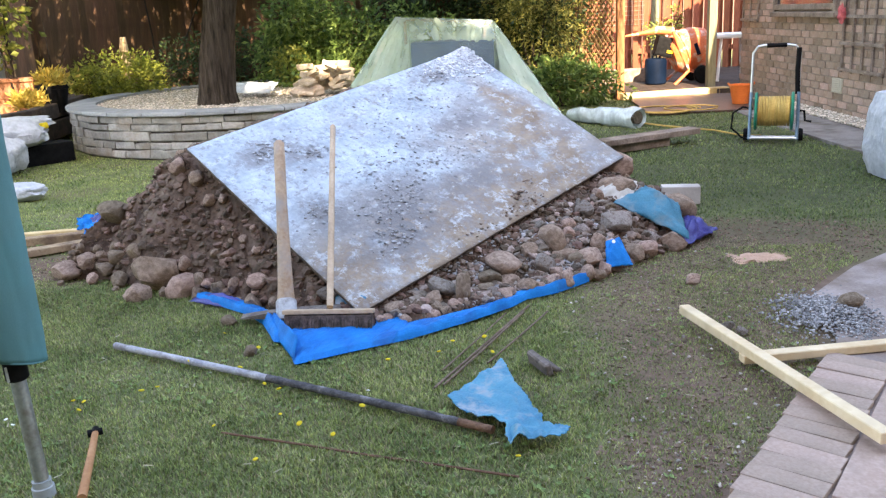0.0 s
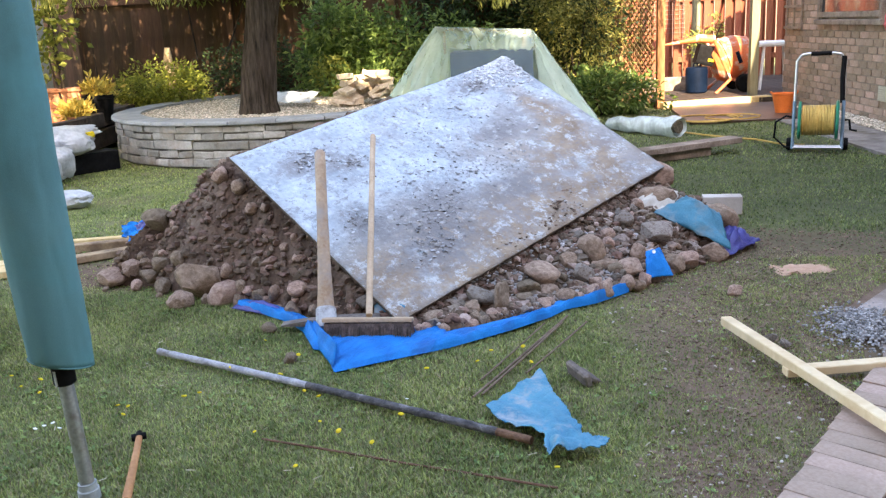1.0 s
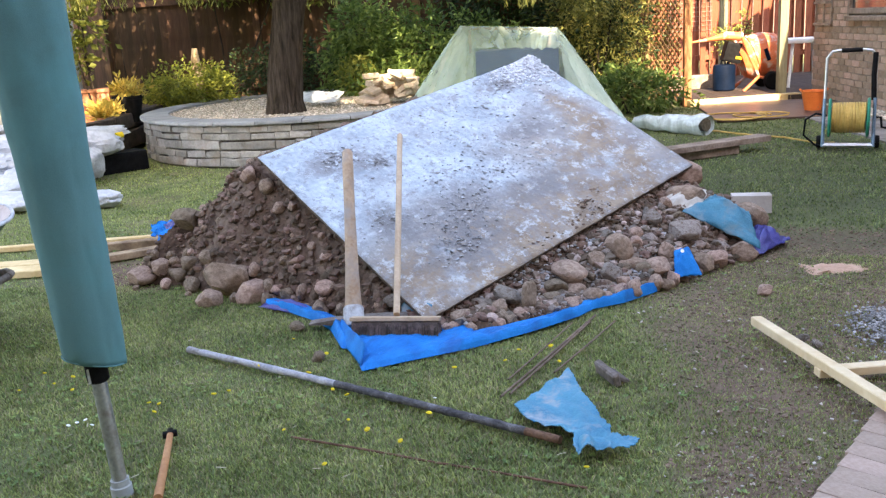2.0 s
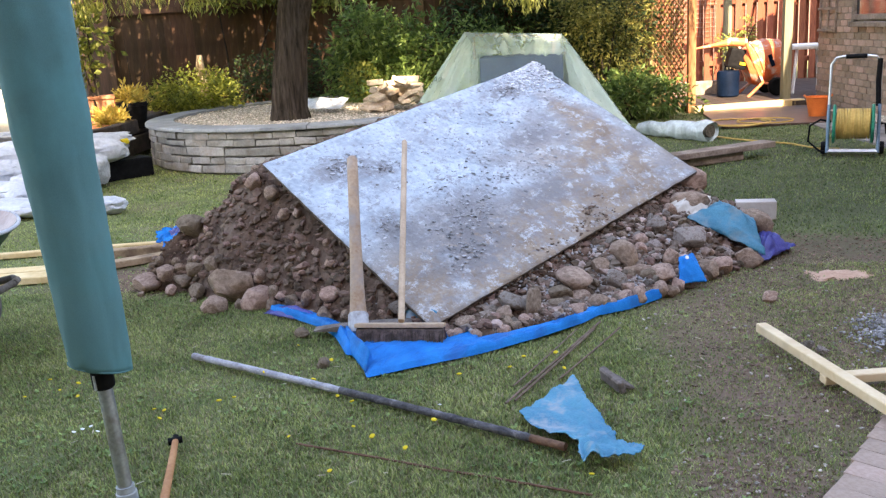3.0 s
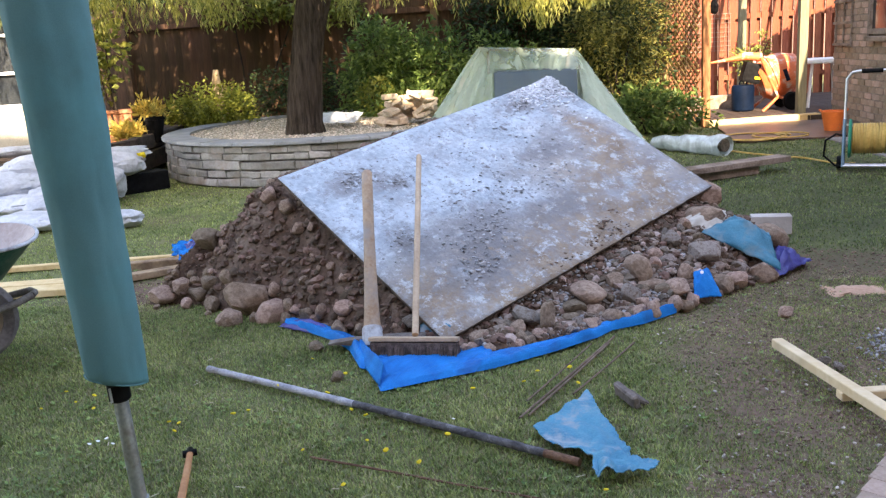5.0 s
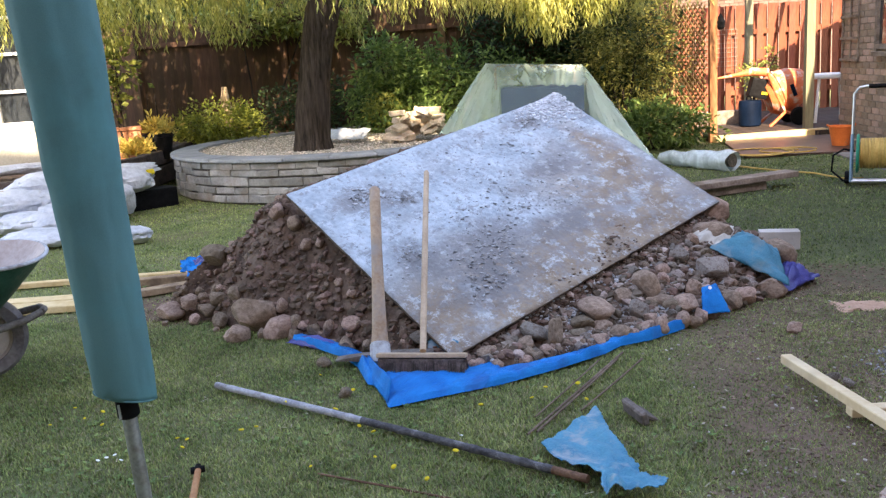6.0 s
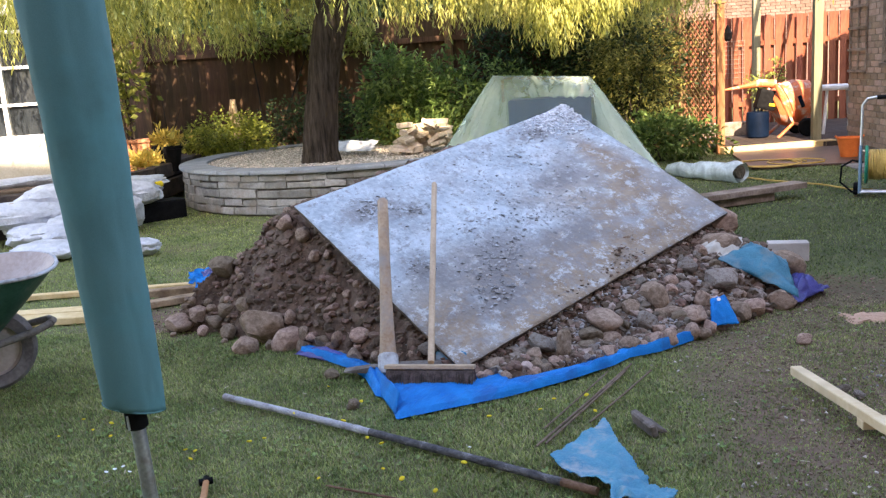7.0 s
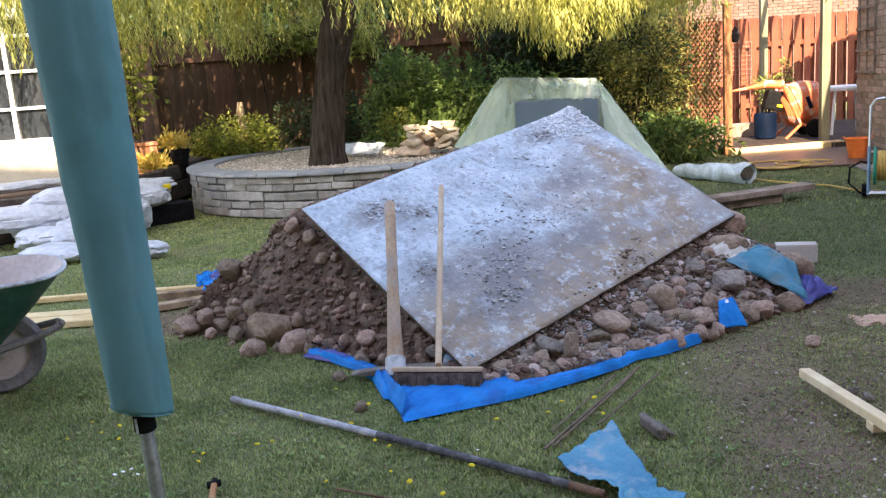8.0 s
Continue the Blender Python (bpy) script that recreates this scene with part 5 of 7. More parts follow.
tube(bm, [Vector((AX(0.43).x + 0.078 * math.cos(a), AX(0.43).y + 0.070 * math.sin(a), 0.404 - 0.02 * math.cos(a - 0.6))) for a in (2 * math.pi * k / 40 for k in range(41))], 0.0022, 6)
part("hem", bm, GREEN_FABRIC, airer)

# long pole on the grass, mortar-coated half and dark half
bar = thing("long_bar", "long iron bar lying on the grass, half coated in mortar", "bar")
b0, b1 = Vector((-1.325, 3.135, 0.020)), Vector((0.09, 2.30, 0.020))
def bar_part(name, k0, k1, r, material, seed):
    bm = B()
    pts = [b0.lerp(b1, k0 + (k1 - k0) * i / 40) + Vector((0, 0.012 * math.sin(3.1 * (k0 + (k1 - k0) * i / 40)), 0)) for i in range(41)]
    tube(bm, pts, [r * (1 + 0.18 * noise.noise((i * 0.5, seed, 0))) for i in range(41)], 10)
    part(name, bm, material, bar, smooth=True)
bar_part("mortar_coated_half", 0.0, 0.47, 0.0135, PALE_PIPE, 1)
bar_part("dark_half", 0.47, 0.93, 0.0135, DARK_PIPE, 2)
bar_part("rusty_tip", 0.93, 1.0, 0.013, RUST, 3)

rod = thing("rusty_rod", "thin rusty rod half sunk in the grass", "rod")
bm = B()
tube(bm, [(-0.73, 2.39, 0.004), (-0.45, 2.29, 0.001), (-0.28, 2.223, 0.0), (-0.1, 2.155, 0.002), (0.145, 2.055, 0.006)], 0.0038, 8)
part("shaft", bm, RUST, rod, smooth=True)
STAKE = mat("brown_stake", (0.10, 0.065, 0.045), (0.22, 0.155, 0.115), 14, 0.9, 0.4, 80)
for i, (p, q, r) in enumerate([((-0.085, 2.64), (0.30, 3.41), 0.0045), ((-0.055, 2.66), (0.27, 3.33), 0.004), ((0.10, 2.83), (0.37, 3.33), 0.0035), ((-0.06, 2.78), (0.20, 3.33), 0.003)]):
    bm = B()
    tube(bm, [(*p, 0.008), ((p[0] + q[0]) / 2 + 0.006, (p[1] + q[1]) / 2, 0.013), (*q, 0.012)], r, 8)
    whole("thin_stake", bm, STAKE, "thin brown wooden stake lying in the grass", "stake", "thin stakes", smooth=True)
bm = B()
beam_between(bm, (0.25, 2.83, 0.03), (0.305, 2.71, 0.02), 0.026, 0.05, 0.006, 15)
beam_between(bm, (0.285, 2.83, 0.018), (0.33, 2.735, 0.012), 0.05, 0.016, 0.004, -30)
whole("wood_offcut", bm, mat("dark_split_wood", (0.08, 0.062, 0.055), (0.21, 0.17, 0.15), 14, 0.9, 0.6, 70), "split grey-brown wood offcut on bare ground", "offcut")

# hand brush or hammer handle lying near the airer
hm = thing("hammer", "hammer with a worn orange-brown handle on the grass", "hammer")
bm = B()
tube(bm, [(-1.106, 2.375, 0.030), (-1.07, 2.25, 0.024), (-1.005, 2.02, 0.018)], [0.010, 0.011, 0.013], 10)
part("handle", bm, mat("orange_brown_handle", (0.33, 0.14, 0.06), (0.46, 0.23, 0.11), 10, 0.7, 0.2), hm, smooth=True)
bm = B()
tube(bm, [(-1.128, 2.372, 0.028), (-1.088, 2.386, 0.03)], [0.012, 0.011], 10)
tube(bm, [(-1.106, 2.37, 0.03), (-1.112, 2.395, 0.034)], [0.011, 0.010], 10)
part("head", bm, BLACK, hm, smooth=True)

# torn faded tarpaulin scrap
RAG = [(-0.045, 2.518), (0.089, 2.718), (0.15, 2.824), (0.191, 2.57), (0.241, 2.364), (0.238, 2.30), (0.31, 2.245), (0.30, 2.215), (0.269, 2.195), (0.181, 2.19), (0.132, 2.147), (0.115, 2.20), (0.125, 2.267), (0.085, 2.335), (0.006, 2.405)]
bm = B()
n = 110
grid = {}
for j in range(n + 1):
    for i in range(n + 1):
        x, y = -0.07 + 0.40 * i / n, 2.12 + 0.73 * j / n
        wx, wy = x + 0.005 * noise.noise((x * 14, y * 14, 3)), y + 0.005 * noise.noise((x * 14, y * 14, 6))
        if inside(wx, wy, RAG) and math.hypot((x - 0.225) / 0.6, y - 2.42) > 0.013:
            k = max(0, (2.45 - y) / 0.3)
            z = 0.010 + 0.03 * abs(noise.noise((x * 8 + y * 4, y * 5, 0))) + 0.038 * abs(noise.noise((x * 22, y * 16, 5))) * (0.25 + k) + 0.02 * k + 0.012 * max(0, noise.noise((x * 4, y * 9, 2)))
            grid[i, j] = bm.verts.new((x, y, z + 0.012))
for (i, j) in list(grid):
    q = [(i, j), (i + 1, j), (i + 1, j + 1), (i, j + 1)]
    if all(k in grid for k in q):
        bm.faces.new([grid[k] for k in q])
thicken(whole("tarpaulin_scrap", bm, TARP_OLD, "torn scrap of faded blue tarpaulin crumpled on the lawn", "tarpaulin", smooth=True), 0.002)

# blue ground sheet under the heap: its folded edge shows along the foot
OUT = [(-1.17, 3.70), (-1.0, 3.565), (-0.88, 3.46), (-0.79, 3.33), (-0.71, 3.13), (-0.66, 3.11), (-0.59, 2.89), (-0.44, 2.97), (-0.19, 3.09), (0.05, 3.26), (0.23, 3.41), (0.3, 3.50), (0.44, 3.57), (0.60, 3.71)]
INN = [(-1.12, 3.80), (-0.94, 3.67), (-0.80, 3.52), (-0.73, 3.45), (-0.67, 3.42), (-0.6, 3.40), (-0.48, 3.40), (-0.34, 3.40), (-0.11, 3.39), (0.05, 3.44), (0.22, 3.63), (0.33, 3.68), (0.49, 3.76), (0.59, 3.86)]
def along(poly, t):
    t = max(0, min(0.9999, t)) * (len(poly) - 1)
    i = int(t)
    k = t - i
    return Vector((poly[i][0] * (1 - k) + poly[i + 1][0] * k, poly[i][1] * (1 - k) + poly[i + 1][1] * k, 0))
def tarp_at(u, v):
    p = along(OUT, u).lerp(along(INN, u), v * (0.62 if u < 0.2 else 0.85 if u < 0.6 else 0.5))
    lip = 0.045 * math.exp(-((v - 0.16) / 0.14) ** 2) * (0.5 + 0.5 * abs(noise.noise((u * 9, 0, 0))) * 2)
    p.z = 0.026 + lip * 0.15 + 0.045 * abs(noise.noise((p.x * 5 + p.y * 4, p.y * 4 - p.x * 2, 2))) + 0.018 * abs(noise.noise((p.x * 17 - p.y * 8, p.y * 6, 7))) + 0.005 * abs(noise.noise((p.x * 34, p.y * 26, 4)))
    p.z = 0.02 + (p.z - 0.02) * (1 - 0.6 * v)
    p.z = 0.008 + (p.z - 0.008) * min(1.0, v / 0.22) ** 0.6
    return p
bm = B()
surface(bm, 170, 14, tarp_at)
sheet2 = thicken(whole("ground_tarpaulin", bm, TARP, "bright blue tarpaulin spread under the soil heap", "tarpaulin"), 0.002)
# turned-up flap at the sheet's corner
bm = B()
surface(bm, 12, 8, lambda u, v: Vector((-0.60 + 0.0 * u - 0.155 * u, 2.93 + 0.34 * u + 0.0 * v, 0.012 + 0.075 * v * (1 - 0.3 * u) + 0.006 * noise.noise((u * 5, v * 5, 1)))) + Vector((0.015, 0.045, 0)) * v)
fl = part("flap", bm, TARP, sheet2, smooth=True)
thicken(fl, 0.002)
bm = B()
surface(bm, 16, 6, lambda u, v: Vector((-1.20 + 0.24 * u + 0.05 * v, 3.695 - 0.155 * u + 0.02 * v, 0.008 + 0.045 * v * math.sin(math.pi * (0.1 + 0.8 * u)) + 0.008 * noise.noise((u * 7, v * 3, 2)))))
thicken(part("underside_fold", bm, TARP_PURPLE, sheet2, "violet underside of the sheet", True), 0.002)


def cloth(name, label, corners, rise, material, seed, parent=None, n=22, wrinkle=1.0):
    """A crumpled sheet over the quadrilateral of corners, draped on the heap."""
    c = [Vector(p) for p in corners]
    bm = B()
    def at(u, v):
        p = c[0].lerp(c[1], u).lerp(c[3].lerp(c[2], u), v)
        p.z += rise * math.sin(math.pi * u) * math.sin(math.pi * v) + wrinkle * (0.02 * noise.noise((u * 4, v * 4, seed)) + 0.012 * noise.noise((u * 9, v * 9, seed + 3)))
        p.x += 0.015 * wrinkle * noise.noise((u * 6, v * 6, seed + 7))
        p.y += 0.015 * wrinkle * noise.noise((u * 6, v * 6, seed + 9))
        return p
    surface(bm, n, n, at)
    ob = part(name, bm, material, parent, smooth=True) if parent else whole(name, bm, material, label, "tarpaulin", smooth=True)
    return thicken(ob, 0.002)


cloth("tarpaulin_corner", "blue tarpaulin corner with an eyelet among the stones", [(0.715, 3.94, 0.13), (0.785, 3.96, 0.14), (0.83, 3.87, 0.03), (0.70, 3.84, 0.03)], 0.03, TARP, 2, wrinkle=0.3)
bm = B()
lathe(bm, [(0.004, 0), (0.008, 0), (0.0085, 0.002), (0.004, 0.002)], 14, pose(0.745, 3.90, 0.137, 55, 0, 0))
part("eyelet", bm, WHITE_PAINT, bpy.data.objects["tarpaulin_corner"], "white eyelet ring")
cloth("faded_tarpaulin", "faded teal tarpaulin lying over stones on the heap", [(0.84, 4.40, 0.21), (1.03, 4.52, 0.27), (1.18, 4.42, 0.19), (1.17, 4.16, 0.06)], 0.06, TARP_TEAL, 5)
cloth("plaster_bag", "pale paper bag under the teal sheet", [(0.72, 4.42, 0.19), (0.79, 4.54, 0.275), (1.00, 4.58, 0.28), (0.95, 4.42, 0.22)], 0.05, mat("pale_paper", (0.45, 0.41, 0.36), (0.62, 0.58, 0.52), 9, 0.9, 0.3), 8)
cloth("violet_tarpaulin", "crumpled violet-blue tarpaulin edge beside the heap", [(1.16, 4.34, 0.08), (1.24, 4.50, 0.11), (1.40, 4.44, 0.03), (1.17, 4.20, 0.02)], 0.05, TARP_PURPLE, 11)
cloth("blue_tarpaulin_end", "blue tarpaulin end folded over the timbers", [(-2.12, 4.84, 0.13), (-1.96, 4.86, 0.15), (-1.98, 4.74, 0.02), (-2.07, 4.71, 0.02)], 0.03, TARP, 14)
cloth("blue_tarpaulin_end", "blue tarpaulin end with an eyelet beside the timbers", [(-2.32, 5.22, 0.09), (-2.16, 5.24, 0.11), (-2.15, 5.14, 0.04), (-2.28, 5.12, 0.04)], 0.02, TARP, 15)
cloth("violet_tarpaulin", "dark violet tarpaulin end among grey stones", [(-2.20, 5.12, 0.10), (-2.08, 5.12, 0.16), (-2.04, 5.02, 0.10), (-2.12, 5.0, 0.05)], 0.02, TARP_PURPLE, 16)

# broom leaning on the board
HB = Vector((-0.505, 3.235, 0.0))
broom = thing("broom", "yard broom with dark bristles leaning on the board", "broom")
hd = pose(HB.x, HB.y, 0.0, 0, 0, -5)
bm = B()
box(bm, (0, 0, 0.086), (0.365, 0.058, 0.017), (-14, 0, 0), 0.006, hd)
part("head", bm, BROOMWOOD, broom, smooth=True)
vs, fs = [], []
rb2 = random.Random(5)
for i in range(46):
    for j in range(7):
        for q in range(3):
            x, y = -0.172 + 0.344 * i / 45 + rb2.uniform(-0.004, 0.004), -0.024 + 0.048 * j / 6 + rb2.uniform(-0.003, 0.003)
            dx, dy = rb2.uniform(-0.006, 0.006) + x * 0.03, (y - 0.006) * 0.6 + rb2.uniform(-0.006, 0.006)
            k = len(vs)
            wv = 0.0016
            vs += [hd @ Vector(p) for p in ((x - wv, y, 0.078), (x + wv, y, 0.078), (x + dx + wv, y + dy - 0.008, 0.016 + rb2.uniform(0, 0.006)), (x + dx - wv, y + dy - 0.008, 0.016))]
            fs += [(k, k + 1, k + 2, k + 3)]
ob = new("bristles", raw("bristles", [tuple(v) for v in vs], fs, BRISTLE))
ob.parent = broom
tagged(ob, "dense dark-brown bristles", kind="stuff")
bm = B()
box(bm, (0, -0.004, 0.046), (0.350, 0.056, 0.062), (-6, 0, 0), 0.004, hd)
part("bristle_core", bm, BRISTLE, broom)
bm = B()
top = Vector((-0.55, 4.13, 0.69))
foot = HB + Vector((0.005, 0.01, 0.10))
tube(bm, [foot, foot.lerp(top, 0.5), top + (top - foot) * 0.02, top + (top - foot) * 0.03], [0.0135, 0.0135, 0.013, 0.008], 14)
part("handle", bm, BROOMWOOD, broom, "pale turned wooden handle", True)

RUSTY_STEEL = mat("earth_stained_steel", (0.10, 0.08, 0.07), (0.22, 0.19, 0.17), 18, 0.8, 0.4, 80)
# mattock leaning on the board
MB = Vector((-0.688, 3.32, 0.075))
mattock = thing("mattock", "mattock standing on its head, ash handle against the board", "mattock")
mt = Vector((-0.728, 3.70, 0.705))
bm = B()
pts = [MB.lerp(mt, k) for k in (0, 0.06, 0.14, 0.3, 0.6, 0.9, 0.985, 1.0)]
tube(bm, pts, [0.037, 0.036, 0.032, 0.028, 0.024, 0.024, 0.023, 0.014], 14)
part("handle", bm, HANDLE, mattock, smooth=True)
bm = B()
ax = (mt - MB).normalized()
tube(bm, [MB - ax * 0.05, MB - ax * 0.045, MB + ax * 0.03, MB + ax * 0.04], [0.036, 0.044, 0.043, 0.036], 14)
part("eye", bm, CEMENTED, mattock, "cement-smeared steel eye", True)
def blade(pts, widths, thick):
    bm = B()
    rows = []
    for p, wd, th in zip(pts, widths, thick):
        p = Vector(p)
        rows.append([bm.verts.new(p + Vector((0, sy * wd / 2, sz * th / 2))) for sy, sz in ((-1, -1), (1, -1), (1, 1), (-1, 1))])
    for r0, r1 in zip(rows, rows[1:]):
        for k in range(4):
            bm.faces.new((r0[k], r0[(k + 1) % 4], r1[(k + 1) % 4], r1[k]))
    bm.faces.new(rows[0][::-1]), bm.faces.new(rows[-1])
    return bm
part("adze_blade", blade([(-0.70, 3.32, 0.05), (-0.77, 3.34, 0.048), (-0.83, 3.36, 0.04), (-0.89, 3.39, 0.026)], [0.036, 0.042, 0.05, 0.054], [0.045, 0.026, 0.014, 0.006]), RUSTY_STEEL, mattock)
part("pick_blade", blade([(-0.67, 3.32, 0.05), (-0.57, 3.33, 0.06), (-0.47, 3.35, 0.058)], [0.04, 0.06, 0.07], [0.05, 0.024, 0.012]), RUSTY_STEEL, mattock)
bm = B()
surface(bm, 14, 8, lambda u, v: Vector((-0.50 + 0.13 * u, 3.37 + 0.05 * v - 0.03 * u, 0.045 + 0.07 * v * (1 - 0.4 * u) + 0.015 * noise.noise((u * 4, v * 4, 3)))))
thicken(whole("plastic_scrap", bm, TARP_OLD, "scrap of dirty teal plastic by the broom", "scrap", smooth=True), 0.002)

PINE_PALE = mat("pale_pine", (0.60, 0.43, 0.25), (0.74, 0.58, 0.38), 6, 0.65, 0.15, 40, dirt=(0.42, 0.30, 0.18), dirt_scale=5, dirt_lo=0.55, dirt_hi=0.85)
# new pine timbers crossing the brick edging
t1 = thing("pine_batten", "new sawn pine batten laid across the brick edging", "timber", group="pine battens")
bm = B()
beam_between(bm, (0.885, 3.195, 0.045), (1.115, 2.06, 0.07), 0.042, 0.034, 0.003)
part("length", bm, PINE_PALE, t1)
t2 = thing("pine_batten", "new sawn pine batten lying on the bare earth", "timber", group="pine battens")
bm = B()
beam_between(bm, (0.955, 2.73, 0.026), (1.95, 2.83, 0.034), 0.045, 0.030, 0.003)
part("length", bm, PINE_PALE, t2)

# brick edging and setts along the patio
edging = thing("brick_edging", "soldier course of worn pinkish paving bricks", "edging", kind="structure")
bm = B()
box(bm, (0, 0, 0), (0.205, 0.0765, 0.05), (0, 0, 0), 0.0025)
pm = mesh_of(bm, "paver", PAVER)
e0, e1 = Vector((0.36, 1.50, 0)), Vector((1.24, 2.74, 0))
dv = (e1 - e0).normalized()
ang = math.degrees(math.atan2(dv.y, dv.x)) - 90
k, i = 0.0, 0
while k < (e1 - e0).length:
    p = e0 + dv * k + Vector((dv.y, -dv.x, 0)) * (0.105 + rng.uniform(-0.005, 0.006))
    ob = new("paver", pm)
    ob.parent = edging
    ob.matrix_local = pose(p.x, p.y, 0.002 + rng.uniform(-0.002, 0.002), rng.uniform(-0.8, 0.8), rng.uniform(-0.8, 0.8), ang + rng.uniform(-1, 1) - 4)
    k += 0.079
# larger slabs behind the edging
bm = B()
box(bm, (0, 0, 0), (0.44, 0.44, 0.04), (0, 0, 0), 0.006)
sm = mesh_of(bm, "slab", PAVER)
for a in range(-6, 12):
    for b in range(9):
        p = e0 + dv * (a * 0.447 - 1.4) + Vector((dv.y, -dv.x, 0)) * (0.435 + b * 0.447)
        if inside(p.x, p.y, PATIO) and edge_distance(p.x, p.y, PATIO) > 0.3 and p.y < 2.75:
            ob = new("slab", sm)
            ob.parent = edging
            ob.matrix_local = pose(p.x, p.y, 0.004 + rng.uniform(-0.003, 0.003), 0, 0, ang)

# grey grit, sand patch, litter of small stones
spots = []
for _ in range(2600):
    x, y = rng.gauss(1.43, 0.085), rng.gauss(3.14, 0.11)
    d = math.hypot((x - 1.43) / 0.22, (y - 3.14) / 0.28)
    if x > 1.12:
        spots.append(((x, y, 0.01 + max(0, 0.045 * (1 - d)) * rng.random()), rng.uniform(0.003, 0.009), 0.8))
scatter("grit_heap", spots, GREY_GRIT, None, "small spill of grey crushed stone on the path")["category"] = "grit"
bm = B()
surface(bm, 20, 14, lambda u, v: Vector((1.32 + 0.30 * u + 0.02 * noise.noise((u * 5, v * 5, 1)), 3.93 + 0.16 * v + 0.03 * noise.noise((u * 5, v * 5, 4)), -0.012 + 0.022 * math.sin(math.pi * u) ** 0.5 * math.sin(math.pi * v) ** 0.5 + 0.006 * noise.noise((u * 8, v * 8, 2)))))
whole("sand_patch", bm, SAND, "patch of pinkish sand trodden into the lawn", "sand", smooth=True)
CHIP = mat("stone_chip", (0.24, 0.20, 0.165), (0.46, 0.41, 0.35), 14, 0.95, 0.4, 80, island=0.5)
spots = []
for _ in range(420):
    x, y = rng.uniform(-0.1, 1.5), rng.uniform(1.8, 4.3)
    if bare_at(x, y) > 0.25 and not inside(x, y, PATIO):
        spots.append(((x, y, 0.004), rng.choice((0.003, 0.004, 0.006, 0.009)), 0.6))
for _ in range(90):
    spots.append(((rng.gauss(0.62, 0.12), rng.gauss(2.15, 0.14), 0.006), rng.uniform(0.002, 0.007), 0.6))
scatter("stone_chips", spots, CHIP, None, "pale stone chips strewn over the trodden ground")["category"] = "chips"

# concrete block
bm = B()
box(bm, (1.41, 5.24, 0.055), (0.23, 0.10, 0.11), (0, 0, -8), 0.006)
whole("concrete_block", bm, CONCRETE, "grey concrete block standing on the lawn", "block")

# ---- wheelbarrow ----
barrow = thing("wheelbarrow", "green builder's wheelbarrow with a cement-crusted tray", "wheelbarrow", (-2.44, 3.35, 0))
barrow.rotation_euler = (0, 0, radians(34))
WR = 0.185
def rim_loop(front, back, half, zf, zb, r):
    """A rounded-nose outline, from the near back corner round the nose."""
    pts = []
    for k in range(25):
        a = -math.pi / 2 + math.pi * k / 24
        pts.append(Vector((front - r + r * math.cos(a) ** 0.6 if math.cos(a) > 0 else front - r, half * math.sin(a), zf)))
    pts += [Vector((back, half * 0.8, zb)), Vector((back, -half * 0.8, zb))]
    return pts
bm = B()
rims = [rim_loop(0.02, -0.62, 0.19, 0.24, 0.24, 0.10), rim_loop(0.17, -0.78, 0.31, 0.39, 0.42, 0.2), rim_loop(0.31, -0.90, 0.37, 0.535, 0.58, 0.28)]
loops = [[bm.verts.new(p) for p in r] for r in rims]
for a, b in zip(loops, loops[1:]):
    for k in range(len(a)):
        bm.faces.new((a[k], a[(k + 1) % len(a)], b[(k + 1) % len(a)], b[k]))
bm.faces.new(loops[0][::-1])
tray = part("tray", bm, BARROW_GREEN, barrow, "dark green enamelled tray", True)
bm = B()
loops = [[bm.verts.new(Vector((p.x * 0.985 - 0.003, p.y * 0.975, p.z + 0.006))) for p in r] for r in rims]
for a, b in zip(loops, loops[1:]):
    for k in range(len(a)):
        bm.faces.new((a[k], a[(k + 1) % len(a)], b[(k + 1) % len(a)], b[k]))
bm.faces.new(loops[0])
part("lining", bm, BARROW_IN, tray, "crust of dried cement", True)
bm = B()
tube(bm, rims[2] + rims[2][:1], 0.008, 8)
part("rim", bm, CEMENTED, tray, smooth=True)
bm = B()
prof = [(WR - 0.065, -0.035), (WR - 0.02, -0.042), (WR - 0.004, -0.026), (WR, 0.0), (WR - 0.004, 0.026), (WR - 0.02, 0.042), (WR - 0.065, 0.035)]
ring = pose(0, 0, WR, 90)
lathe(bm, prof + [prof[0]], 40, ring)
wheel = part("wheel", bm, RUBBER, barrow, "dusty pneumatic tyre", True)
bm = B()
lathe(bm, [(0.02, -0.05), (0.028, -0.05), (0.03, -0.02), (WR - 0.075, -0.012), (WR - 0.06, -0.03), (WR - 0.055, 0.0), (WR - 0.06, 0.03), (WR - 0.075, 0.012), (0.03, 0.02), (0.02, 0.05)], 32, ring)
part("hub", bm, BARROW_IN, wheel, "pressed steel rim", True)
for s in (-1, 1):
    bm = B()
    tube(bm, [(0.245, 0.05 * s, 0.265), (0.18, 0.09 * s, 0.25), (0.0, 0.12 * s, 0.22), (-0.6, 0.2 * s, 0.225), (-1.35, 0.29 * s, 0.55)], 0.016, 10)
    part("frame_tube", bm, RUSTY_STEEL, barrow, smooth=True)
    bm = B()
    tube(bm, [(-0.60, 0.2 * s, 0.22), (-0.64, 0.22 * s, 0.0), (-0.78, 0.24 * s, 0.0), (-0.86, 0.25 * s, 0.3)], 0.014, 8)
    part("leg", bm, CEMENTED, barrow, smooth=True)
    bm = B()
    beam_between(bm, (0.0, 0.075 * s, WR), (0.0, 0.118 * s, 0.225), 0.03, 0.012, 0.002)
    part("axle_bracket", bm, CEMENTED, barrow)
bm = B()
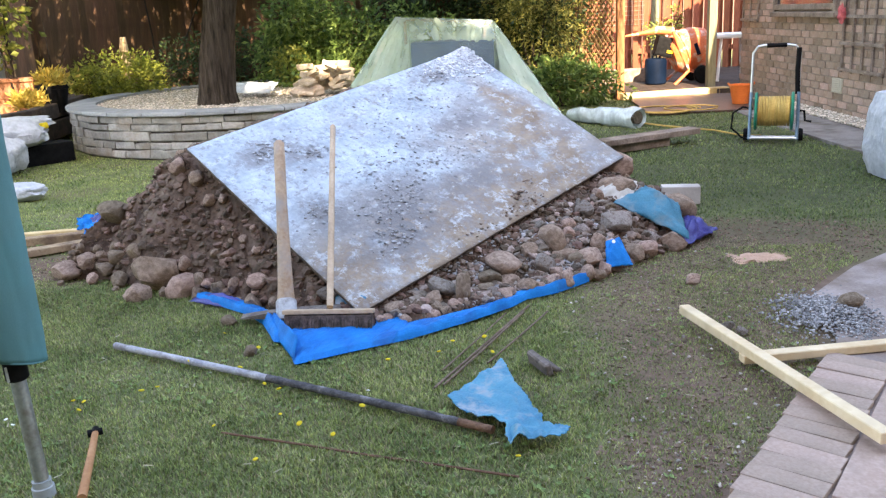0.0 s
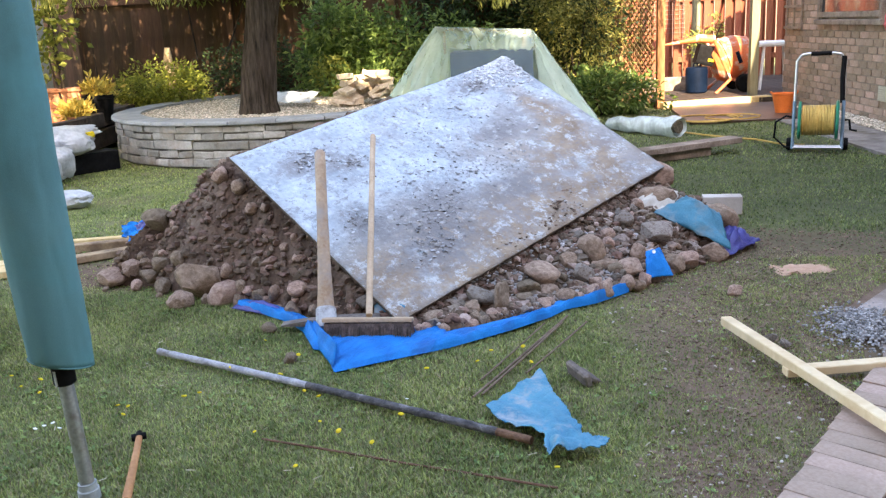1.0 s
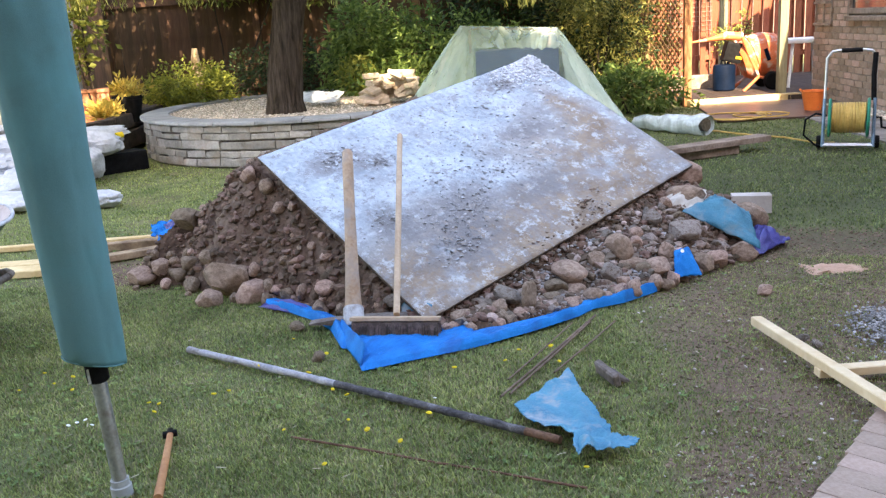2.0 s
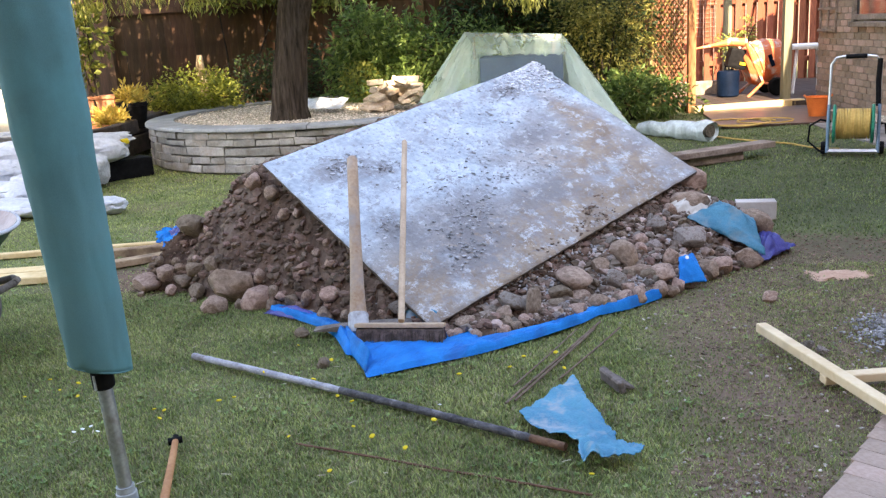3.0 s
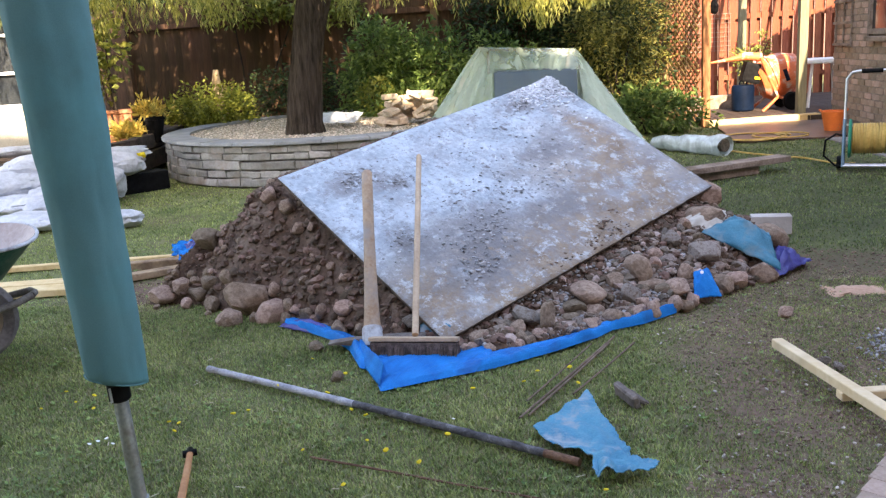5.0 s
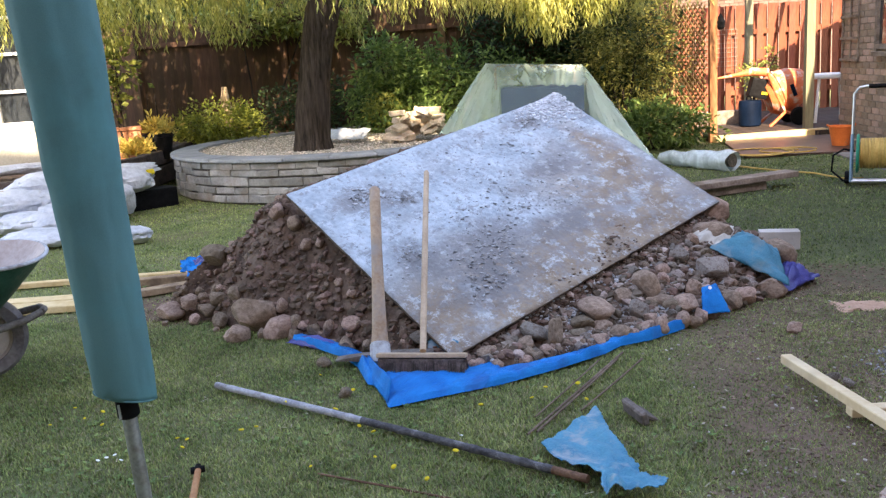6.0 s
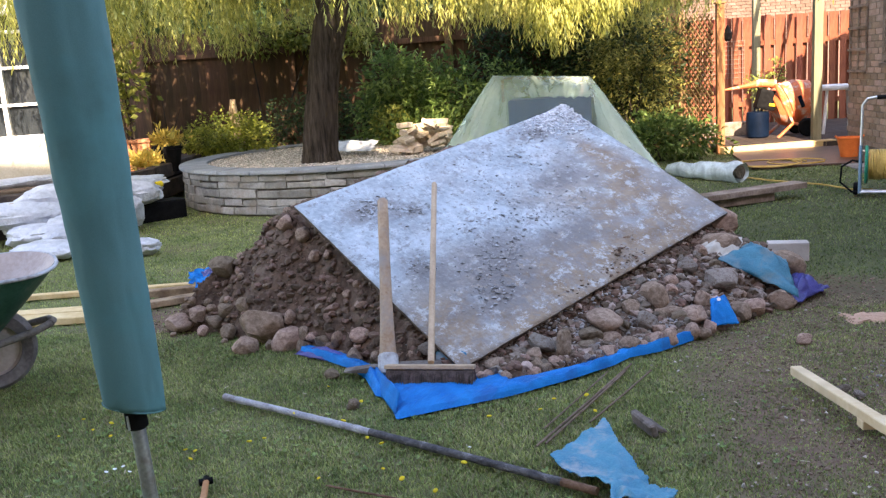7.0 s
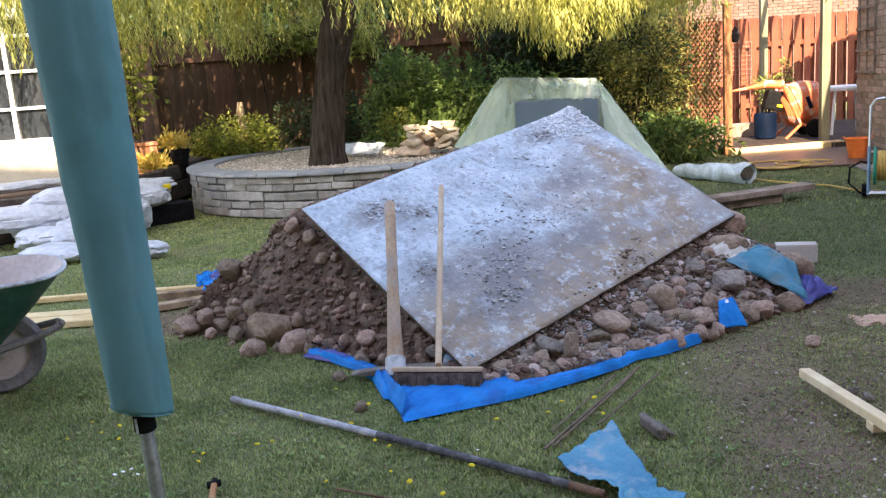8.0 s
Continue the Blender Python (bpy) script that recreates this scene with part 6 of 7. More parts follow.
tube(bm, [(0.245, -0.055, 0.265), (0.26, 0, 0.265), (0.245, 0.055, 0.265)], 0.016, 10)
part("nose_bar", bm, RUSTY_STEEL, barrow, smooth=True)

# ---- timbers by the heap ----
BROWN_TIMBER = mat("earthy_timber", (0.23, 0.145, 0.085), (0.42, 0.30, 0.19), 7, 0.85, 0.4, 60, dirt=(0.12, 0.075, 0.05), dirt_scale=6)
def timber(p, q, wd, h, label, material=OLD_WOOD, z=0.0):
    bm = B()
    beam_between(bm, (*p, z + h / 2), (*q, z + h / 2), wd, h, 0.004)
    return whole("timber", bm, material, label, "timber", "loose timbers")
timber((-3.35, 4.98), (-2.2, 5.16), 0.055, 0.034, "sawn pine timber with earth on its end", PINE)
timber((-2.52, 4.56), (-2.06, 4.86), 0.08, 0.04, "weathered brown timber beside the soil heap", BROWN_TIMBER)
timber((-2.72, 4.84), (-2.14, 5.0), 0.07, 0.05, "weathered timber with a sawn pale end", BROWN_TIMBER)
timber((-3.25, 4.36), (-2.60, 4.44), 0.13, 0.04, "wide new pine board lying on the lawn", PINE)
timber((-3.28, 4.50), (-2.66, 4.58), 0.12, 0.04, "wide new pine board beside another on the lawn", PINE)
timber((1.25, 7.15), (2.17, 7.66), 0.16, 0.05, "old grey plank lying on the lawn", z=0.075)
timber((1.15, 7.15), (1.88, 7.52), 0.13, 0.075, "shorter old sleeper under the plank")

# ---- white sacks beside the planter ----
def sack(p, size, turn, label, tilt=0, seed=0, band=False):
    th = thing("white_sack", label, "sack", group="white sacks")
    bm = B()
    bmesh.ops.create_icosphere(bm, subdivisions=4, radius=1)
    m = pose(p[0], p[1], p[2], tilt, 0, turn)
    for v in bm.verts:
        c = Vector([math.copysign(abs(k) ** 0.62, k) for k in v.co])
        pinch = 1 - 0.20 * abs(c.x) ** 4
        q = Vector((c.x, c.y * (1 - 0.12 * abs(c.x) ** 4), c.z * pinch * (1 - 0.35 * abs(c.y) ** 4)))
        q *= 1 + 0.16 * noise.noise(c * 1.6 + Vector((seed * 3.3, 0, 0))) + 0.10 * noise.noise(c * 4 + Vector((seed, 3, 0))) + 0.06 * abs(noise.noise(c * 8 + Vector((0, seed, 5))))
        q.z *= 1 + 0.18 * noise.noise(Vector((c.x * 3.2, c.y * 6, seed * 1.7)))
        v.co = m @ Vector((q.x * size[0] / 2, q.y * size[1] / 2, size[2] / 2 + q.z * size[2] / 2))
    part("body", bm, WHITE_BAG, th, smooth=True)
    if band:
        bm = B()
        bmesh.ops.create_icosphere(bm, subdivisions=2, radius=1)
        bmesh.ops.transform(bm, matrix=m @ pose(0.02, 0, size[2] * 0.62) @ Matrix.Diagonal((size[0] * 0.13, size[1] * 0.42, size[2] * 0.42, 1)), verts=bm.verts)
        part("label_patch", bm, mat("brown_print", (0.30, 0.23, 0.16), (0.42, 0.34, 0.25), 9, 0.7, 0.1), th, smooth=True)
    return th
sack((-3.26, 6.32, 0.0), (0.46, 0.20, 0.13), 8, "flat white plastic sack lying on the grass", seed=1, band=True)
sack((-3.95, 6.35, 0.0), (0.60, 0.34, 0.14), 5, "long white sack lying on the grass", seed=12)
sack((-3.98, 7.30, 0.0), (0.45, 0.40, 0.30), 70, "stuffed white sack propped against another", seed=2)
sack((-4.12, 7.90, 0.18), (0.85, 0.42, 0.27), 42, "white sack resting on the dark edging box", 8, 3)
sack((-4.45, 7.60, 0.20), (0.85, 0.42, 0.26), 40, "white sack lying on the stack", 6, 4)
sack((-4.30, 8.35, 0.30), (0.90, 0.35, 0.12), 40, "flattened white sack on the stack", 4, 5)
sack((-4.35, 6.95, 0.0), (0.55, 0.40, 0.2), 20, "bulging white sack on the lawn", 0, 6)
sack((-4.75, 7.15, 0.16), (0.85, 0.45, 0.20), 20, "white sack with a torn brown corner", 4, 7, band=True)
sack((-4.05, 6.75, 0.0), (0.30, 0.26, 0.18), 60, "small knotted white sack", 0, 8)
sack((-5.3, 7.5, 0.1), (0.9, 0.45, 0.25), 30, "white sack lying against the raised bed", 0, 9)
sack((-5.5, 8.3, 0.38), (1.1, 0.3, 0.10), 38, "white sack lying on the raised bed's edge", 0, 10)
sack((-4.02, 7.62, 0.0), (0.48, 0.40, 0.34), 60, "stuffed grey-white sack on the lawn", 0, 21)
sack((-4.20, 7.95, 0.20), (0.80, 0.40, 0.24), 48, "white sack slumped over the dark box", 10, 22)
sack((-4.45, 8.25, 0.12), (0.80, 0.40, 0.30), 44, "white sack wedged by the raised bed", 0, 23)
sack((-4.50, 7.30, 0.0), (0.70, 0.45, 0.30), 30, "full white sack at the stack's foot", 0, 24)
sack((-4.15, 7.05, 0.0), (0.40, 0.34, 0.24), 15, "small full white sack on the lawn", 0, 25)
bm = B()
beam_between(bm, (-4.10, 7.98, 0.09), (-3.70, 8.40, 0.09), 0.25, 0.19, 0.01)
whole("dark_box", bm, BLACK, "dark plastic edging box between sacks and planter", "box")
bm = B()
tube(bm, [(-3.78, 8.05, 0.36), (-3.74, 8.1, 0.37)], [0.035, 0.03], 8)
whole("yellow_tag", bm, PETAL, "yellow tag on the white sacks", "tag")

# ---- raised bed of dark sleepers with pots ----
bed = thing("raised_bed", "raised bed edged with dark weathered sleepers", "raised bed", kind="structure")
for p, q, z, h in [((-4.35, 9.2), (-4.58, 11.7), 0.36, 0.16), ((-4.35, 9.2), (-4.75, 7.6), 0.36, 0.14), ((-4.75, 7.6), (-6.4, 6.4), 0.34, 0.14), ((-4.34, 9.2), (-4.58, 11.7), 0.16, 0.2), ((-4.8, 7.6), (-6.4, 6.4), 0.12, 0.24)]:
    bm = B()
    beam_between(bm, (*p, z), (*q, z), 0.12, h, 0.01)
    part("sleeper", bm, mat("dark_sleeper", (0.035, 0.026, 0.022), (0.10, 0.075, 0.06), 8, 0.9, 0.5, 60), bed)
bm = B()
f = bm.faces.new([bm.verts.new((x, y, 0.33)) for x, y in ((-4.4, 9.2), (-4.62, 12.6), (-9, 12.6), (-9, 6.4), (-6.4, 6.45), (-4.8, 7.65))])
part("bed_soil", bm, SOIL, bed)


def pot(x, y, z, r, h, label, material, leaf, n, spread):
    th = thing("plant_pot", label, "potted plant")
    bm = B()
    lathe(bm, [(r * 0.72, 0), (r * 0.98, h * 0.86), (r * 1.06, h * 0.87), (r * 1.06, h), (r * 0.95, h), (r * 0.92, h * 0.9), (0.001, h * 0.9)], 24, pose(x, y, z))
    part("pot", bm, material, th, smooth=True)
    tagged(leaf_cloud("plant", [((x, y, z + h + spread * 0.35), (spread, spread, spread * 0.55))], n, 0.08, leaf, th, int(x * 100) % 50, 0.35, -0.6), kind="stuff")
    return th
pot(-4.42, 9.85, 0.33, 0.17, 0.30, "dark glazed pot with yellow flowering plant", BLACK, LEAF_GOLD, 300, 0.18)
pot(-4.52, 9.45, 0.33, 0.10, 0.10, "small pot of golden spiky foliage", TERRACOTTA, LEAF_GOLD, 520, 0.17)
pot(-5.05, 9.2, 0.33, 0.12, 0.14, "terracotta pot of pale sunlit foliage", TERRACOTTA, LEAF_BRIGHT, 260, 0.2)
trough = thing("terracotta_trough", "terracotta trough standing in the raised bed", "planter")
bm = B()
box(bm, (-4.95, 10.0, 0.60), (0.55, 0.2, 0.2), (0, 0, 5), 0.02)
part("body", bm, TERRACOTTA, trough)
bm = B()
box(bm, (-4.95, 10.0, 0.70), (0.60, 0.25, 0.04), (0, 0, 5), 0.01)
part("rim", bm, TERRACOTTA, trough)
bm = B()
box(bm, (-4.95, 10.0, 0.42), (0.4, 0.16, 0.18), (0, 0, 5), 0.01)
part("base", bm, TERRACOTTA, trough)
tw = thing("bare_sapling", "bare young tree with thin forked twigs", "tree")
twigs(tw, (-4.5, 10.1, 0.3), [(-4.52, 10.1, 1.35), (-4.3, 10.1, 1.05), (-4.6, 10.1, 1.1)], 0.014)

# ---- white garden room at the left ----
room = thing("garden_room", "cream garden room with white leaded windows", "building", kind="structure")
rm = pose(-5.49, 9.288, 0, 0, 0, 12)
bm = B()
box(bm, (-2.0, 0.1, 0.42), (4.0, 0.16, 0.84), (0, 0, 0), 0.004, rm)
part("wall", bm, CREAM, room)
bm = B()
box(bm, (-2.0, 0.12, 2.45), (4.0, 0.16, 0.5), (0, 0, 0), 0.004, rm)
part("fascia", bm, WHITE_PAINT, room)
for i in range(9):
    bm = B()
    box(bm, (-0.03 - i * 0.46, 0.1, 1.52), (0.05, 0.09, 1.38), (0, 0, 0), 0.004, rm)
    part("mullion", bm, WHITE_PAINT, room)
    if i < 8:
        bm = B()
        box(bm, (-0.26 - i * 0.46, 0.12, 1.52), (0.41, 0.01, 1.38), (0, 0, 0), 0, rm)
        part("pane", bm, PANE, room)
for z in (0.86, 1.22, 1.63, 2.02):
    bm = B()
    box(bm, (-2.0, 0.09, z), (4.0, 0.05, 0.035), (0, 0, 0), 0.003, rm)
    part("glazing_bar", bm, WHITE_PAINT, room)
bm = B()
box(bm, (-0.03, 1.6, 1.25), (0.05, 2.9, 2.7), (0, 0, 0), 0.004, rm)
part("side_wall", bm, CREAM, room)

# ---- covered stack and broken slabs ----
stack = thing("covered_stack", "dark stack under a sheet of greenish polythene", "covered stack")
bm = B()
box(bm, (0.085, 9.02, 0.455), (0.82, 0.58, 0.95), (0, 0, -2), 0.02)
part("stack", bm, DARK_BOX, stack, "dark blue-grey boxes")
bm = B()
tube(bm, [(-0.49, 9.27, 1.16), (0.5, 9.22, 1.09)], 0.015, 8)
for x, z in ((-0.40, 1.15), (0.42, 1.09)):
    tube(bm, [(x, 9.24, 0.9), (x, 9.25, z)], 0.015, 8)
part("ridge_pole", bm, OLD_WOOD, stack)
RIDGE_L, RIDGE_R = Vector((-0.495, 9.25, 1.187)), Vector((0.505, 9.2, 1.112))
EDGE_L, EDGE_R = Vector((-0.335, 8.71, 0.967)), Vector((0.50, 8.69, 0.915))
FOOT_L, FOOT_R = Vector((-0.40, 8.62, 0.015)), Vector((0.60, 8.60, 0.015))
WING_L, WING_R = Vector((-1.36, 8.85, 0.015)), Vector((1.24, 8.62, 0.015))
BACK_L, BACK_R = Vector((-1.25, 10.2, 0.015)), Vector((1.3, 10.2, 0.015))


def film_panel(name, a, b, c, d, deep, seed, material, sag=0.0):
    """A slack sheet of film between four corners, creased along its fall from a-b down to d-c."""
    nrm = (b - a).cross(d - a).normalized()
    bm = B()

    def at(u, v):
        p = a.lerp(b, u).lerp(d.lerp(c, u), v)
        fan = (u - 0.5) * (1 + 0.8 * v)
        ridge = abs(noise.noise((fan * 7, v * 0.9, seed))) + 0.45 * abs(noise.noise((fan * 13 + v * 2.5, v * 1.3, seed + 5))) + 0.15 * abs(noise.noise((fan * 9 + v * 6, v * 5 - u * 4, seed + 8)))
        hold = min(1.0, 6 * u, 6 * (1 - u), 8 * v)
        return p + nrm * (deep * (ridge - 0.3) * hold - sag * math.sin(math.pi * u) * math.sin(math.pi * v))
    surface(bm, 56, 36, at)
    part(name, bm, material, stack, smooth=True).visible_shadow = False


film_panel("sheet_top", RIDGE_L, RIDGE_R, EDGE_R, EDGE_L, 0.07, 1, POLY, 0.04)
film_panel("sheet_front", EDGE_L, EDGE_R, FOOT_R, FOOT_L, 0.02, 2, POLY_CLING)
film_panel("sheet_wing", RIDGE_L, EDGE_L, FOOT_L, WING_L, 0.11, 3, POLY, 0.03)
film_panel("sheet_wing", EDGE_R, RIDGE_R, WING_R, FOOT_R, 0.11, 4, POLY, 0.03)
film_panel("sheet_back", RIDGE_R, RIDGE_L, BACK_L, BACK_R, 0.05, 5, POLY)
film_panel("sheet_end", RIDGE_L, RIDGE_L + Vector((0, 0.02, 0)), BACK_L, WING_L, 0.05, 6, POLY)
film_panel("sheet_end", RIDGE_R + Vector((0, 0.02, 0)), RIDGE_R, WING_R, BACK_R, 0.05, 7, POLY)

rs = random.Random(31)
LOG = mat("pale_broken_slab", (0.42, 0.32, 0.22), (0.66, 0.55, 0.43), 7, 0.9, 0.4, 50, random_ob=0.2)
for i in range(28):
    x, y, z = rs.uniform(-1.55, -0.95), rs.uniform(9.2, 9.7), 0.45 + 0.05 * (i // 5)
    bm = B()
    box(bm, (0, 0, 0.03), (rs.uniform(0.10, 0.26), rs.uniform(0.10, 0.18), rs.uniform(0.035, 0.075)), (0, 0, 0), 0.008)
    for v in bm.verts:
        v.co *= 1 + 0.15 * noise.noise(v.co * 5 + Vector((i, 0, 0)))
    ob = whole("broken_slab", bm, LOG, "pale broken stone slab stacked on the planter", "slab", "broken slabs")
    ob.matrix_world = pose(x, y, z, rs.uniform(-28, 28), rs.uniform(-28, 28), rs.uniform(0, 180))

cloth("white_sheet", "crumpled white plastic sheet lying on the planter", [(-2.5, 9.72, 0.46), (-1.9, 9.42, 0.46), (-1.85, 9.75, 0.55), (-2.45, 10.0, 0.55)], 0.02, WHITE_BAG, 33)
# roll of polythene on the lawn
roll = thing("polythene_roll", "loose roll of clear polythene lying on the lawn", "plastic roll")
bm = B()
rd = (Vector((1.92, 8.72, 0.1)) - Vector((1.32, 9.55, 0.1)))
tube(bm, [Vector((1.32, 9.55, 0.06)) + rd * k + Vector((0, 0, 0.035 * k)) for k in (0, 0.1, 0.2, 0.3, 0.4, 0.5, 0.6, 0.7, 0.8, 0.87, 0.93, 1.0)], [0.05, 0.06, 0.07, 0.08, 0.085, 0.09, 0.093, 0.096, 0.10, 0.104, 0.104, 0.10], 24, False)
for v in bm.verts:
    v.co += Vector((noise.noise(v.co * 9), noise.noise(v.co * 9 + Vector((5, 0, 0))), noise.noise(v.co * 9 + Vector((0, 5, 0))))) * 0.036
part("film", bm, POLY_ROLL, roll, smooth=True)
bm = B()
pe = Vector((1.92, 8.72, 0.095))
tube(bm, [pe - rd.normalized() * 0.5, pe - rd.normalized() * 0.015], [0.05, 0.065], 20)
part("core", bm, mat("dark_core", (0.05, 0.045, 0.035), (0.14, 0.12, 0.09), 30, 0.9, 0.3), roll, smooth=True)

# ---- hose trolley ----
reel = thing("hose_trolley", "green hose trolley wound with yellow hose", "hose reel", (2.79, 7.46, 0))
reel.rotation_euler = (0, 0, radians(-20))
W2 = 0.19
for s in (-1, 1):
    bm = B()
    tube(bm, [(W2 * s, 0.0, 0.05), (W2 * s, 0.03, 0.35), (W2 * s * 0.98, 0.06, 0.745), (W2 * s * 0.80, 0.065, 0.795)], 0.012, 10)
    part("side_tube", bm, CHROME, reel, smooth=True)
    bm = B()
    tube(bm, [(W2 * s, -0.10, 0.03), (W2 * s, -0.02, 0.42)], 0.014, 10)
    part("front_leg", bm, REEL_BLUE, reel, smooth=True)
    bm = B()
    lathe(bm, [(0.02, -0.012), (0.155, -0.012), (0.165, 0.0), (0.155, 0.012), (0.02, 0.012)], 32, pose(0.145 * s, -0.01, 0.26, 0, 90, 0))
    part("flange", bm, REEL_GREEN, reel, smooth=True)
    bm = B()
    lathe(bm, [(0.01, -0.02), (0.05, -0.02), (0.055, 0), (0.05, 0.02), (0.01, 0.02)], 20, pose((W2 + 0.03) * s, 0.02, 0.055, 0, 90, 0))
    part("wheel", bm, BLACK, reel, smooth=True)
bm = B()
tube(bm, [(-W2 * 0.8, 0.065, 0.795), (-W2 * 0.5, 0.066, 0.805), (W2 * 0.5, 0.066, 0.805), (W2 * 0.8, 0.065, 0.795)], 0.012, 10)
part("handle", bm, CHROME, reel, smooth=True)
bm = B()
tube(bm, [(-W2 * 0.42, 0.066, 0.805), (W2 * 0.42, 0.066, 0.805)], 0.018, 10)
part("grip", bm, BLACK, reel, smooth=True)
for y in (-0.10, -0.02):
    bm = B()
    tube(bm, [(-W2, y, 0.04), (W2, y, 0.04)], 0.012, 10)
    part("cross_tube", bm, CHROME, reel, smooth=True)
bm = B()
tube(bm, [(W2 * 0.93, 0.05, 0.78), (W2 * 0.9, 0.02, 0.6), (W2 * 0.95, 0.0, 0.4)], 0.02, 8)
part("strap", bm, BLACK, reel, smooth=True)
for i in range(13):
    bm = B()
    xx = -0.118 + i * 0.0197
    tube(bm, [(xx + 0.004 * math.sin(a * 1.5 + i), -0.01 + 0.118 * math.cos(a), 0.26 + 0.118 * math.sin(a)) for a in (2 * math.pi * k / 28 for k in range(29))], 0.0105, 6, False)
    part("hose_coil", bm, YELLOW_HOSE, reel, smooth=True)
bm = B()
lathe(bm, [(0.105, -0.12), (0.105, 0.12)], 24, pose(0, -0.01, 0.26, 0, 90, 0))
part("drum", bm, YELLOW_HOSE, reel, smooth=True)
bm = B()
tube(bm, [(-0.17, -0.02, 0.28), (-0.25, -0.04, 0.30), (-0.33, -0.05, 0.25), (-0.34, -0.05, 0.12), (-0.25, -0.06, 0.04), (-0.15, -0.06, 0.03)], 0.009, 8)
part("feed_hose", bm, BLACK, reel, smooth=True)
bm = B()
tube(bm, [(W2 + 0.01, -0.01, 0.26), (W2 + 0.05, -0.01, 0.26), (W2 + 0.06, -0.02, 0.18), (W2 + 0.11, -0.02, 0.17)], 0.01, 8)
part("crank", bm, BLACK, reel, smooth=True)

hose = thing("garden_hose", "yellow hose trailing in loops over grass and paving", "hose")
bm = B()
tube(bm, [(1.98, 8.95, 0.015), (2.15, 8.6, 0.018), (2.3, 8.4, 0.018), (2.5, 8.15, 0.018), (2.62, 7.75, 0.02), (2.70, 7.5, 0.05)], 0.009, 6)
part("run", bm, YELLOW_HOSE, hose, smooth=True)
bm = B()
tube(bm, [(2.45 + (0.42 - 0.02 * k / 8) * math.cos(k * 0.3), 9.9 + 0.32 * math.sin(k * 0.3) + 0.03 * math.sin(k * 0.11), 0.03 + 0.003 * math.sin(k)) for k in range(44)], 0.009, 6)
part("loop", bm, YELLOW_HOSE, hose, smooth=True)
bm = B()
tube(bm, [(2.75 + 0.3 * math.cos(k * 0.3), 9.85 + 0.25 * math.sin(k * 0.3), 0.04) for k in range(20)], 0.009, 6)
part("loop", bm, YELLOW_HOSE, hose, smooth=True)

# orange tub
tub = thing("orange_tub", "orange flexible builder's tub on the paving", "bucket", (3.42, 10.2, 0.02))
tub.scale = (0.78, 0.78, 0.80)
bm = B()
lathe(bm, [(0.115, 0.0), (0.165, 0.255), (0.178, 0.262), (0.178, 0.275), (0.16, 0.275), (0.112, 0.012), (0.001, 0.012)], 30)
part("body", bm, TUB, tub, smooth=True)
for s in (-1, 1):
    bm = B()
    tube(bm, [(0.165 * s, -0.06, 0.268), (0.185 * s, -0.05, 0.29), (0.19 * s, 0, 0.30), (0.185 * s, 0.05, 0.29), (0.165 * s, 0.06, 0.268)], 0.008, 8)
    part("handle", bm, TUB, tub, smooth=True)

# white bulk bag at the patio's side
bm = B()
bmesh.ops.create_cube(bm, size=2)
bmesh.ops.subdivide_edges(bm, edges=bm.edges[:], cuts=14, use_grid_fill=True)
for v in bm.verts:
    c = v.co.copy()
    q = Vector((c.x * (1 - 0.13 * abs(c.y) ** 4), c.y * (1 - 0.13 * abs(c.x) ** 4), c.z))
    k = 1 + 0.07 * noise.noise(c * 1.5) + 0.05 * noise.noise(c * 4)
    bulge = 1 - 0.10 * (c.z + 0.2) ** 2 - (0.16 * max(0, c.z - 0.6) ** 1.2)
    top = 0.30 + c.z * 0.29 - (0.07 * (c.x ** 2 + c.y ** 2) * (0.5 if c.z > 0.98 else 0))
    v.co = Vector((3.27 + q.x * 0.44 * k * bulge, 5.65 + q.y * 0.42 * k * bulge, max(0.0, top + 0.02 * noise.noise(c * 3) * (c.z > -0.9))))
bag = thing("bulk_bag", "full white woven bulk bag on the lawn's edge", "bag")
part("body", bm, WHITE_BAG, bag, smooth=True)

# ---- on the deck: mixer, drum, table ----
mixer = thing("cement_mixer", "orange cement mixer with splashed drum on a stand", "cement mixer", (3.36, 12.75, 0.065))
mixer.scale = (1.05, 1.05, 1.05)
mixer.rotation_euler = (0, 0, radians(0))
dm = pose(0.16, 0, 0.46, 0, 70, 0) @ pose(0, 0, -0.28)
bm = B()
lathe(bm, [(0.10, -0.02), (0.22, 0.0), (0.285, 0.08), (0.29, 0.26), (0.275, 0.34), (0.19, 0.52), (0.18, 0.53), (0.17, 0.52), (0.16, 0.4)], 32, dm)
drum = part("drum", bm, ORANGE, mixer, "orange drum splashed with cement", True)
bm = B()
lathe(bm, [(0.291, 0.15), (0.302, 0.155), (0.302, 0.185), (0.291, 0.19)], 32, dm)
part("ring_gear", bm, ORANGE, drum, smooth=True)
bm = B()
box(bm, (0.17, -0.29, 0.46), (0.05, 0.012, 0.16), (0, -20, 0), 0.004)
part("stripe", bm, NAVY, drum, "dark blue maker's stripe")
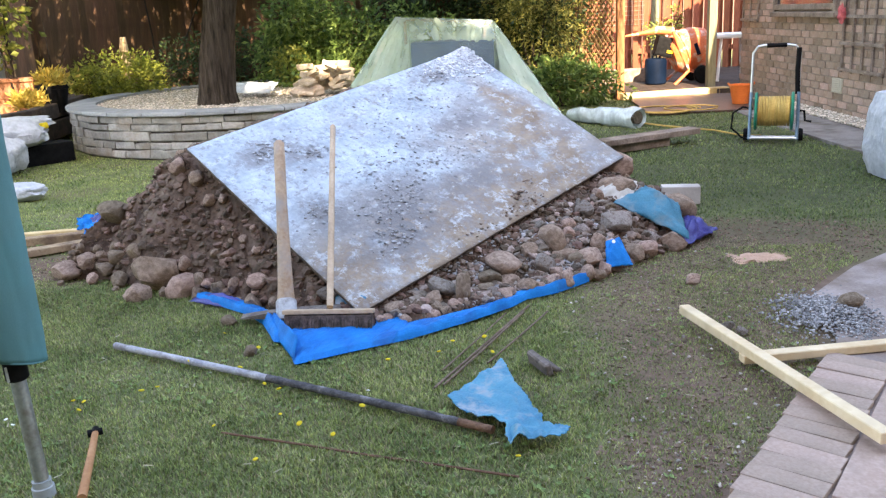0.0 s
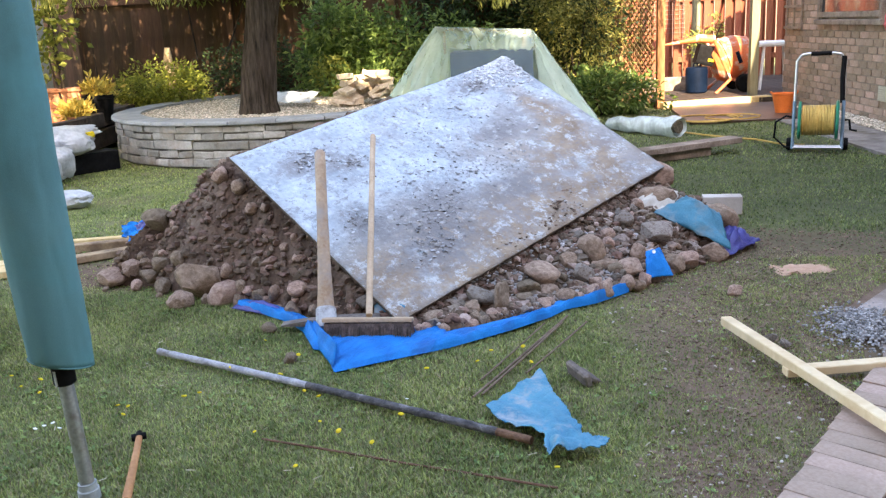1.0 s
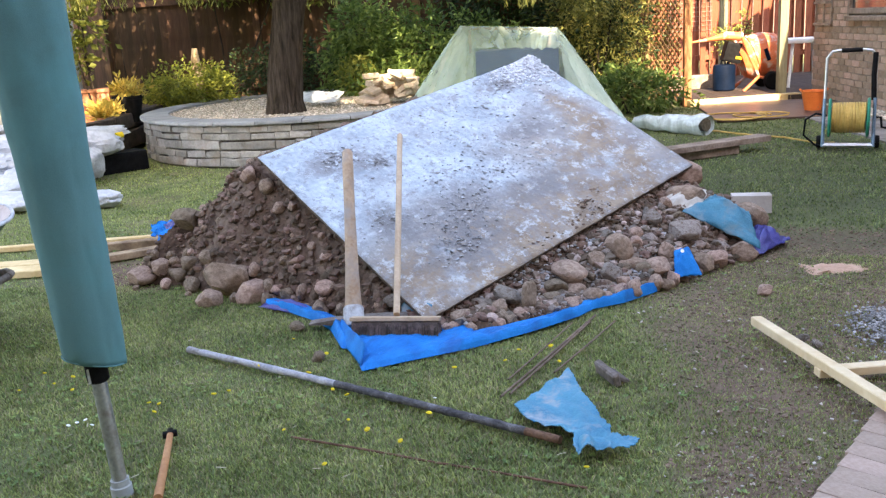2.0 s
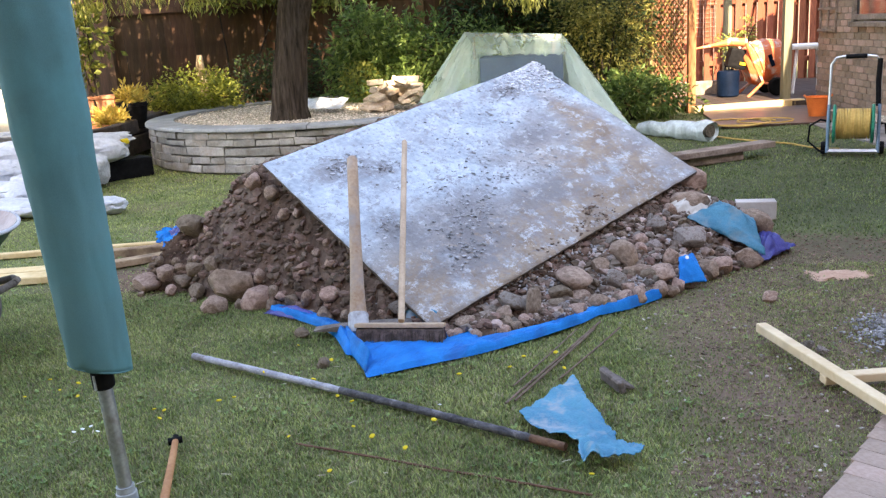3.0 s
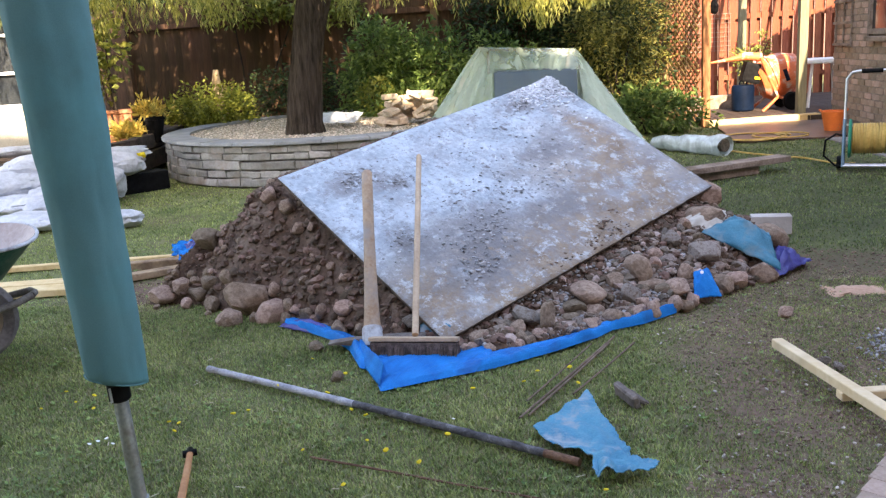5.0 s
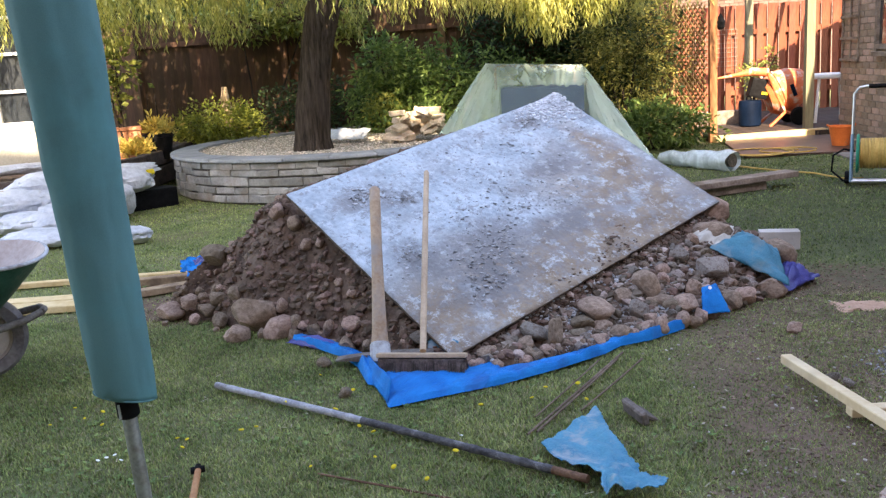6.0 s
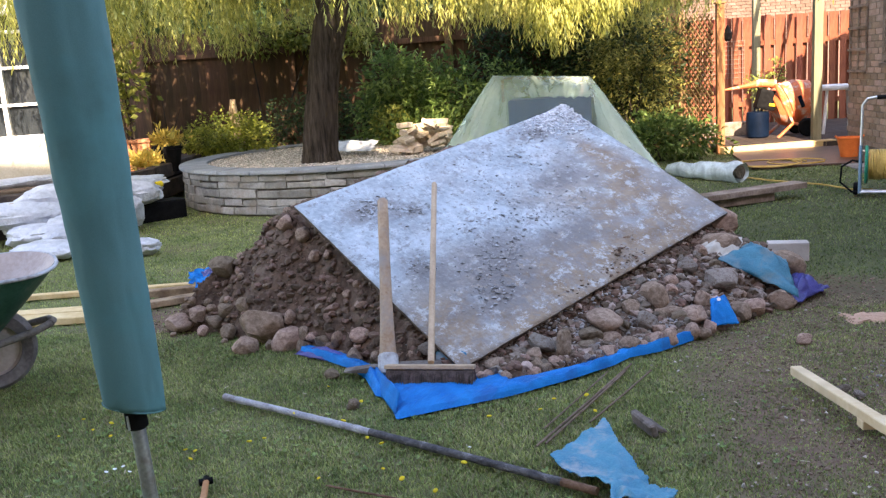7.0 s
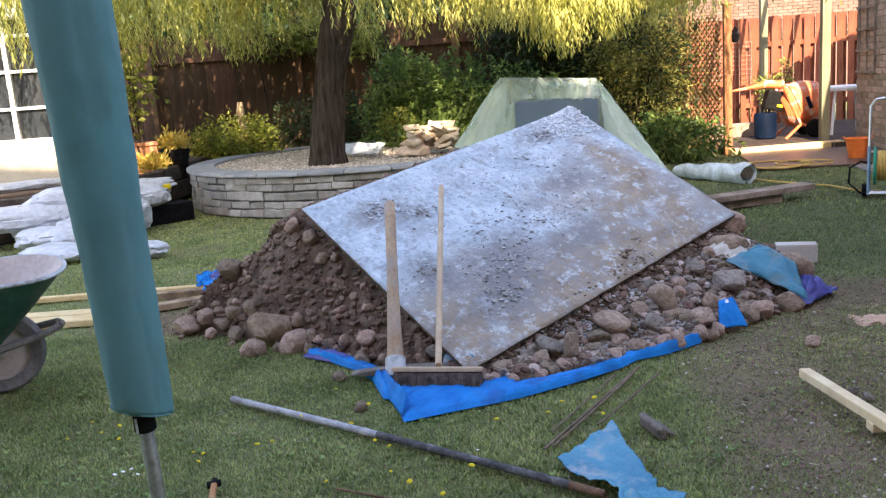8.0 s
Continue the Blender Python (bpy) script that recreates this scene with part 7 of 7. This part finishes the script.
for s in (-1, 1):
    bm = B()
    tube(bm, [(-0.14, 0.22 * s, 0.70), (-0.03, 0.27 * s, 0.40), (0.08, 0.25 * s, 0.18), (-0.12, 0.28 * s, 0.0)], 0.022, 8)
    part("stand_leg", bm, ORANGE, mixer, smooth=True)
    bm = B()
    tube(bm, [(0.08, 0.22 * s, 0.18), (0.30, 0.22 * s, 0.12)], 0.02, 8)
    part("axle_arm", bm, ORANGE, mixer, smooth=True)
    bm = B()
    lathe(bm, [(0.02, -0.03), (0.10, -0.035), (0.12, -0.02), (0.12, 0.02), (0.10, 0.035), (0.02, 0.03)], 24, pose(0.26, 0.26 * s, 0.12, 90))
    part("wheel", bm, BLACK, mixer, "black rubber wheel", True)
bm = B()
box(bm, (-0.22, -0.05, 0.50), (0.24, 0.22, 0.26), (0, 15, 0), 0.03)
part("motor_box", bm, BLACK, mixer, "black motor housing")
bm = B()
box(bm, (-0.16, -0.17, 0.43), (0.09, 0.012, 0.035), (0, 10, 0), 0.003)
part("warning_label", bm, PETAL, mixer, "yellow warning label")
bm = B()
tube(bm, [(-0.75, -0.05, 0.66), (-0.5, -0.06, 0.69), (-0.3, -0.06, 0.72), (-0.1, -0.05, 0.70)], [0.012, 0.03, 0.055, 0.06], 12)
part("shovel_cover", bm, ORANGE, mixer, smooth=True)
navy = thing("navy_drum", "navy plastic water drum standing on the deck", "drum", (3.02, 12.7, 0.065))
bm = B()
lathe(bm, [(0.13, 0), (0.15, 0.02), (0.155, 0.32), (0.145, 0.36), (0.05, 0.37)], 24)
part("body", bm, NAVY, navy, smooth=True)
bm = B()
tube(bm, [(-0.05, 0, 0.36), (-0.04, 0, 0.42), (0.04, 0, 0.42), (0.05, 0, 0.36)], 0.012, 8)
part("handle", bm, NAVY, navy, smooth=True)
tab = thing("garden_table", "round white plastic garden table on the deck", "table", (4.15, 12.9, 0.065))
bm = B()
lathe(bm, [(0.001, 0.60), (0.36, 0.60), (0.37, 0.615), (0.37, 0.645), (0.36, 0.66), (0.001, 0.665)], 32)
part("tabletop", bm, WHITE_PAINT, tab, smooth=True)
for s in (-1, 1):
    for t in (-1, 1):
        bm = B()
        tube(bm, [(0.20 * s, 0.2 * t, 0.60), (0.26 * s, 0.26 * t, 0.0)], 0.022, 8)
        part("leg", bm, WHITE_PAINT, tab, smooth=True)
bm = B()
box(bm, (2.75, 13.3, 0.16), (0.8, 0.14, 0.2), (0, 0, 4), 0.01)
whole("low_wall", bm, OLD_WOOD, "low weathered timber kerb along the deck's back", "kerb", kind="structure")
shrub("deck_plant", "tall pale flowering plant in front of the red fence", [((3.35, 13.9, 0.75), (0.22, 0.2, 0.3)), ((3.65, 14.0, 0.85), (0.12, 0.1, 0.35))], 380, 0.06, LEAF_BRIGHT, 12)
for i in range(9):
    bm = B()
    box(bm, (2.75 + i * 0.085, 15.352, 1.15), (0.005, 0.006, 0.62))
    part("wire", bm, OLD_WOOD, red)
    bm = B()
    box(bm, (3.09, 15.346, 0.86 + i * 0.075), (0.70, 0.006, 0.005))
    part("wire", bm, OLD_WOOD, red)

# ---- dandelions and daisies ----
bm = B()
lathe(bm, [(0.001, 0.0), (0.013, 0.003), (0.017, 0.008), (0.012, 0.013), (0.001, 0.014)], 12)
fm = mesh_of(bm, "dandelion", PETAL, True)
bm = B()
lathe(bm, [(0.001, 0.0), (0.0055, 0.002), (0.007, 0.004), (0.001, 0.006)], 10)
dm2 = mesh_of(bm, "daisy", WHITE_PETAL, True)
for x, y in [(-1.28, 2.63), (-1.24, 2.62), (-1.23, 2.55), (-1.03, 2.72), (-0.98, 2.93), (-0.8, 2.85), (-0.78, 2.86), (-0.92, 3.21), (-0.75, 3.04), (-0.64, 3.18), (-0.31, 2.49), (-0.25, 2.85), (-0.49, 2.39), (-0.75, 2.39), (-0.58, 2.18), (0.15, 2.13), (-0.6, 2.65), (-0.66, 2.7), (-0.07, 2.91), (0.12, 2.88), (-1.07, 2.68), (-0.56, 2.45), (-0.38, 2.32), (-1.81, 2.75), (-1.8, 2.91), (-1.71, 2.81), (-1.67, 2.87), (-1.61, 2.75), (-0.02, 3.02), (0.1, 3.05)]:
    ob = new("dandelion", fm)
    ob.matrix_world = pose(x, y, rng.uniform(0.016, 0.028), rng.uniform(-25, 25), rng.uniform(-25, 25))
    s = rng.uniform(0.32, 0.62)
    ob.scale = (s, s, s)
    tagged(ob, "small yellow dandelion flower in the grass", "flower", "dandelions")
for x, y in [(-1.46, 2.48), (-1.44, 2.50), (-1.48, 2.46), (-1.40, 2.46), (-1.6, 3.1), (-0.3, 2.6), (-1.9, 3.3)]:
    ob = new("daisy", dm2)
    ob.matrix_world = pose(x, y, 0.024, rng.uniform(-20, 20), rng.uniform(-20, 20))
    tagged(ob, "tiny white daisy in the grass", "flower", "daisies")

# ---- grass ----
def grass(name, x0, x1, y0, y1, n, h, wd, seed, thin=0.55, material=GRASS, darker=None):
    """Blades over a stretch of lawn; a second, darker material, if given, covers the house side."""
    rr = random.Random(seed)
    verts, faces, kinds = [], [], []
    for _ in range(n):
        x, y = rr.uniform(x0, x1), rr.uniform(y0, y1)
        if abs(x) > 0.62 * y + 0.5 and rr.random() < 0.6:
            continue
        b = bare_at(x, y)
        tuft = 0.5 + noise.noise((x * 2.2, y * 2.2, 11)) * 0.9
        if rr.random() < b * thin or rr.random() > 0.55 + tuft * 0.5:
            continue
        if inside(x, y, PATIO) or inside(x, y, HEAP) or math.hypot(x - PC.x, y - PC.y) < PR + 0.02:
            continue
        hh = h * rr.uniform(0.5, 1.25) * (0.75 + 0.5 * tuft) * (1 - 0.45 * b)
        a = rr.uniform(0, 6.283)
        dx, dy = math.cos(a), math.sin(a)
        lean = rr.uniform(0.2, 1.1) * hh
        z = ground_z(x, y)
        k = len(verts)
        px, py = -dy * wd * 0.5, dx * wd * 0.5
        verts += [(x - px, y - py, z), (x + px, y + py, z), (x + dx * lean * 0.4 + px * 0.8, y + dy * lean * 0.4 + py * 0.8, z + hh * 0.6), (x + dx * lean * 0.4 - px * 0.8, y + dy * lean * 0.4 - py * 0.8, z + hh * 0.6), (x + dx * lean, y + dy * lean, z + hh * 0.95)]
        faces += [(k, k + 1, k + 2, k + 3), (k + 3, k + 2, k + 4)]
        kinds += [1 if darker and x + 0.5 * noise.noise((x, y, 31)) + rr.gauss(0, 0.25) > 0.9 else 0] * 2
    me = raw(name, verts, faces, material)
    if darker:
        me.materials.append(darker)
        me.polygons.foreach_set("material_index", kinds)
    return tagged(new(name, me), "short lawn grass, green and straw-brown", "grass", kind="stuff")


grass("grass", -3.4, 1.9, 0.9, 4.2, 420000, 0.015, 0.0040, 1, 0.42)
grass("grass", -2.6, 1.6, 1.6, 4.4, 130000, 0.014, 0.0036, 9, 0.22, DRY_GRASS)
grass("grass", -5.0, 3.3, 4.0, 7.0, 105000, 0.014, 0.006, 2, darker=GRASS_DARKER)
grass("grass", -5.0, 3.2, 7.0, 11.3, 60000, 0.016, 0.010, 3, darker=GRASS_DARKER)


# broad-leaved weeds in the turf, and straw lying about
rr = random.Random(44)
verts, faces, sv, sf = [], [], [], []
while len(verts) < 26000:
    x, y = rr.uniform(-3.0, 1.4), rr.uniform(1.5, 5.5)
    if noise.noise((x * 1.6, y * 1.6, 21)) < -0.05 or inside(x, y, PATIO) or inside(x, y, HEAP) or rr.random() < bare_at(x, y) * 0.7:
        continue
    z = ground_z(x, y)
    for _ in range(rr.randrange(4, 8)):
        a, s = rr.uniform(0, 6.283), rr.uniform(0.007, 0.017)
        d, q = Vector((math.cos(a), math.sin(a), rr.uniform(0.2, 0.7))), Vector((-math.sin(a), math.cos(a), 0)) * s * 0.3
        p = Vector((x, y, z + 0.008))
        k = len(verts)
        verts += [tuple(v) for v in (p, p + d * s * 0.55 + q, p + d * s, p + d * s * 0.55 - q)]
        faces += [(k, k + 1, k + 2), (k, k + 2, k + 3)]
tagged(new("weeds", raw("weeds", verts, faces, WEED)), "low clover and plantain leaves in the lawn", "weeds", kind="stuff")
for _ in range(90):
    x, y = rr.uniform(-2.4, 1.3), rr.uniform(1.7, 4.2)
    if inside(x, y, PATIO) or inside(x, y, HEAP):
        continue
    a, s = rr.uniform(0, 6.283), rr.uniform(0.012, 0.035)
    d, q = Vector((math.cos(a), math.sin(a), 0)) * s, Vector((-math.sin(a), math.cos(a), 0)) * 0.0022
    p = Vector((x, y, ground_z(x, y) + rr.uniform(0.010, 0.018)))
    k = len(sv)
    sv += [tuple(v) for v in (p - q, p + q, p + d + q, p + d - q)]
    sf += [(k, k + 1, k + 2, k + 3)]
tagged(new("straw", raw("straw", sv, sf, mat("pale_straw", (0.30, 0.25, 0.16), (0.46, 0.40, 0.28), 9, 0.9, 0.0, island=0.3))), "pale dry grass stalks lying on the lawn", "straw", kind="stuff")
